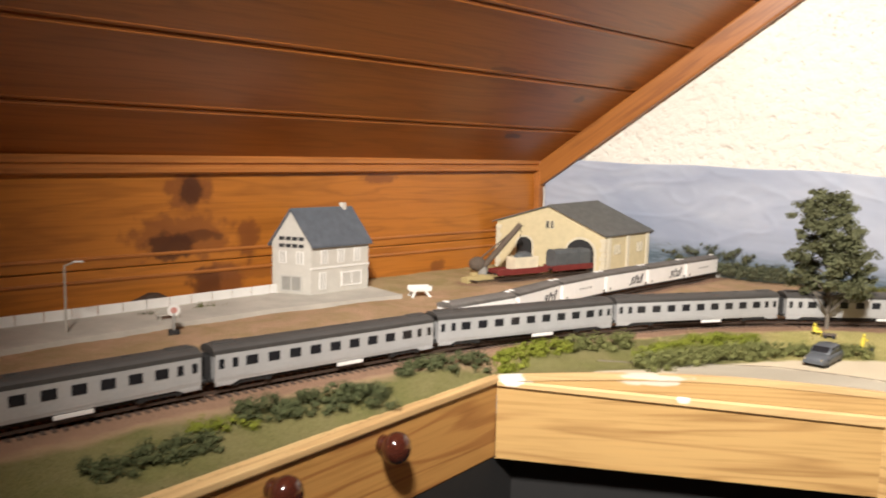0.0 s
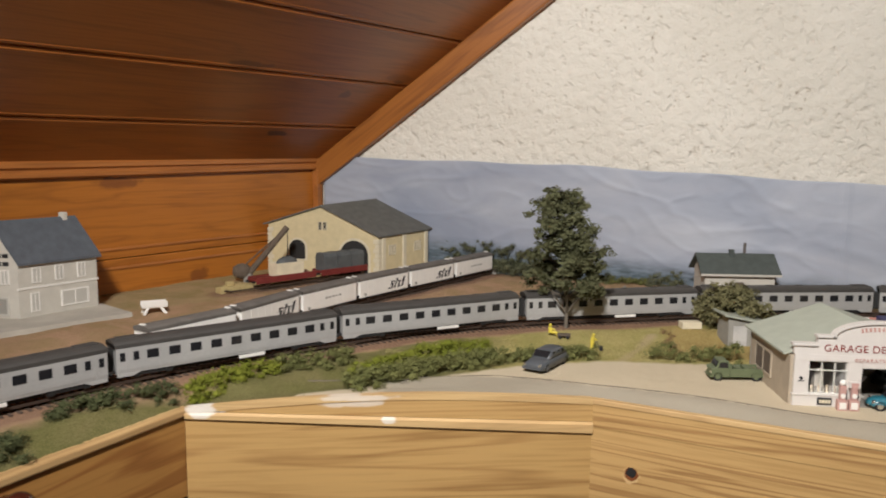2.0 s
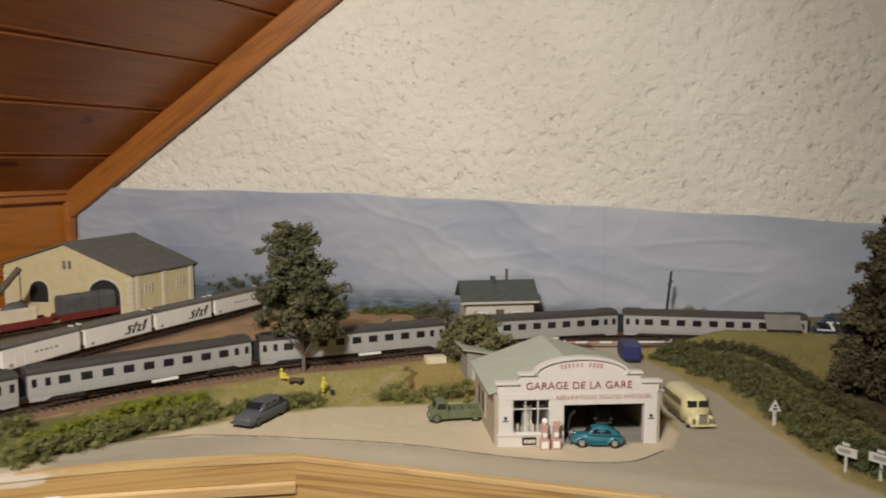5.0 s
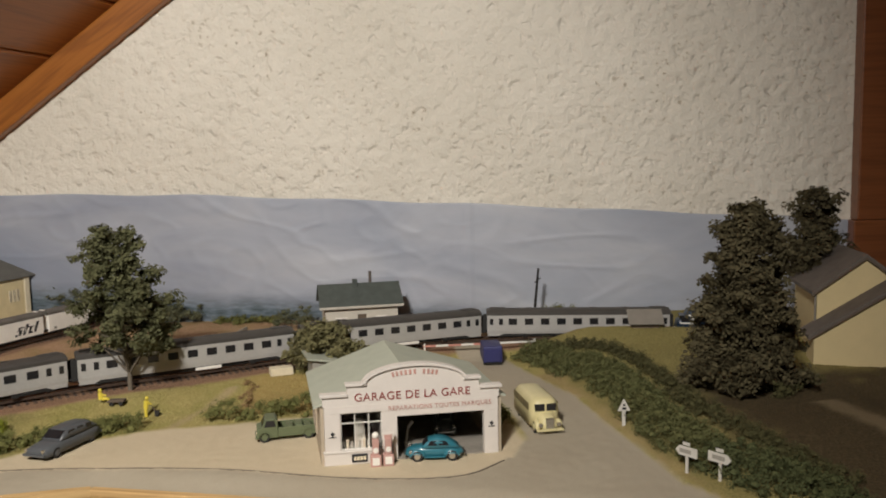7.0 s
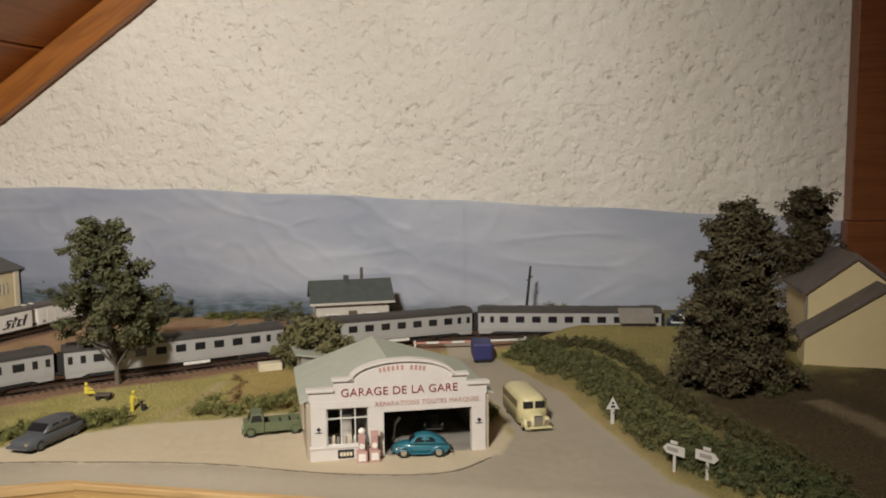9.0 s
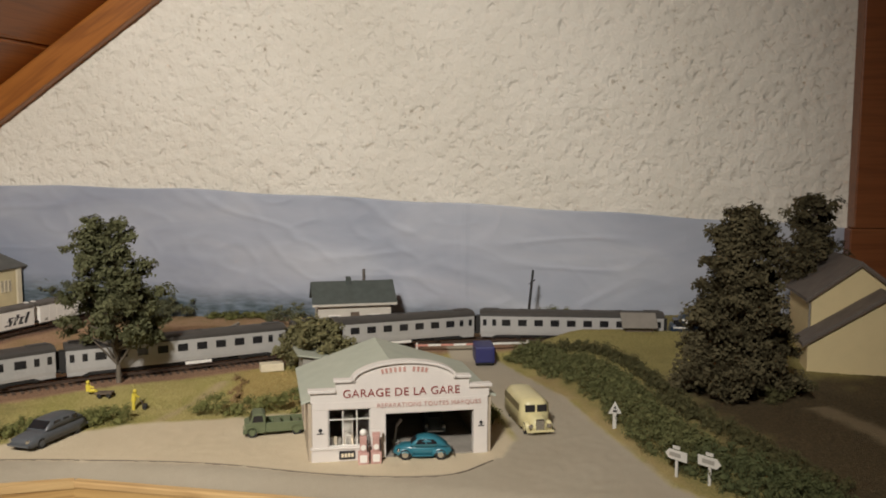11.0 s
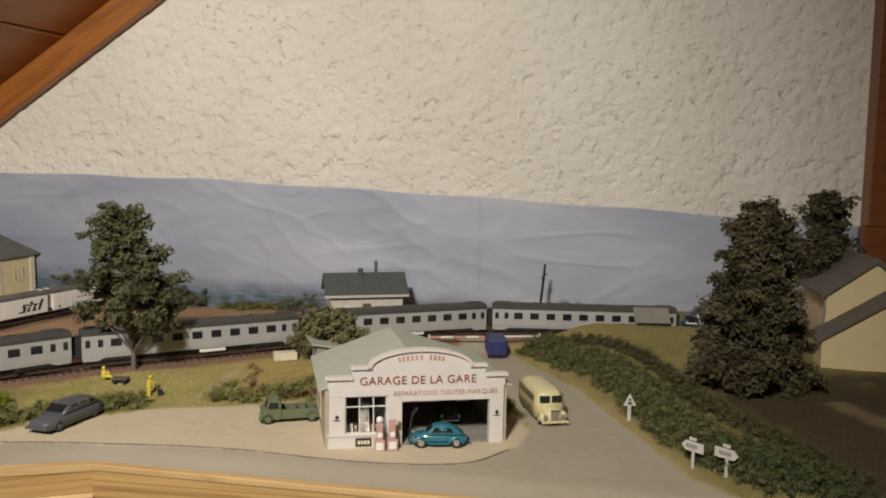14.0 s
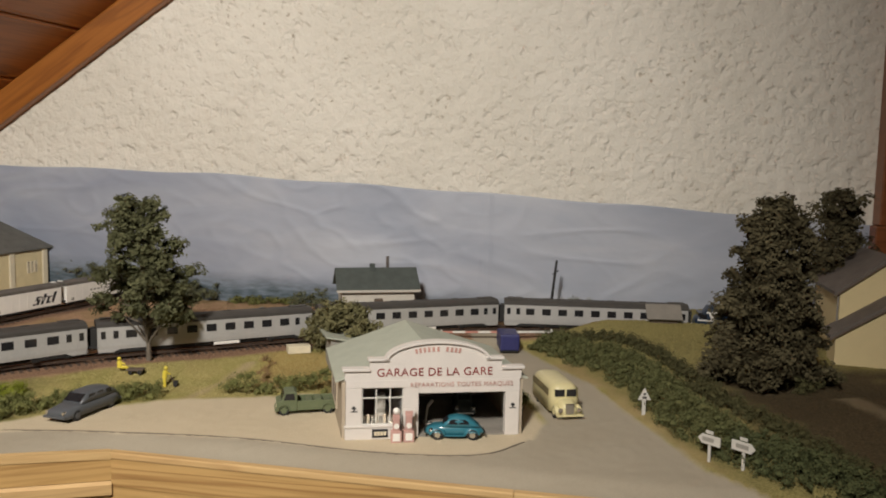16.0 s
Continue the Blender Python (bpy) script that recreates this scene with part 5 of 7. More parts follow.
def goods_shed():
    turn = -5.9
    c = Vector((-0.496, 0.580))
    ux = Vector((math.cos(radians(turn)), math.sin(radians(turn))))
    uy = Vector((-ux.y, ux.x))
    W, D = 0.202, 0.096
    mid = c - ux * W / 2 + uy * D / 2
    h = gable_house("goods_shed", mid.x, mid.y, 0.010, turn, W, D, 0.070, 0.118, STONE_Y, SLATE_G, "yellow stone goods shed with grey slate roof and arched doors", over=0.005, left_eave=0.086)
    f = -D / 2
    arch(h, 0.057, f, 0.050, 0.036, "arch_surround", BLACK)
    arch(h, -0.047, f, 0.029, 0.045, "arch_surround", BLACK, rim=0.003, base=0.026)
    for x in (-0.0085, 0.0):
        window(h, x + 0.004, 0.078, 0.0052, 0.013, f - 0.0002, STONE_W)
    for x, top in ((-W / 2, 0.085), (W / 2, 0.069)):
        for i in range(int(top / 0.008)):
            wv = 0.009 if i % 2 else 0.006
            x0, x1 = (x - 0.001, x + wv) if x < 0 else (x - wv, x + 0.001)
            part("corner_stone", box(x0, x1, f - 0.0012, f + 0.004, i * 0.008 + 0.0003, i * 0.008 + 0.0076, 0.0004), STONE_W, h)
    r = W / 2
    for yy in (-0.023, 0.027):
        for q in (-0.005, 0.0, 0.005):
            window(h, yy + q, 0.034, 0.0026, 0.017, r + 0.0002, STONE_W, "r", glass=TIMBER)
    for yy in (-0.040, 0.0, 0.044):
        part("pilaster", box(r - 0.001, r + 0.0022, yy - 0.003, yy + 0.003, 0.0, 0.068, 0.0005), STONE_W, h)
    part("ridge_cap", rod((0, -D / 2 - 0.005, 0.1195), (0, D / 2 + 0.005, 0.1195), 0.0016, seg=8), SLATE_G, h)
    sheared(h, 0.640, -D / 2, 0.065)


def station_house():
    """Tall white house near the platform: gable towards the viewer's left."""
    a, b = Vector((-0.8595, 0.158)), Vector((-0.813, 0.252))
    turn = math.degrees(math.atan2(b.y - a.y, b.x - a.x))
    # local x runs along the eaved front, local y to the back
    L, D = 0.105, 0.054
    ux = (b - a).normalized()
    uy = Vector((-ux.y, ux.x))
    mid = a + ux * L / 2 + uy * D / 2
    h = thing("station_house", mid.x, mid.y, 0.0165, turn, "tall off-white house with blue-grey slate roof by the platform", "building")
    ez, rz = 0.071, 0.116
    bm = prism([(-D / 2, -0.004), (D / 2, -0.004), (D / 2, ez), (0, rz), (-D / 2, ez)], -L / 2, L / 2)
    bmesh.ops.transform(bm, matrix=pose(0, 0, 0, 0, 0, 90), verts=bm.verts)
    part("wall", bm, STUCCO, h)
    sl = (rz - ez) / (D / 2)
    for s in (-1, 1):
        o = [(0, rz + 0.0002), (s * (D / 2 + 0.004), ez - 0.004 * sl), (s * (D / 2 + 0.004), ez - 0.004 * sl + 0.003), (0, rz + 0.003)]
        bm = prism(o, -L / 2 - 0.003, L / 2 + 0.003)
        bmesh.ops.transform(bm, matrix=pose(0, 0, 0, 0, 0, 90), verts=bm.verts)
        part("roof", bm, SLATE, h)
    part("chimney", box(L / 2 - 0.017, L / 2 - 0.011, -0.003, 0.003, rz - 0.008, rz + 0.0085, 0.0006), STUCCO, h)
    f = -D / 2
    for x in (-0.030, 0.0, 0.030):
        window(h, x, 0.042, 0.009, 0.017, f - 0.0002, glass=SHUTTER)
    window(h, -0.033, 0.006, 0.009, 0.022, f - 0.0002, glass=SHUTTER)
    window(h, 0.020, 0.008, 0.034, 0.017, f - 0.0002, glass=SHUTTER)
    part("band", box(-L / 2 - 0.001, L / 2 + 0.001, f - 0.001, f + 0.001, 0.034, 0.0365), WHITE, h)
    l = -L / 2
    window(h, -0.012, 0.042, 0.008, 0.016, l - 0.0002, WHITE, "l", glass=SHUTTER)
    window(h, 0.012, 0.042, 0.008, 0.016, l - 0.0002, WHITE, "l", glass=SHUTTER)
    window(h, 0.0, 0.004, 0.026, 0.019, l - 0.0002, SHUTTER, "l", glass=GREYWALL)
    bm = bmesh.new()
    for i, (y0, wd) in enumerate(((0.004, 0.024), (0.010, 0.030))):
        for k in range(4):
            add_box(bm, l - 0.0006, l + 0.0002, -0.017 + k * 0.009, -0.010 + k * 0.009, 0.064 + i * 0.010, 0.069 + i * 0.010)
    part("sign", bm, LETTER_K, h, "dark plain bars in place of painted lettering")
    sheared(h, -0.49, -D / 2)


def crossing_house():
    h = thing("crossing_house", 0.0635, 0.4795, 0.0125, 2.5, "small white crossing keeper's house with grey-green slate roof", "building")
    L, D, ez, rz = 0.0990, 0.0632, 0.0405, 0.0622
    bm = prism([(-D / 2, -0.010), (D / 2, -0.010), (D / 2, ez), (0, rz), (-D / 2, ez)], -L / 2, L / 2)
    bmesh.ops.transform(bm, matrix=pose(0, 0, 0, 0, 0, 90), verts=bm.verts)
    part("wall", bm, STUCCO, h)
    sl = (rz - ez) / (D / 2)
    for s in (-1, 1):
        o = [(0, rz + 0.0002), (s * (D / 2 + 0.006), ez - 0.006 * sl), (s * (D / 2 + 0.006), ez - 0.006 * sl + 0.0026), (0, rz + 0.0026)]
        bm = prism(o, -L / 2 - 0.0078, L / 2 + 0.0078)
        bmesh.ops.transform(bm, matrix=pose(0, 0, 0, 0, 0, 90), verts=bm.verts)
        part("roof", bm, SLATE_C, h)
    part("fascia", box(-L / 2 - 0.0078, L / 2 + 0.0078, -D / 2 - 0.0072, -D / 2 - 0.0062, ez - 0.0052, ez - 0.0020, 0.0002), STUCCO, h, "pale board along the eaves")
    part("chimney", box(-0.009, -0.002, -0.007, 0.001, rz - 0.006, rz + 0.0085, 0.0006), SLATE_C, h)
    part("stove_pipe", rod((0.018, 0.012, rz - 0.006), (0.018, 0.012, rz + 0.017), 0.0022, seg=10), SLATE_B, h)
    f = -D / 2
    for x in (-0.028, 0.026):
        window(h, x, 0.006, 0.013, 0.015, f - 0.0002)
    part("door", box(-0.006, 0.006, f - 0.0006, f + 0.0004, 0.0, 0.026, 0.0002), TIMBER, h)


def garage():
    g = thing("garage", 0, 0, 0, -1.0, "white-fronted village garage with arched parapet and pale green roof", "building")
    t = 0.005
    # facade pieces
    part("pillar", box(0.0, 0.0125, -0.0012, t, 0.0, 0.0415, 0.0004), FACADE, g)
    part("pillar", box(0.0455, 0.0575, -0.0012, t, 0.0, 0.0415, 0.0004), FACADE, g)
    part("pillar", box(0.1285, 0.140, -0.0012, t, 0.0, 0.0365, 0.0004), FACADE, g)
    part("plinth", box(-0.0008, 0.0455, -0.0022, t, 0.0, 0.0098, 0.0004), FACADE, g)
    part("plinth_cap", box(-0.0014, 0.0458, -0.0030, 0.001, 0.0098, 0.0112, 0.0003), FACADE, g)
    part("lintel", box(0.0, 0.140, -0.0014, t, 0.0365 + 0.005, 0.0475, 0.0003), FACADE, g)
    part("lintel_low", box(0.0575, 0.140, -0.0013, t, 0.0365, 0.0415), FACADE, g)
    n = 20
    arc = [(0.0725 + 0.040 * math.cos(a), 0.0635 + 0.0135 * math.sin(a)) for a in (math.pi * i / n for i in range(n + 1))]
    out = [(-0.001, 0.0475), (0.141, 0.0475), (0.141, 0.0555), (0.1245, 0.0555), (0.1245, 0.0635)] + arc + [(0.0185, 0.0635), (0.0185, 0.0555), (-0.001, 0.0555)]
    part("parapet", prism(out, -0.0012, 0.0036), FACADE, g)
    for a in ((-0.003, 0.0185, 0.0553, 0.0578), (0.1245, 0.143, 0.0553, 0.0578), (0.0170, 0.0335, 0.0633, 0.0655), (0.1115, 0.1260, 0.0633, 0.0655)):
        part("cornice", box(a[0], a[1], -0.0034, 0.0046, a[2], a[3], 0.0004), FACADE, g)
    rail_pts = [Vector((x, z)) for x, z in arc]
    bm = bmesh.new()
    rows = []
    for i, p in enumerate(rail_pts):
        nrm = Vector((p.x - 0.0725, (p.y - 0.0635) * 4)).normalized()
        a, b = p + nrm * 0.0, p + nrm * 0.0022
        rows.append([bm.verts.new((q.x, yy, q.y)) for q, yy in ((a, -0.0034), (b, -0.0034), (b, 0.0046), (a, 0.0046))])
    for r0, r1 in zip(rows, rows[1:]):
        for j in range(4):
            bm.faces.new((r0[j], r0[(j + 1) % 4], r1[(j + 1) % 4], r1[j]))
    bm.faces.new(rows[0])
    bm.faces.new(rows[-1][::-1])
    bmesh.ops.recalc_face_normals(bm, faces=bm.faces)
    part("arch_moulding", bm, FACADE, g)
    # shop window
    win = part("shop_window", box(0.0125, 0.0456, 0.0002, 0.0016, 0.0112, 0.0121), SIGN_W, g, "pale thin-framed shop window")
    for x in (0.0125, 0.0235, 0.0345, 0.0447):
        part("glazing_bar", box(x, x + 0.0009, 0.0002, 0.0016, 0.0122, 0.0413), SIGN_W, win)
    for z in (0.0325, 0.0405):
        part("glazing_bar", box(0.0134, 0.0447, 0.0004, 0.0014, z, z + 0.0009), SIGN_W, win)
    gl, gt, gp = nodes_of("shop_glass")
    gp.inputs["Transmission Weight"].default_value, gp.inputs["Roughness"].default_value = 1.0, 0.02
    pane = part("pane", box(0.013, 0.045, 0.0008, 0.0011, 0.0117, 0.0410), gl, win)
    pane.visible_shadow = False
    for i in range(9):
        part("display_board", box(0.0140 + i * 0.0033, 0.0162 + i * 0.0033, 0.006, 0.007, 0.0012, 0.0165 + 0.0012 * (i % 2), 0.0002), SIDE_B if i % 2 else SHED_R, g)
    part("desk", box(0.026, 0.034, 0.020, 0.028, 0.0, 0.030, 0.0004), STUCCO, g)
    # body
    D = 0.112
    part("side_wall", box(-0.003, -0.0002, 0.001, D, 0.0, 0.0455), SIDE_B, g, "beige boarded side wall")
    part("side_wall", box(0.1402, 0.143, 0.001, D, 0.0, 0.0455), SIDE_B, g)
    part("rear_wall", prism([(-0.003, 0.0), (0.143, 0.0), (0.143, 0.0455), (0.065, 0.069), (-0.003, 0.0455)], D - 0.003, D), INTERIOR, g)
    part("partition", box(0.0470, 0.0485, 0.006, D - 0.004, 0.0, 0.044), INTERIOR, g)
    part("garage_floor", box(0.0, 0.140, 0.0, D - 0.003, -0.001, 0.0012), PIT, g)
    for s in (0, 1):
        o = [(0.065, 0.0712), (-0.008, 0.0450), (-0.008, 0.0468), (0.065, 0.0730)]
        if s:
            o = [(0.065, 0.0712), (0.148, 0.0450), (0.148, 0.0468), (0.065, 0.0730)]
        part("roof", prism(o, 0.0037, D + 0.005), ROOF_P, g, "pale green sheet roof")
    window(g, 0.070, 0.013, 0.042, 0.021, -0.0032, SIDE_B, "l", glass=TIMBER)
    # lettering and plates
    up = pose(0, 0, 0, 90)
    wording("GARAGE DE LA GARE", 0.0092, LETTER, g, pose(0.0705, -0.0016, 0.0535) @ up, spacing=1.06)
    wording("REPARATIONS TOUTES MARQUES", 0.0050, FADED, g, pose(0.0925, -0.0018, 0.0432) @ up, spacing=1.12)
    bm = bmesh.new()
    for i in range(11):
        if i == 6:
            continue
        a = -0.62 + 1.24 * i / 10
        add_box(bm, -0.0009, 0.0009, -0.0003, 0.0003, -0.0019, 0.0019, 0, pose(0.0725 + 0.030 * math.sin(a), -0.0014, 0.0640 + 0.0080 * math.cos(a), 0, math.degrees(a) * 0.35))
    part("name_bars", bm, FADED, g, "red-brown plain bars in place of the owners' name")
    part("plate", box(0.0205, 0.0330, -0.0030, -0.0021, 0.0018, 0.0085, 0.0002), LETTER_K, g, "small black plate")
    bm = bmesh.new()
    for i in range(4):
        add_box(bm, 0.0222 + i * 0.0025, 0.0241 + i * 0.0025, -0.0033, -0.0029, 0.0036, 0.0066)
    part("plate_bars", bm, CREAM_C, g)
    for x in (0.0062, 0.1345):
        bm = bmesh.new()
        add_box(bm, -0.0027, 0.0027, -0.0004, 0.0002, 0.0, 0.0006)
        add_box(bm, -0.0013, 0.0013, -0.0004, 0.0002, -0.0013, 0.0013, 0, pose(0, 0, 0.0030, 0, 45))
        add_box(bm, -0.0004, 0.0004, -0.0004, 0.0002, 0.0, 0.0016)
        e = part("emblem", bm, LETTER_K, g, "small dark diamond shape")
        e.matrix_local = pose(x, -0.0013, 0.0225)
    sheared(g, -0.06)
    # engine hoist inside
    bm = bmesh.new()
    add_rod(bm, (0.068, 0.030, 0.001), (0.070, 0.030, 0.016), 0.0009)
    add_rod(bm, (0.070, 0.030, 0.016), (0.074, 0.030, 0.021), 0.0016)
    add_box(bm, 0.0665, 0.072, 0.026, 0.034, 0.0012, 0.0024)
    hoist = part("engine_hoist", bm, SIGN_W)
    tagged(hoist, "small white engine hoist inside the garage", "hoist")


def lean_to():
    h = thing("lean_to_shed", 0.008, 0.214, ground_z(0.008, 0.214), 8.0, "small grey boarded lean-to shed with pale sloping roof", "shed")
    part("wall", prism([(-0.014, -0.003), (0.028, -0.003), (0.028, 0.026), (-0.014, 0.034)], 0.0, 0.034), GREYWALL, h)
    part("roof", prism([(-0.020, 0.0365), (0.034, 0.0262), (0.034, 0.0280), (-0.020, 0.0383)], -0.005, 0.040), ROOF_P, h)
    part("opening", box(-0.008, 0.008, -0.0004, 0.0004, 0.0, 0.024), INTERIOR, h)


def yellow_house():
    h = thing("yellow_house", 0.578, 0.138, 0.026, -23.0, "cream yellow rendered house with brown-grey roofs on the hill", "building")
    W, D, ez, rz = 0.124, 0.10, 0.058, 0.106

    def gable(name, x0, x1, y0, y1, e, r, dz=0.0):
        m = (x0 + x1) / 2
        part("wall", prism([(x0, -0.004), (x1, -0.004), (x1, e), (m, r), (x0, e)], y0, y1), YELLOW_W, h)
        sl = (r - e) / (m - x0)
        for s in (-1, 1):
            ex = m + s * (m - x0 + 0.006)
            o = [(m, r + 0.0002), (ex, e - 0.006 * sl), (ex, e - 0.006 * sl + 0.0035), (m, r + 0.0035)]
            rf = part("roof", prism(o, y0 - 0.004, y1 + 0.004), SLATE_B, h)
            o2 = [(m, r - 0.0022), (ex, e - 0.006 * sl - 0.0022), (ex, e - 0.006 * sl - 0.0002), (m, r)]
            part("barge_board", prism(o2, y0 - 0.0038, y0 - 0.0022), TIMBER, rf)

    gable("main", -0.046, 0.046, -0.030, 0.075, 0.0705, rz)
    gable("front", -0.0555, 0.0945, -0.062, -0.0305, 0.0290, 0.0785)
    part("gutter", rod((-0.0500, -0.03, 0.0690), (-0.0500, 0.075, 0.0690), 0.0014), SHED_R, h)
    part("down_pipe", rod((-0.0475, -0.029, 0.0), (-0.0475, -0.029, 0.0685), 0.0010), SHED_R, h)


def hill_shed():
    h = thing("field_shed", 0.394, 0.268, ground_z(0.394, 0.268) - 0.001, -14.0, "low weathered field shed with grey roof on the hill", "shed")
    part("wall", prism([(-0.016, -0.004), (0.016, -0.004), (0.016, 0.0062), (-0.016, 0.0062)], -0.004, 0.010), TIMBER, h)
    part("roof", prism([(-0.021, 0.0), (0.021, 0.0), (0.021, 0.0014), (-0.021, 0.0014)], -0.012, 0.012), SHED_R, h).matrix_local = pose(0, 0, 0.0128, 40)


goods_shed()
station_house()
crossing_house()
garage()
lean_to()
yellow_house()
hill_shed()

# ---- road vehicles ----
def wheels(parent, pts, r, w, hub=CHROME, hub_label=""):
    for x, y in pts:
        s = 1 if y > 0 else -1
        bm = bmesh.new()
        add_rod(bm, (x, y - s * w, r), (x, y, r), r, seg=20)
        tyre = part("wheel", bm, TYRE, parent, smooth=False)
        part("hub", rod((x, y - s * w * 0.4, r), (x, y + s * 0.0003, r), r * 0.66, r * 0.56, 16), hub, tyre, hub_label)


def body_loft(rings, material, parent, name="body"):
    """Car body from (x, half width at sill, half width at top, z low, z high) stations."""
    rr = []
    for x, wl, wt, z0, z1 in rings:
        ring = []
        for k in range(13):
            a = math.pi * k / 12
            c, s = math.cos(a), math.sin(a)
            e = 0.45
            ww = wl + (wt - wl) * max(0, s) ** 1.5
            ring.append((x, -ww * math.copysign(abs(c) ** e, c), z0 + (z1 - z0) * abs(s) ** e))
        rr.append(ring)
    ob = part(name, loft(rr), material, parent, smooth=True)
    return ob


def side_pane(parent, pts, y_low, y_high, z_low, z_high, sd, s):
    """A thin side window leaning inwards with the cabin; pts are (x, z)."""
    def ring(inset):
        return [(x * s, sd * (y_low + (y_high - y_low) * (z - z_low) / (z_high - z_low) - inset) * s, z * s) for x, z in pts]
    part("side_window", loft([ring(0.04), ring(0.0)]), GLASS_D, parent)


def beetle(name, x, y, z, turn, paint, label):
    c = thing(name, x, y, z, turn, label, "car")
    s = 0.0470 / 4.07
    st = [(-2.02, 0.30, 0.2, 0.36, 0.55), (-1.9, 0.46, 0.32, 0.32, 0.72), (-1.6, 0.54, 0.42, 0.30, 0.86), (-1.2, 0.59, 0.50, 0.30, 0.95), (-0.7, 0.63, 0.57, 0.30, 1.0), (0.2, 0.65, 0.6, 0.30, 1.02),
          (0.9, 0.64, 0.57, 0.30, 1.02), (1.4, 0.58, 0.46, 0.32, 0.93), (1.8, 0.48, 0.34, 0.36, 0.76), (2.0, 0.30, 0.2, 0.42, 0.56)]
    body_loft([(a * s, b * s, d * s, e * s, f * s) for a, b, d, e, f in st], paint, c)
    cab = [(-0.86, 0.58, 0.50, 0.85, 1.02), (-0.62, 0.61, 0.51, 0.85, 1.28), (-0.32, 0.63, 0.51, 0.85, 1.49), (0.1, 0.64, 0.51, 0.85, 1.58), (0.5, 0.64, 0.51, 0.85, 1.56), (0.9, 0.62, 0.49, 0.85, 1.44), (1.3, 0.57, 0.43, 0.85, 1.22), (1.7, 0.47, 0.32, 0.80, 0.92)]
    body_loft([(a * s, b * s, d * s, e * s, f * s) for a, b, d, e, f in cab], paint, c, "cabin")
    for sd in (-1, 1):
        side_pane(c, [(-0.50, 1.08), (0.16, 1.08), (0.16, 1.38), (-0.22, 1.38), (-0.34, 1.32)], 0.652, 0.566, 1.08, 1.38, sd, s)
        side_pane(c, [(0.26, 1.08), (0.98, 1.08), (0.90, 1.24), (0.72, 1.36), (0.26, 1.38)], 0.652, 0.560, 1.08, 1.38, sd, s)
        for fx in (-1.22, 1.20):
            bm = bmesh.new()
            bmesh.ops.create_uvsphere(bm, u_segments=20, v_segments=14, radius=1, matrix=Matrix.Translation((fx * s, sd * 0.62 * s, 0.40 * s)) @ Matrix.Diagonal((0.58 * s, 0.22 * s, 0.44 * s, 1)))
            for v in bm.verts:
                away = abs(v.co.x - fx * s) / s
                v.co.z = max(v.co.z, (0.50 if away < 0.40 else 0.30) * s)
            part("fender", bm, paint, c, smooth=True)
        part("running_board", box(-0.74 * s, 0.72 * s, min(sd * 0.60, sd * 0.80) * s, max(sd * 0.60, sd * 0.80) * s, 0.26 * s, 0.33 * s, 0.0002), paint, c)
        bm = bmesh.new()
        bmesh.ops.create_uvsphere(bm, u_segments=12, v_segments=8, radius=0.15 * s, matrix=Matrix.Translation((-1.66 * s, sd * 0.62 * s, 0.66 * s)))
        part("headlamp", bm, CHROME, c, smooth=True)
    for bx in (-2.08, 2.06):
        part("bumper", rod((bx * s, -0.62 * s, 0.42 * s), (bx * s, 0.62 * s, 0.42 * s), 0.05 * s), CHROME, c)
    part("windscreen", prism([(-0.84 * s, 1.07 * s), (-0.74 * s, 1.07 * s), (-0.44 * s, 1.38 * s), (-0.53 * s, 1.38 * s)], -0.44 * s, 0.44 * s), GLASS_D, c)
    wheels(c, [(a * s, b * s) for a in (-1.22, 1.20) for b in (-0.80, 0.80)], 0.37 * s, 0.17 * s)
    return c


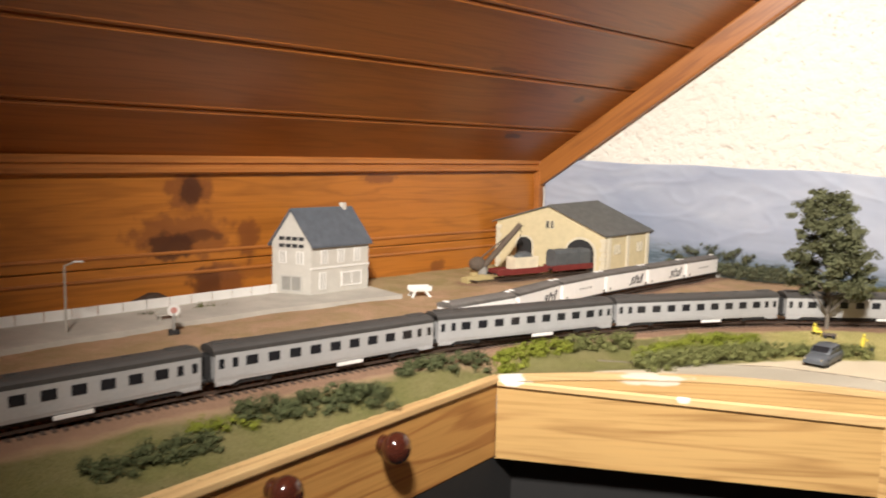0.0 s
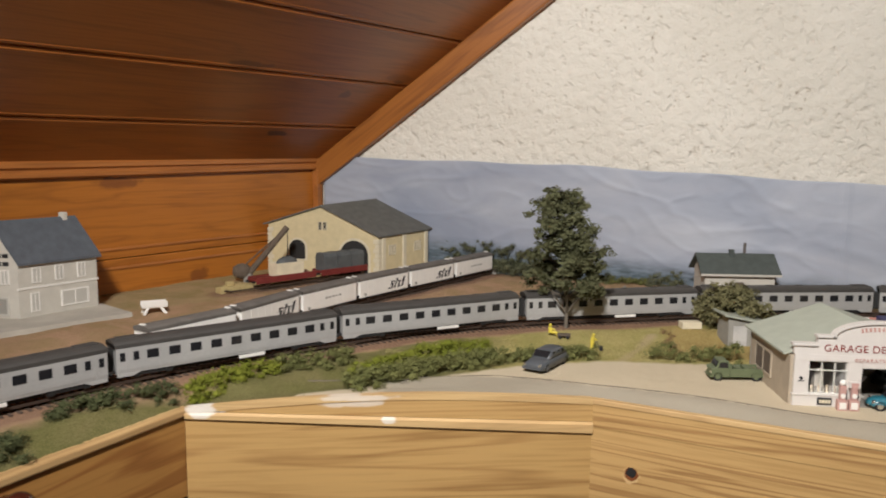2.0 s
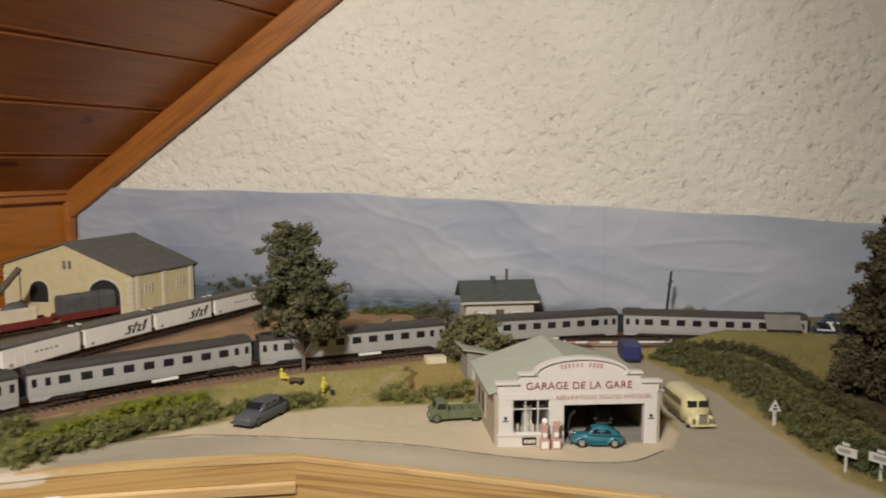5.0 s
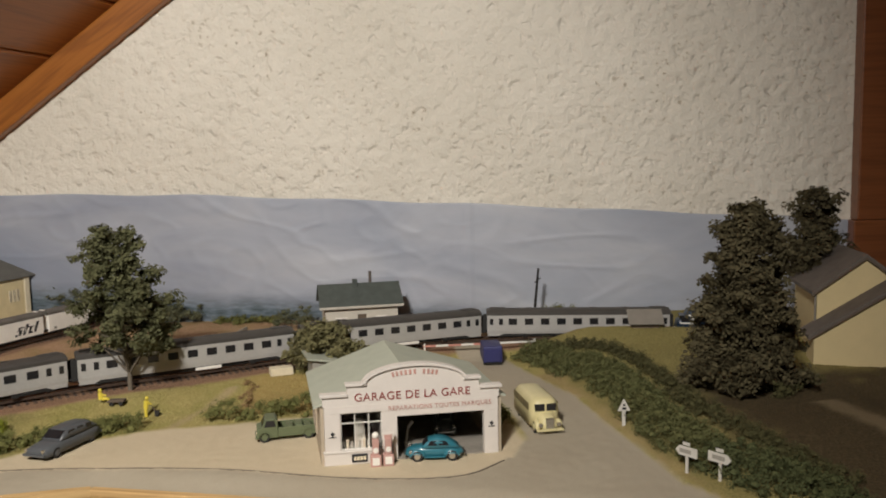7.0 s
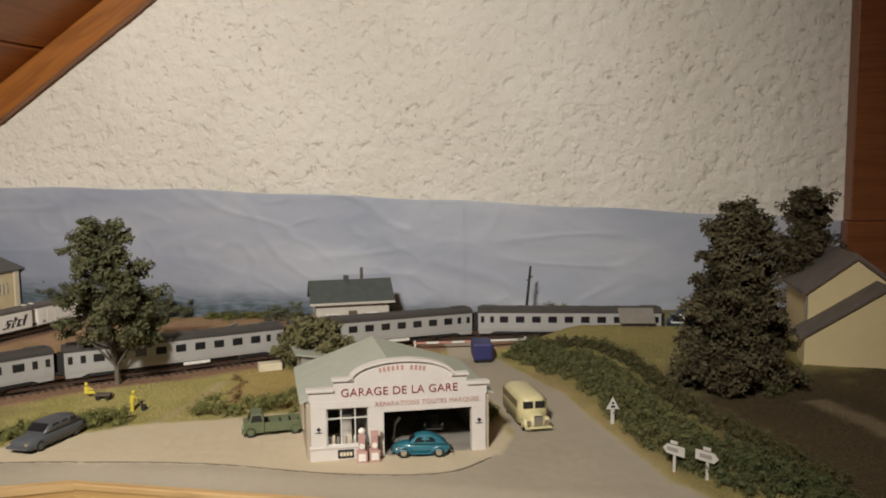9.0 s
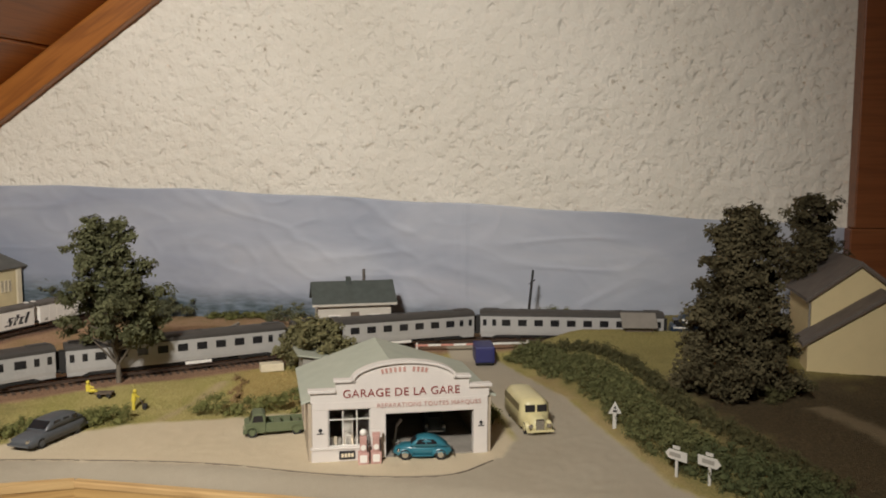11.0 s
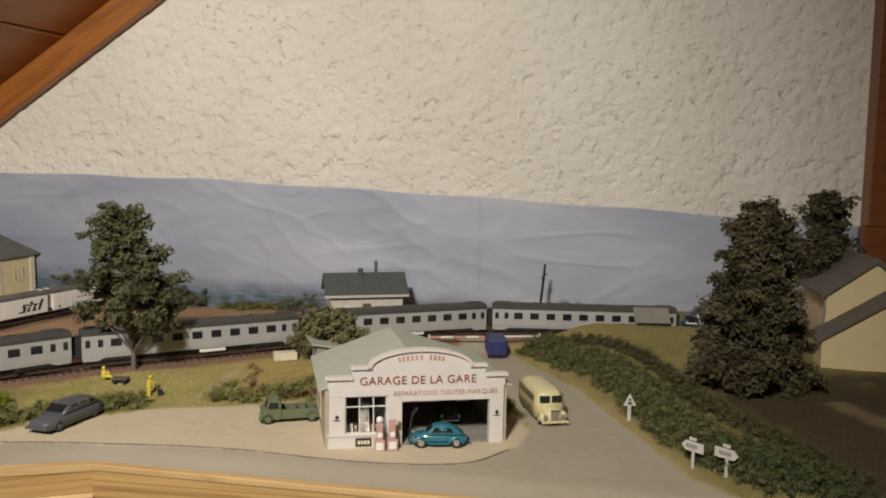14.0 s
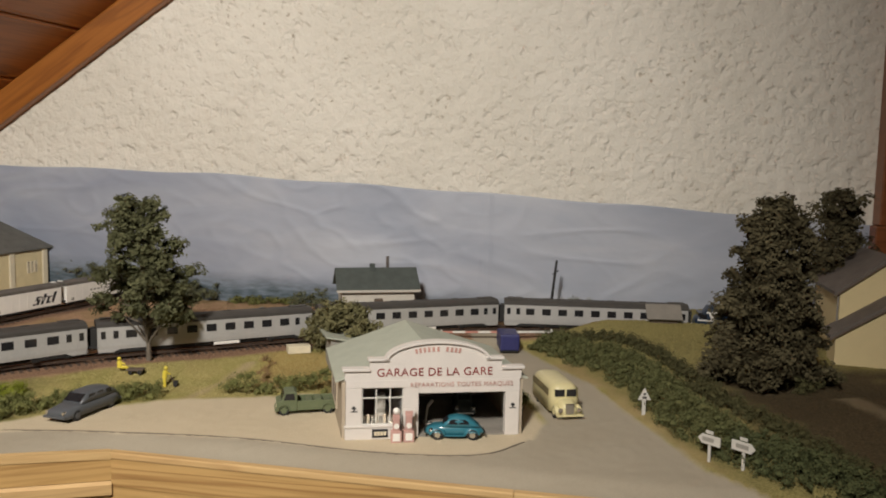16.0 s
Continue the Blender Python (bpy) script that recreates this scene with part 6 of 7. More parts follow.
def saloon(x, y, z, turn):
    """Long-bonneted estate with a rounded back; nose at -x."""
    c = thing("grey_estate_car", x, y, z, turn, "matt blue-grey toy estate car parked on the sand", "car")
    s = 0.065 / 4.5
    st = [(-2.25, 0.60, 0.5, 0.30, 0.62), (-2.15, 0.78, 0.66, 0.25, 0.78), (-1.2, 0.84, 0.74, 0.24, 0.88), (-0.7, 0.86, 0.78, 0.24, 0.92), (0.8, 0.86, 0.78, 0.24, 0.94), (1.7, 0.84, 0.74, 0.26, 0.93), (2.15, 0.76, 0.64, 0.30, 0.85), (2.25, 0.6, 0.5, 0.36, 0.7)]
    body_loft([(a * s, b * s, d * s, e * s, f * s) for a, b, d, e, f in st], GREYCAR, c)
    cab = [(-0.95, 0.70, 0.62, 0.84, 0.92), (-0.55, 0.74, 0.60, 0.84, 1.30), (-0.15, 0.75, 0.60, 0.84, 1.43), (0.8, 0.75, 0.60, 0.84, 1.44), (1.5, 0.73, 0.58, 0.84, 1.34), (2.0, 0.68, 0.55, 0.84, 1.0), (2.1, 0.6, 0.5, 0.82, 0.9)]
    body_loft([(a * s, b * s, d * s, e * s, f * s) for a, b, d, e, f in cab], GREYCAR, c, "cabin")
    for sd in (-1, 1):
        for x0, x1 in ((-0.45, 0.15), (0.25, 0.85), (0.95, 1.5)):
            part("side_window", prism([(x0 * s, 0.98 * s), (x1 * s, 0.98 * s), ((x1 - 0.06) * s, 1.26 * s), ((x0 + 0.14) * s, 1.26 * s)], sd * 0.70 * s - 0.0003, sd * 0.70 * s + 0.0006), GLASS_D, c)
        part("headlamp", rod((-2.26 * s, sd * 0.58 * s, 0.62 * s), (-2.1 * s, sd * 0.58 * s, 0.62 * s), 0.10 * s), CHROME, c)
    part("windscreen", prism([(-0.98 * s, 0.98 * s), (-0.88 * s, 0.98 * s), (-0.46 * s, 1.32 * s), (-0.55 * s, 1.32 * s)], -0.56 * s, 0.56 * s), GLASS_D, c)
    for bx in (-2.3, 2.28):
        part("bumper", box((bx - 0.05) * s, (bx + 0.05) * s, -0.75 * s, 0.75 * s, 0.32 * s, 0.46 * s, 0.0003), GREYCAR, c)
    wheels(c, [(a * s, b * s) for a in (-1.4, 1.35) for b in (-0.82, 0.82)], 0.31 * s, 0.18 * s, GREYCAR)


def small_truck(x, y, z, turn):
    """Olive delivery truck, cab at -x and an open back."""
    c = thing("olive_truck", x, y, z, turn, "olive green toy pick-up truck with an open loading bed", "truck")
    part("cab", prism([(-0.026, 0.0035), (-0.008, 0.0035), (-0.008, 0.0185), (-0.0105, 0.0205), (-0.0185, 0.0205), (-0.0215, 0.0135), (-0.026, 0.0120)], -0.0095, 0.0095, 0.0008), OLIVE, c)
    part("bed_floor", box(-0.008, 0.026, -0.0095, 0.0095, 0.0058, 0.0070, 0.0002), OLIVE, c)
    for sd in (-1, 1):
        part("bed_side", box(-0.0078, 0.026, sd * 0.0092 - 0.0005, sd * 0.0092 + 0.0005, 0.0042, 0.0125, 0.0003), OLIVE, c)
        part("door_window", prism([(-0.0195, 0.0135), (-0.0098, 0.0135), (-0.0108, 0.0190), (-0.0178, 0.0190)], sd * 0.0095 - 0.0003, sd * 0.0095 + 0.0003), GLASS_D, c)
        part("headlamp", rod((-0.0264, sd * 0.007, 0.0085), (-0.0255, sd * 0.007, 0.0085), 0.0014), CREAM_C, c)
        for xx in (-0.0195, 0.018):
            n = 10
            o = [(xx + 0.0056 * math.cos(math.pi * i / n), 0.0045 + 0.0056 * math.sin(math.pi * i / n)) for i in range(n + 1)] + [(xx - 0.0046, 0.0045)] + [(xx + 0.0046 * math.cos(math.pi * i / n), 0.0045 + 0.0046 * math.sin(math.pi * i / n)) for i in range(n - 1, 0, -1)] + [(xx + 0.0046, 0.0045)]
            part("mudguard", prism(o, sd * 0.0098 - 0.0009, sd * 0.0098 + 0.0009), OLIVE, c)
    part("tailgate", box(0.0252, 0.0262, -0.0092, 0.0092, 0.0045, 0.0122, 0.0002), OLIVE, c)
    part("bumper", box(-0.0272, -0.0258, -0.0098, 0.0098, 0.0034, 0.0050, 0.0003), OLIVE, c)
    part("windscreen", prism([(-0.0218, 0.0142), (-0.0210, 0.0142), (-0.0186, 0.0192), (-0.0194, 0.0192)], -0.0078, 0.0078), GLASS_D, c)
    for k, (bx, hh) in enumerate(((0.002, 0.015), (0.010, 0.0165), (0.018, 0.014))):
        part("seat_bench", box(bx - 0.003, bx + 0.003, -0.007, 0.007, 0.0070, hh * 0.8, 0.0006), OLIVE, c)
    wheels(c, [(a, b) for a in (-0.0195, 0.018) for b in (-0.0095, 0.0095)], 0.0044, 0.0024, OLIVE)


def bus(x, y, z, turn):
    """Cream coach with a bonnet; nose at -x."""
    c = thing("cream_bus", x, y, z, turn, "pale yellow old-fashioned toy motor coach with chrome grille", "bus")
    rings = [(-0.018, 0.0095, 0.0085, 0.0042, 0.0260), (-0.013, 0.0128, 0.0112, 0.0040, 0.0285), (-0.004, 0.0130, 0.0115, 0.0040, 0.0292), (0.048, 0.0130, 0.0115, 0.0040, 0.0288), (0.060, 0.0122, 0.0105, 0.0042, 0.0268), (0.066, 0.0095, 0.008, 0.006, 0.0220)]
    body_loft(rings, BUSY, c)
    body_loft([(-0.034, 0.0055, 0.004, 0.0042, 0.0115), (-0.032, 0.0068, 0.005, 0.0040, 0.0142), (-0.016, 0.0085, 0.0068, 0.0040, 0.0165), (-0.014, 0.0085, 0.0068, 0.0040, 0.0165)], BUSY, c, "bonnet")
    grille = part("grille", box(-0.0356, -0.0330, -0.0036, 0.0036, 0.0048, 0.0148, 0.0008), CHROME, c)
    bm = bmesh.new()
    for i in range(5):
        add_box(bm, -0.0361, -0.0354, -0.0029 + i * 0.0013, -0.0022 + i * 0.0013, 0.0055, 0.0142)
    part("slats", bm, CHROME, grille)
    for sd in (-1, 1):
        part("windscreen", box(-0.0188, -0.0150, min(sd * 0.0008, sd * 0.0092), max(sd * 0.0008, sd * 0.0092), 0.0178, 0.0242, 0.0005), GLASS_D, c)
        for i in range(7):
            part("side_window", box(-0.008 + i * 0.0092, -0.0010 + i * 0.0092, sd * 0.01285 - 0.0003, sd * 0.01285 + 0.0004, 0.0172, 0.0236, 0.0002), DUSTY, c)
        bm = bmesh.new()
        bmesh.ops.create_uvsphere(bm, u_segments=16, v_segments=10, radius=1, matrix=Matrix.Translation((-0.0255, sd * 0.0092, 0.0062)) @ Matrix.Diagonal((0.0070, 0.0034, 0.0058, 1)))
        for v in bm.verts:
            v.co.z = max(v.co.z, 0.0035)
        part("fender", bm, BUSY, c, smooth=True)
        part("headlamp", rod((-0.0345, sd * 0.0078, 0.0088), (-0.0300, sd * 0.0078, 0.0088), 0.0020, 0.0012, 14), CHROME, c)
    part("bumper", box(-0.0372, -0.0360, -0.0115, 0.0115, 0.0036, 0.0056, 0.0004), BUSY, c)
    wheels(c, [(a, b) for a in (-0.0255, 0.040) for b in (-0.0118, 0.0118)], 0.0052, 0.003)
    c.scale = (0.77, 1.06, 0.98)


def van(x, y, z, turn):
    c = thing("blue_van", x, y, z, turn, "deep blue boxy toy delivery van on the road", "van")
    part("body", box(-0.019, 0.019, -0.0115, 0.0115, 0.0035, 0.0235, 0.0022), BLUEV, c)
    part("bonnet", box(-0.031, -0.0192, -0.0105, 0.0105, 0.0035, 0.0135, 0.0020), BLUEV, c)
    part("windscreen", box(-0.0198, -0.0186, -0.0088, 0.0088, 0.0145, 0.0205, 0.0003), GLASS_D, c)
    part("rear_door", box(0.0187, 0.0195, -0.0085, 0.0085, 0.0050, 0.0205, 0.0003), BLUEV, c)
    part("bumper", box(0.0188, 0.0208, -0.0105, 0.0105, 0.0030, 0.0046, 0.0004), UNDER, c)
    wheels(c, [(a, b) for a in (-0.022, 0.012) for b in (-0.0105, 0.0105)], 0.0042, 0.0025, BLUEV)


beetle("teal_small_car", 0.0872, -0.0022, 0.0, -8.0, BEETLE, "glossy teal rounded toy car parked before the garage")
beetle("dark_small_car", 0.107, 0.062, 0.0012, 84.0, DARKCAR, "dark rounded toy car inside the garage")
saloon(-0.2190, 0.0930, 0.0, 63.0)
small_truck(-0.0310, 0.0765, 0.0, 4.0)
bus(0.1945, 0.0540, 0.0, 89.5)
van(0.2075, 0.293, ground_z(0.2075, 0.289) - 0.0005, -97.0)


# ---- street furniture and small things ----
def petrol_pump(x, y):
    p = thing("petrol_pump", x, y, 0.0, -2.0, "faded red old petrol pump with white globe by the garage", "petrol pump", "petrol pumps")
    part("base", box(-0.0042, 0.0042, -0.0032, 0.0032, 0.0, 0.0095, 0.0005), PUMP_R, p)
    part("panel", box(-0.0028, 0.0028, -0.0036, -0.0031, 0.0018, 0.0078, 0.0002), WHITE, p)
    part("column", box(-0.0026, 0.0026, -0.0022, 0.0022, 0.0095, 0.0225, 0.0005), PUMP_R, p)
    part("dial", rod((0, -0.0028, 0.0135), (0, -0.0020, 0.0135), 0.0022, seg=16), WHITE, p)
    part("hose", rod((0.0034, -0.0014, 0.0040), (0.0030, -0.0012, 0.0190), 0.0005, seg=8), UNDER, p)
    return p


def pumps():
    p = petrol_pump(0.0390, -0.0100)
    bm = bmesh.new()
    bmesh.ops.create_uvsphere(bm, u_segments=14, v_segments=10, radius=0.0027, matrix=Matrix.Translation((0, 0, 0.0250)))
    part("globe", bm, WHITE, p, smooth=True)
    q = petrol_pump(0.0490, -0.0094)
    part("head", box(-0.0045, 0.0045, -0.0012, 0.0012, 0.0205, 0.0262, 0.0003), FACADE, q)
    part("head_plate", box(-0.0030, 0.0030, -0.0017, -0.0011, 0.0218, 0.0250), PUMP_R, q)
    q["label"] = "faded red old petrol pump with square pale head by the garage"


def arrow_sign(x, y, z, turn, point):
    s = thing("direction_sign", x, y, z, turn, "white arrow-shaped direction sign on a post at the roadside", "road sign", "direction signs")
    part("post", box(-0.0011, 0.0011, -0.0006, 0.0006, -0.003, 0.0150, 0.0002), SIGN_W, s)
    w, h = 0.0090, 0.0036
    o = [(-w, 0.0135), (w * 0.65, 0.0135), (w, 0.0135 + h), (w * 0.65, 0.0135 + 2 * h), (-w, 0.0135 + 2 * h)]
    if point < 0:
        o = [(-a, b) for a, b in o][::-1]
    part("board", prism(o, -0.0014, -0.0006), SIGN_W, s)
    part("top_tab", box(-0.0030, 0.0030, -0.0014, -0.0006, 0.0216, 0.0240, 0.0002), SIGN_W, s)
    part("writing_bar", box(-0.0055, 0.0040, -0.0017, -0.0013, 0.0158, 0.0188), GREYWALL, s, "grey plain bar in place of a name")


def warning_sign(x, y, z, turn):
    s = thing("warning_sign", x, y, z, turn, "white triangular warning sign on a short post at the roadside", "road sign")
    part("post", box(-0.0016, 0.0016, -0.0006, 0.0006, -0.003, 0.0155, 0.0002), SIGN_W, s)
    part("plate", prism([(-0.0058, 0.0140), (0.0058, 0.0140), (0, 0.0250)], -0.0012, -0.0004), SIGN_W, s)
    bm = bmesh.new()
    add_box(bm, -0.0010, 0.0010, -0.0016, -0.0011, 0.0186, 0.0204)
    add_box(bm, -0.0018, 0.0018, -0.0016, -0.0011, 0.0154, 0.0172)
    part("symbol", bm, LETTER_K, s)


def barrier():
    a, b = Vector((0.128, 0.3155)), Vector((0.268, 0.3065))
    turn = math.degrees(math.atan2(b.y - a.y, b.x - a.x))
    br = thing("level_crossing_barrier", a.x, a.y, 0.006, turn, "white and red level crossing barrier before the track", "barrier")
    n = 9
    L = (b - a).length
    for i in range(n):
        x0, x1 = L * i / n, L * (i + 1) / n
        part("bar", box(x0, x1, -0.0009, 0.0009, 0.0115, 0.0138, 0.0002), RED_W if i % 2 == 0 and i < 6 else WHITE, br)
    for x in (0.002, L - 0.002):
        part("post", box(x - 0.0009, x + 0.0009, -0.0009, 0.0009, 0.0, 0.0160, 0.0002), WHITE, br)


def field_fence():
    """Low grey stone walls in the yard."""
    pts = [Vector(p) for p in ((-0.352, 0.290), (-0.307, 0.347), (-0.225, 0.330), (-0.145, 0.338), (-0.092, 0.497))]
    for a, b in zip(pts, pts[1:]):
        f = thing("yard_wall", a.x, a.y, 0.008, math.degrees(math.atan2((b - a).y, (b - a).x)), "low grey concrete panel wall in the yard", "wall", "yard walls")
        L = (b - a).length
        n = max(2, int(L / 0.024))
        for i in range(n):
            part("panel", box(L * i / n + 0.0006, L * (i + 1) / n - 0.0006, -0.0012, 0.0012, 0.0, 0.0125, 0.0003), GREYWALL, f)


def figure(x, y, z, turn, sitting):
    """A tiny painted toy figure, one plain mesh."""
    bm = bmesh.new()
    if sitting:
        add_rod(bm, (-0.001, 0, 0.0050), (-0.0016, 0, 0.0115), 0.0026, 0.0022)
        add_rod(bm, (0.0, 0, 0.0052), (0.006, 0, 0.0056), 0.0018, 0.0014)
        add_rod(bm, (0.006, 0, 0.0056), (0.0068, 0, 0.0), 0.0014, 0.0012)
        add_rod(bm, (-0.0012, 0, 0.0100), (0.0042, 0, 0.0085), 0.0009)
        bmesh.ops.create_uvsphere(bm, u_segments=10, v_segments=8, radius=0.0019, matrix=Matrix.Translation((-0.0016, 0, 0.0138)))
    else:
        for s in (-1, 1):
            add_rod(bm, (0, s * 0.0013, 0.0), (0, s * 0.0011, 0.0088), 0.0013, 0.0014)
        add_rod(bm, (0, 0, 0.0085), (-0.0010, 0, 0.0158), 0.0024, 0.0022)
        add_rod(bm, (-0.001, 0.002, 0.0150), (-0.0050, 0.002, 0.0120), 0.0009)
        bmesh.ops.create_uvsphere(bm, u_segments=10, v_segments=8, radius=0.0019, matrix=Matrix.Translation((-0.0014, 0, 0.0182)))
    ob = part("toy_figurine", bm, YELLOWP)
    ob.matrix_world = pose(x, y, z, 0, 0, turn)
    tagged(ob, "tiny bright yellow toy figurine sitting on the grass" if sitting else "tiny bright yellow toy figurine standing on the grass", "figurine", "yellow figurines")


def barrow(x, y, z):
    b = thing("hand_cart", x, y, z, -5.0, "small dark hand cart on the grass", "cart")
    part("tray", box(-0.004, 0.012, -0.0045, 0.0045, 0.0032, 0.0052, 0.0004), TIMBER, b)
    for k in (0.0, 0.009):
        part("wheel", rod((k, -0.0050, 0.0020), (k, -0.0042, 0.0020), 0.0020, seg=12), UNDER, b)
        part("wheel", rod((k, 0.0042, 0.0020), (k, 0.0050, 0.0020), 0.0020, seg=12), UNDER, b)


def mower(x, y):
    m = thing("push_mower", x, y, ground_z(x, y), 0, "tiny dark push mower on the grass", "mower")
    part("drum", box(-0.0022, 0.0022, -0.0024, 0.0024, 0.0012, 0.0052, 0.0006), UNDER, m)
    for k in (-0.0028, 0.0028):
        part("wheel", rod((0, k - 0.0004, 0.0020), (0, k + 0.0004, 0.0020), 0.0020, seg=12), UNDER, m)
    part("push_bar", rod((-0.0015, 0, 0.0045), (-0.0050, 0, 0.0110), 0.0005), TIMBER, m)


def straw_stack():
    b = thing("straw_stack", -0.684, 0.402, ground_z(-0.684, 0.402) - 0.0005, 52, "low stack of yellow straw bales beside the siding", "straw")
    rng = np.random.default_rng(9)
    for i in range(5):
        for k in range(2):
            x, h = -0.026 + i * 0.0112, 0.008 + 0.003 * rng.random()
            part("bale", box(x, x + 0.0108, -0.0085 + k * 0.0086, -0.0002 + k * 0.0086, 0.0, h, 0.0012), STRAW, b)
    part("bale", box(-0.012, -0.001, -0.004, 0.004, 0.0100, 0.0165, 0.0012), STRAW, b)


def buffer_stop():
    a, b = YARD[0], YARD[2]
    d = (a - b).normalized()
    p = a + d * 0.012
    c = thing("buffer_stop", p.x, p.y, ground_z(p.x, p.y), math.degrees(math.atan2(d.y, d.x)), "weathered pale brown buffer stop at the end of the siding", "buffer stop")
    part("block", prism([(-0.006, -0.002), (0.010, -0.002), (0.008, 0.012), (-0.004, 0.0155)], -0.0115, 0.0115, 0.0012), GREYWALL, c)
    part("beam", box(-0.0085, -0.0055, -0.0125, 0.0125, 0.0085, 0.0125, 0.0006), TIMBER, c)


def crane():
    c = thing("yard_crane", -0.697, 0.499, 0.012, 20.0, "weathered grey yard crane with a slanting jib", "crane")
    bm = bmesh.new()
    bmesh.ops.create_icosphere(bm, subdivisions=2, radius=0.0115, matrix=Matrix.Translation((-0.008, 0, 0.012)) @ Matrix.Diagonal((1.1, 0.8, 0.9, 1)))
    part("counterweight", bm, TIMBER, c)
    part("pedestal", rod((0, 0, -0.002), (0, 0, 0.014), 0.007, 0.0055, 14), GREYWALL, c)
    for s in (-1, 1):
        part("jib", rod((0.002, s * 0.0040, 0.010), (0.050, s * 0.0018, 0.068), 0.0036), TIMBER, c)
    part("stay", rod((-0.006, 0, 0.018), (0.048, 0, 0.066), 0.0010), TIMBER, c)
    part("cable", rod((0.050, 0, 0.068), (0.050, 0, 0.030), 0.0006), UNDER, c)
    part("hook_block", box(0.0475, 0.0525, -0.002, 0.002, 0.026, 0.031, 0.0008), UNDER, c)
    c.scale = (1.27, 1.27, 1.27)


def white_cart():
    c = thing("luggage_trailer", -0.727, 0.238, 0.010, 35.0, "white plastic luggage trailer standing on the yard", "trailer")
    part("deck", box(-0.016, 0.016, -0.007, 0.007, 0.0088, 0.0108, 0.0005), WHITE, c)
    for s in (-1, 1):
        part("side", box(-0.016, 0.016, s * 0.007 - 0.0005, s * 0.007 + 0.0005, 0.0108, 0.0165, 0.0003), WHITE, c)
        for k in (-0.011, 0.011):
            part("leg", rod((k * 1.25, s * 0.0092, 0.0), (k * 0.7, s * 0.0045, 0.0092), 0.0022, 0.0018), WHITE, c)


def utility_pole():
    p = thing("utility_pole", 0.306, 0.432, ground_z(0.306, 0.432), 0, "thin dark leaning wooden utility pole near the backdrop", "pole")
    part("shaft", rod((-0.003, 0, -0.004), (0.005, 0, 0.078), 0.0022, 0.0016), UNDER, p)
    part("cross_piece", rod((-0.0003, 0.001, 0.058), (0.0085, 0.001, 0.064), 0.0009), UNDER, p)


def crate():
    ob = part("wooden_crate", box(-0.0125, 0.0125, -0.007, 0.007, 0.0, 0.0085, 0.0008), CREAM_C)
    ob.matrix_world = pose(-0.0400, 0.260, ground_z(-0.040, 0.260) - 0.0005, 0, 0, 10)
    tagged(ob, "pale wooden crate lying on the grass beside the track", "crate")


def platform():
    line = smooth_line([(-0.745, 0.215), (-0.80, 0.135), (-0.875, 0.02), (-0.965, -0.165), (-1.06, -0.38)])
    top = part("platform", sweep(resample(line, 0.02), [(0.001, 0.004), (0.0, 0.0155), (-0.055, 0.0155), (-0.10, 0.0155), (-0.115, 0.0125)]), CONCRETE)
    tagged(top, "pale grey concrete station platform along the wooden wall", "platform", kind="structure")
    # low white fence at the back of the platform
    fl = resample(smooth_line([(-0.905, 0.175), (-0.955, 0.075), (-1.02, -0.06), (-1.09, -0.20), (-1.17, -0.36)]), 0.03)
    for a, b in zip(fl, fl[1:]):
        t = (b - a)
        f = part("platform_fence", box(0.0, t.length - 0.001, -0.0008, 0.0008, 0.0, 0.0125, 0.0004), CREAM_W)
        f.matrix_world = pose(a.x, a.y, 0.0150, 0, 0, math.degrees(math.atan2(t.y, t.x)))
        tagged(f, "low white concrete fence panel at the back of the platform", "fence", "platform fence panels")
    for x, y in ((-0.993, -0.150),):
        l = thing("platform_lamp", x, y, 0.0150, 30, "slender pale platform lamp with a curved arm", "lamp post", "platform lamps")
        part("pole", rod((0, 0, 0), (0, 0, 0.072), 0.0013, 0.0009), CONCRETE, l)
        part("arm", rod((0, 0, 0.072), (0.012, 0, 0.0765), 0.0008), CONCRETE, l)
        part("head", box(0.009, 0.019, -0.0018, 0.0018, 0.0755, 0.0772, 0.0005), WHITE, l)
    s = thing("platform_signal", -0.900, -0.094, 0.0150, -51, "small red and white round signal board on a grey post", "signal")
    part("post", rod((0, 0, -0.006), (0, 0, 0.020), 0.0016), GREYWALL, s)
    part("disc", rod((-0.0012, 0, 0.022), (0.0012, 0, 0.022), 0.0068, seg=18), WHITE, s)
    part("disc_centre", rod((-0.0016, 0, 0.022), (0.0016, 0, 0.022), 0.0034, seg=14), RED_W, s)
    part("base", box(-0.006, 0.006, -0.006, 0.006, -0.008, 0.0, 0.0006), UNDER, s)
    b = thing("platform_bench", -0.938, -0.052, 0.0150, 62, "small pale bench on the platform", "bench")
    part("seat", box(-0.014, 0.014, -0.003, 0.003, 0.0055, 0.0070, 0.0003), CONCRETE, b)
    part("backrest", box(-0.014, 0.014, 0.0030, 0.0040, 0.0075, 0.0140, 0.0003), CONCRETE, b)
    for k in (-0.011, 0.011):
        part("leg", box(k - 0.001, k + 0.001, -0.0028, 0.0028, 0.0, 0.0056), CONCRETE, b)
    # dark hooded car behind the fence
    c = thing("dark_brown_car", -1.012, 0.012, 0.0120, 62, "dark brown toy car parked behind the platform fence", "car")
    body_loft([(-0.024, 0.007, 0.005, 0.003, 0.010), (-0.012, 0.009, 0.007, 0.003, 0.014), (0.0, 0.009, 0.007, 0.003, 0.019), (0.012, 0.009, 0.007, 0.003, 0.018), (0.024, 0.007, 0.005, 0.003, 0.011)], RUST, c)
    wheels(c, [(a, q) for a in (-0.014, 0.014) for q in (-0.0085, 0.0085)], 0.004, 0.002)


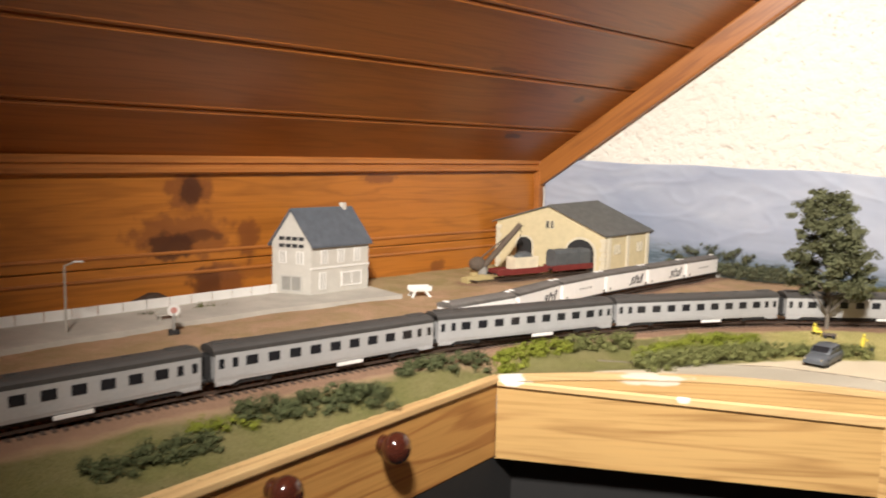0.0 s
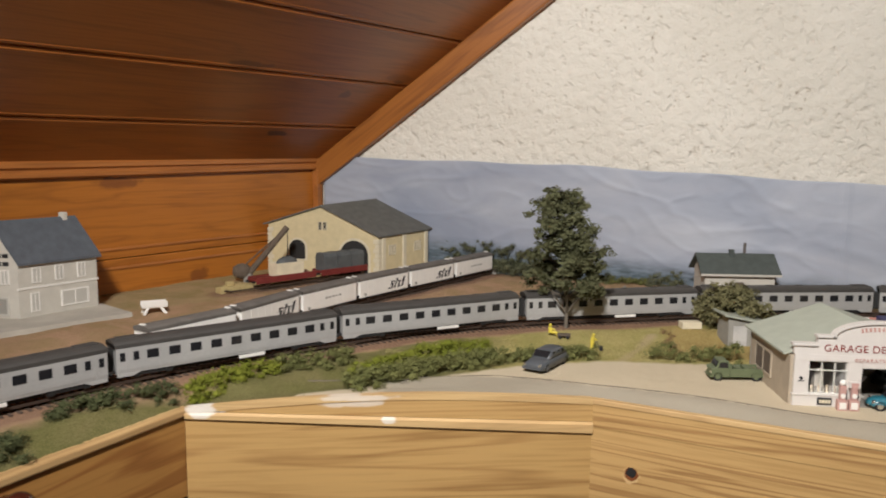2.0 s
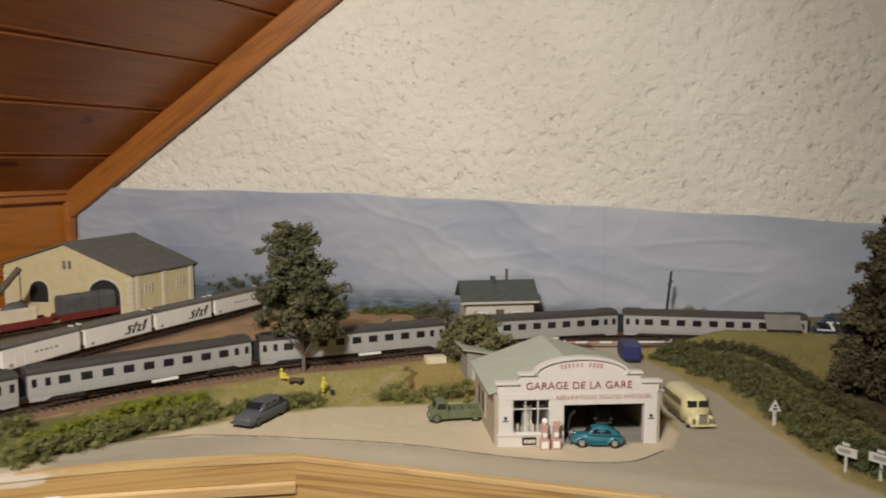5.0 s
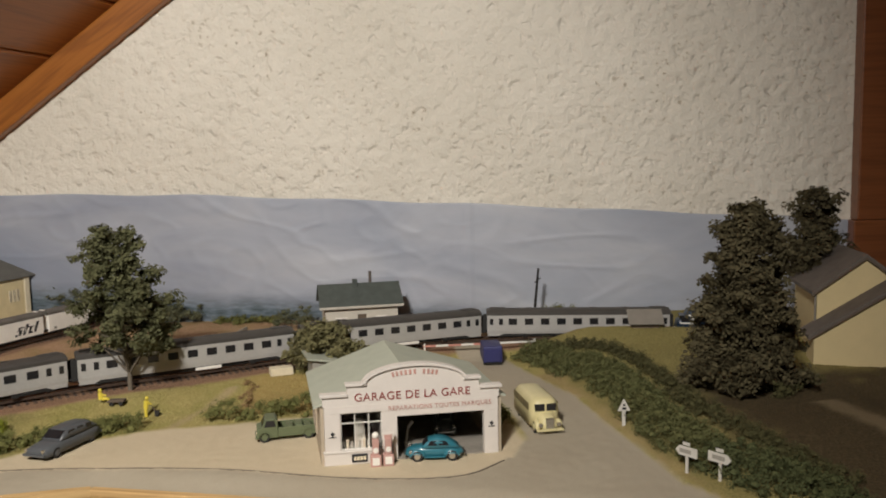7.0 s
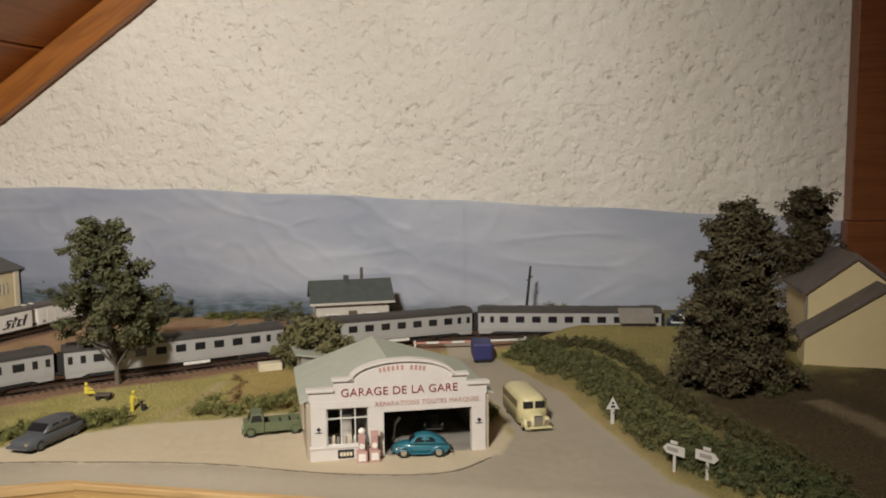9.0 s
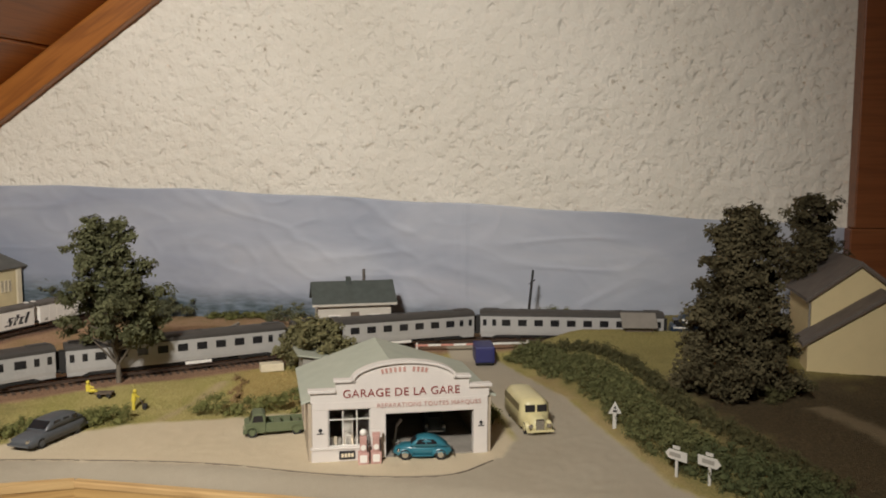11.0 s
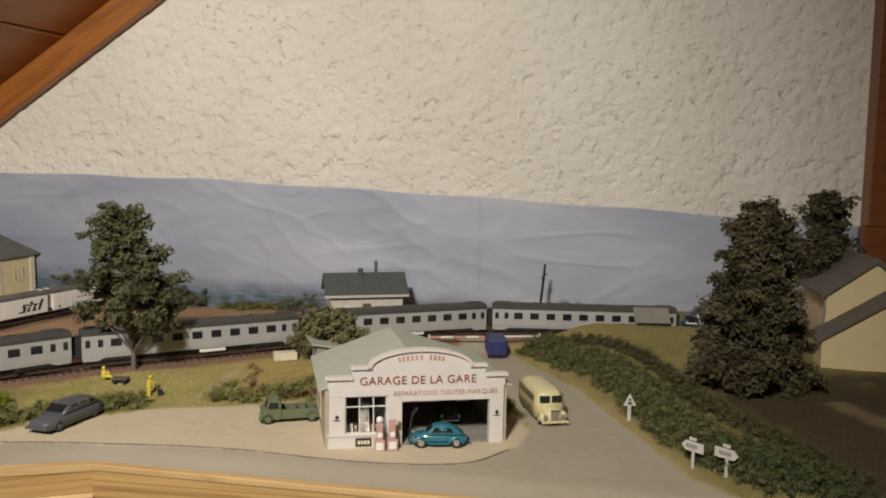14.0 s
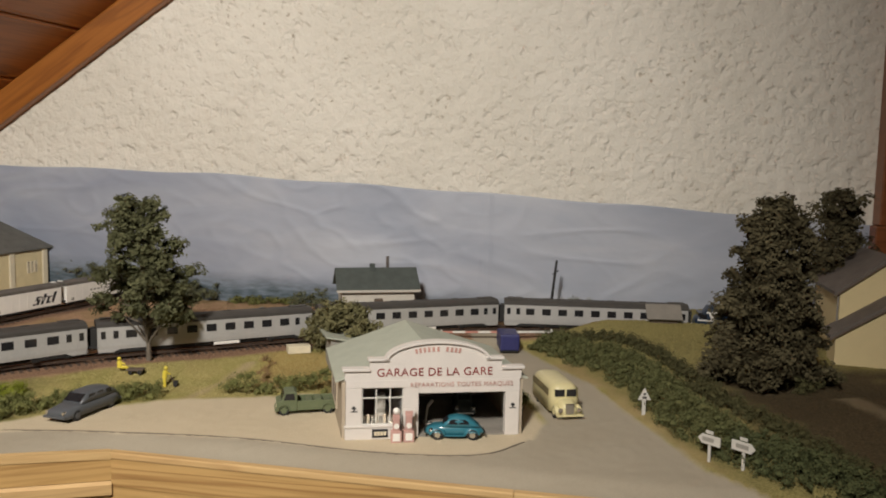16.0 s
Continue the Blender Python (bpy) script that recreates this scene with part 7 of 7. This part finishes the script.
def edge_knob():
    a, b = Vector(FRONT[3]), Vector(FRONT[4])
    t = (b - a).normalized()
    p = a + t * 0.040
    turn = math.degrees(math.atan2(t.y, t.x))
    k = thing("cable_hole", p.x, p.y, -0.070, turn, "ragged dark hole with splintered pale rim in the front board", "hole")
    rng = np.random.default_rng(5)
    # the bore is a flat black face in place of the unlit hole
    for name, r, y0, y1, dz, mt in (("splintered_rim", 0.0078, -0.0026, -0.0020, -0.0022, PINE_EDGE), ("stained_edge", 0.0066, -0.0029, -0.0024, 0.0, KNOT_R), ("bore", 0.0048, -0.0031, -0.0026, 0.0012, BLACK)):
        o = [(r * (0.8 + 0.35 * rng.random()) * math.cos(2 * math.pi * i / 18), dz + r * (0.8 + 0.35 * rng.random()) * math.sin(2 * math.pi * i / 18)) for i in range(18)]
        part(name, prism(o, y0, y1), mt, k)


pumps()
arrow_sign(0.264, -0.084, ground_z(0.264, -0.084), -60, -1)
arrow_sign(0.277, -0.108, ground_z(0.277, -0.108), -60, 1)
warning_sign(0.2625, 0.028, ground_z(0.2625, 0.028), -8)
barrier()
field_fence()
figure(-0.2115, 0.194, ground_z(-0.2115, 0.194), -10, True)
barrow(-0.2015, 0.192, ground_z(-0.2015, 0.192))
figure(-0.166, 0.168, ground_z(-0.166, 0.168), 200, False)
mower(-0.156, 0.169)
straw_stack()
buffer_stop()
crane()
white_cart()
utility_pole()
crate()
platform()
edge_knob()
bt = part("blue_tarpaulin", box(-0.013, 0.013, -0.006, 0.006, 0.0, 0.004, 0.0015), BLUE_T)
bt.matrix_world = pose(-0.262, 0.360, 0.0095, 0, 0, 10)
tagged(bt, "small bright blue tarpaulin lying in the yard", "tarpaulin")


# ---- plants ----
def tree(x, y, z, h, trunk_h, levels, leaves, label, seed, trunk_r=0.0045, size=0.0010, per=330, clump=0.0125, boughs=60, lean=0.0, rise=0.35, core=0.5, limb=0.34, forks=0):
    """Boughs spiral round the stem, each with flattened sprays of leaves; levels: (share of height, crown radius)."""
    t = thing("tree", x, y, z, 0, label, "tree")
    rng = np.random.default_rng(seed)
    qs, rs = [a for a, _ in levels], [b for _, b in levels]
    bm = bmesh.new()
    add_rod(bm, (0, 0, -0.003), (0, 0, trunk_h), trunk_r * 1.25, trunk_r * 0.85, 10)
    add_rod(bm, (0, 0, trunk_h), (lean * 0.8, 0, h * 0.92), trunk_r * 0.85, trunk_r * 0.2, 8)
    clumps = []
    for i in range(boughs):
        q = qs[0] + (qs[-1] - qs[0]) * ((i + rng.random()) / boughs) ** 0.9
        r = float(np.interp(q, qs, rs)) * (0.62 + 0.5 * rng.random())
        an = 2.39996 * i + rng.normal(scale=0.35)
        tip = Vector((lean * q * q + r * math.cos(an), r * math.sin(an), h * q))
        foot = Vector((lean * q * 0.5, 0, max(trunk_h * 0.8, h * q - r * rise - 0.004)))
        add_rod(bm, foot, tip, max(0.0005, trunk_r * limb * (1.15 - q)), 0.0003, 6, False)
        for f in (0.45, 0.72, 0.95):
            if f < 0.5 and rng.random() > core:
                continue
            p = foot.lerp(tip, f)
            cr = clump * (0.42 + 0.5 * rng.random()) * (1.15 - 0.45 * q)
            clumps.append((p.x + rng.normal(scale=0.003), p.y + rng.normal(scale=0.003), p.z + rng.normal(scale=0.002), min(cr, r * 0.7 + 0.003)))
    for k in range(forks):
        an = 2 * math.pi * k / forks + 0.5
        add_rod(bm, (0, 0, trunk_h * 0.62), (rs[0] * 0.62 * math.cos(an), rs[0] * 0.62 * math.sin(an), h * qs[0] * 1.02), trunk_r * 0.62, trunk_r * 0.3, 7, False)
    part("trunk", bm, BARK, t)
    foliage("crown", clumps, leaves, t, size, per, seed + 1, 0.9, 0.62)
    return t


def turf(name, count, area, cols, label, seed):
    """Short fibres scattered over the turf between the track and the sand."""
    rng = np.random.default_rng(seed)
    x = area[0] + (area[1] - area[0]) * rng.random(count)
    y = area[2] + (area[3] - area[2]) * rng.random(count)
    g = track_gap(x, y)
    front = y - np.interp(x, [q[0] for q in FRONT], [q[1] for q in FRONT])
    side = FRONT[0][0] + (y - FRONT[0][1]) * (FRONT[2][0] - FRONT[0][0]) / (FRONT[2][1] - FRONT[0][1]) - x
    far = np.interp(x, *SAND_FAR)
    open_turf = (g > 0.040) & np.where(x < FRONT[2][0], (side > 0.004) & (g > 0.046), front > 0.006) & ((x < -0.44) | (x > 0.16) | (y > far + 0.004))
    open_turf &= (x < 0.16) | ((x > np.interp(y, *ROAD_RIGHT) + 0.02) & ((x < 0.335) | (y > 0.12)))
    x, y = x[open_turf], y[open_turf]
    z = height(x, y)
    n = len(x)
    tall = 0.0010 + 0.0016 * rng.random(n) ** 2
    a = rng.random(n) * 6.283
    w = 0.0003 + 0.0003 * rng.random(n)
    lx, ly = rng.normal(scale=0.45, size=n) * tall, rng.normal(scale=0.45, size=n) * tall
    co = np.stack([np.stack([x - w * np.cos(a), y - w * np.sin(a), z - 0.0004], 1), np.stack([x + w * np.cos(a), y + w * np.sin(a), z - 0.0004], 1), np.stack([x + lx, y + ly, z + tall], 1)], 1).reshape(-1, 3)
    ob = raw(name, co.tolist(), np.arange(3 * n).reshape(-1, 3).tolist(), leaf("turf_fibres", cols, 60.0))
    tagged(ob, label, "grass", kind="stuff")


def hedge(name, pts, width, tall, leaves, label, seed, step=0.0065, size=0.00080, per=360, clump=0.0064):
    rng = np.random.default_rng(seed)
    line = resample(smooth_line(pts, 8), step)
    clumps = []
    for i, p in enumerate(line):
        t = (line[min(i + 1, len(line) - 1)] - line[max(i - 1, 0)]).normalized()
        rows = max(1, int(width / (clump * 1.2)))
        for k in range(rows):
            o = (k - (rows - 1) / 2) * clump * 1.2 + rng.normal(scale=0.003)
            q = Vector((p.x - t.y * o, p.y + t.x * o))
            r = clump * (0.6 + 0.8 * rng.random())
            top = tall * (0.5 + 0.6 * rng.random()) * (1.12 - 0.5 * abs(2 * o / max(width, 0.001)) ** 2)
            clumps.append((q.x, q.y, ground_z(q.x, q.y) + max(r * 0.45, top - r * 0.8), r))
    ob = foliage(name, clumps, leaves, None, size, per, seed)
    tagged(ob, label, "hedge", kind="stuff")


tree(-0.193, 0.233, ground_z(-0.193, 0.233), 0.170, 0.030, [(0.27, 0.036), (0.33, 0.045), (0.42, 0.046), (0.53, 0.045), (0.60, 0.040), (0.67, 0.040), (0.74, 0.034), (0.80, 0.035), (0.88, 0.026), (0.93, 0.028), (0.99, 0.012)],
     CROWN, "tall leafy green model tree on the meadow", 3, trunk_r=0.0021, clump=0.0165, lean=-0.014, boughs=70, core=0.35, size=0.0018, per=140, limb=0.55, forks=6)
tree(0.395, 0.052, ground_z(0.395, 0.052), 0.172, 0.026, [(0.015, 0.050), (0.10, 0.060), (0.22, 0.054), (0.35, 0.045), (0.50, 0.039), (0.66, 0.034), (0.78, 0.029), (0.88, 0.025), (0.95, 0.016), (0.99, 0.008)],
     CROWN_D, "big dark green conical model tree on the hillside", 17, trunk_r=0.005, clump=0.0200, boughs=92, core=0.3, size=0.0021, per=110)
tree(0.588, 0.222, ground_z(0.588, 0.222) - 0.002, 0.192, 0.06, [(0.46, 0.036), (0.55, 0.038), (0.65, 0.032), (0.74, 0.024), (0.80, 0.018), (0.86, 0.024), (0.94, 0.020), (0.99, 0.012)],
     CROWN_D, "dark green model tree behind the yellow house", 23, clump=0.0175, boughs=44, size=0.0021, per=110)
tree(0.010, 0.262, ground_z(0.010, 0.262), 0.060, 0.012, [(0.24, 0.036), (0.48, 0.040), (0.66, 0.038), (0.82, 0.030), (0.95, 0.014)],
     BUSH, "low spreading olive green bush tree beside the shed", 31, trunk_r=0.0022, clump=0.0150, boughs=34, core=0.35, size=0.0018, per=120)

hedge("roadside_hedge", [(-0.404, -0.014), (-0.356, 0.038), (-0.304, 0.080), (-0.262, 0.106)], 0.038, 0.018, HEDGE_L, "green clumpy hedge along the sand forecourt", 41)
hedge("roadside_hedge", [(-0.258, 0.108), (-0.205, 0.130), (-0.165, 0.136)], 0.026, 0.0145, HEDGE_L, "low green hedge between meadow and sand forecourt", 63)
hedge("bright_bush", [(-0.405, 0.022), (-0.378, 0.056), (-0.345, 0.098), (-0.312, 0.124), (-0.282, 0.134)], 0.024, 0.014, HEDGE_Y, "bright yellow-green bushes beside the track", 42)
hedge("short_hedge", [(-0.104, 0.136), (-0.070, 0.140), (-0.030, 0.136), (-0.008, 0.150)], 0.022, 0.018, HEDGE_L, "short green hedge beside the garage", 43)
hedge("front_bushes", [(-0.735, -0.417), (-0.721, -0.402), (-0.706, -0.369), (-0.686, -0.338)], 0.019, 0.011, HEDGE_D, "dark green bushes on the grass before the track", 44)
hedge("front_bushes", [(-0.692, -0.301), (-0.669, -0.278), (-0.643, -0.237), (-0.610, -0.201)], 0.024, 0.015, HEDGE_D, "tall dark green bushes on the grass before the track", 45)
hedge("front_bushes", [(-0.615, -0.155), (-0.585, -0.106), (-0.555, -0.062)], 0.018, 0.012, HEDGE_D, "dark green bushes on the grass before the track", 49)
hedge("bright_bush", [(-0.709, -0.341), (-0.693, -0.323), (-0.678, -0.304)], 0.014, 0.010, HEDGE_Y, "bright yellow-green bush on the grass", 46)
hedge("bright_bush", [(-0.545, -0.052), (-0.512, -0.018), (-0.485, 0.008)], 0.024, 0.012, HEDGE_Y, "bright yellow-green bush on the grass", 47)
hedge("front_bushes", [(-0.480, 0.012), (-0.450, 0.034), (-0.420, 0.052)], 0.026, 0.015, HEDGE_L, "green bushes on the grass before the track", 48)
hedge("hill_hedge", [(0.252, 0.300), (0.272, 0.245), (0.286, 0.180), (0.290, 0.110), (0.286, 0.040), (0.282, -0.030), (0.290, -0.075)], 0.044, 0.017, HEDGE_M, "thick green hedge bank along the road", 51)
# same bank continued; darker leaves carry the shade at this end
hedge("hill_hedge", [(0.290, -0.080), (0.298, -0.110), (0.318, -0.160), (0.36, -0.23)], 0.042, 0.016, HEDGE_D, "hedge bank at the road bend with darker leaves for its shade", 62)
# second row and slope bushes: darker leaf colour stands in for shade
hedge("hill_hedge", [(0.262, 0.290), (0.290, 0.268), (0.318, 0.225), (0.331, 0.140), (0.326, 0.071), (0.320, 0.020), (0.321, -0.030), (0.330, -0.086), (0.345, -0.152)], 0.020, 0.011, HEDGE_S, "hedge row across the hillside with its shade put into the leaf colour", 52)
hedge("shade_bushes", [(0.47, -0.115), (0.485, -0.135)], 0.03, 0.010, HEDGE_S, "low bushes on the slope with its shade put into the leaf colour", 53)
hedge("shade_bushes", [(0.400, 0.022), (0.440, 0.040), (0.465, 0.060)], 0.03, 0.014, HEDGE_S, "low bushes before the yellow house with shade put into the leaf colour", 54)
hedge("garage_bush", [(0.158, 0.060), (0.160, 0.095)], 0.016, 0.020, HEDGE_L, "small green bush beside the garage wall", 55)
hedge("far_woods", [(-0.395, 0.672), (-0.30, 0.640), (-0.24, 0.622)], 0.026, 0.050, HEDGE_W, "low grey-green woods along the foot of the backdrop", 56)
hedge("far_woods", [(-0.395, 0.668), (-0.30, 0.638), (-0.20, 0.610)], 0.026, 0.031, HEDGE_W, "low grey-green woods along the foot of the backdrop", 65, clump=0.0095)
hedge("far_woods", [(-0.14, 0.592), (-0.10, 0.582), (-0.05, 0.568)], 0.018, 0.012, HEDGE_L, "low light green bushes along the foot of the backdrop", 66, clump=0.0065)
hedge("far_woods", [(-0.25, 0.625), (-0.21, 0.614), (-0.165, 0.600)], 0.022, 0.027, HEDGE_W, "low green woods along the foot of the backdrop", 57, clump=0.0056)
hedge("far_woods", [(-0.05, 0.53), (0.0, 0.52)], 0.024, 0.028, HEDGE_W, "low dull green bushes beside the crossing house", 58)
hedge("far_bush", [(0.316, 0.436), (0.336, 0.434), (0.368, 0.430)], 0.022, 0.019, HEDGE_L, "green bush near the utility pole", 59)
hedge("platform_weeds", [(-0.955, 0.015), (-0.925, 0.055)], 0.010, 0.007, HEDGE_L, "low green weeds on the platform", 60, clump=0.0055)
hedge("platform_weeds", [(-0.985, -0.045), (-0.965, -0.012)], 0.008, 0.006, HEDGE_D, "low dark green weeds on the platform", 64, clump=0.005)
hedge("dry_hedge", [(-0.073, 0.240), (-0.072, 0.205), (-0.070, 0.168)], 0.004, 0.007, DRY, "thin row of brown dry scrub across the meadow", 61, clump=0.0032, step=0.004)
turf("grass", 9000, (-0.42, 0.02, 0.09, 0.26), [(0.28, 0.235, 0.082), (0.41, 0.35, 0.135), (0.50, 0.425, 0.185)], "short dry yellow-green grass on the meadow", 71)
turf("grass", 9000, (-0.80, -0.44, -0.44, 0.02), [(0.11, 0.102, 0.037), (0.175, 0.157, 0.060), (0.24, 0.21, 0.09)], "short green grass along the front edge", 72)
turf("grass", 9000, (0.27, 0.47, 0.02, 0.30), [(0.19, 0.165, 0.058), (0.28, 0.24, 0.090), (0.35, 0.30, 0.122)], "short yellow-green grass on the hill", 73)
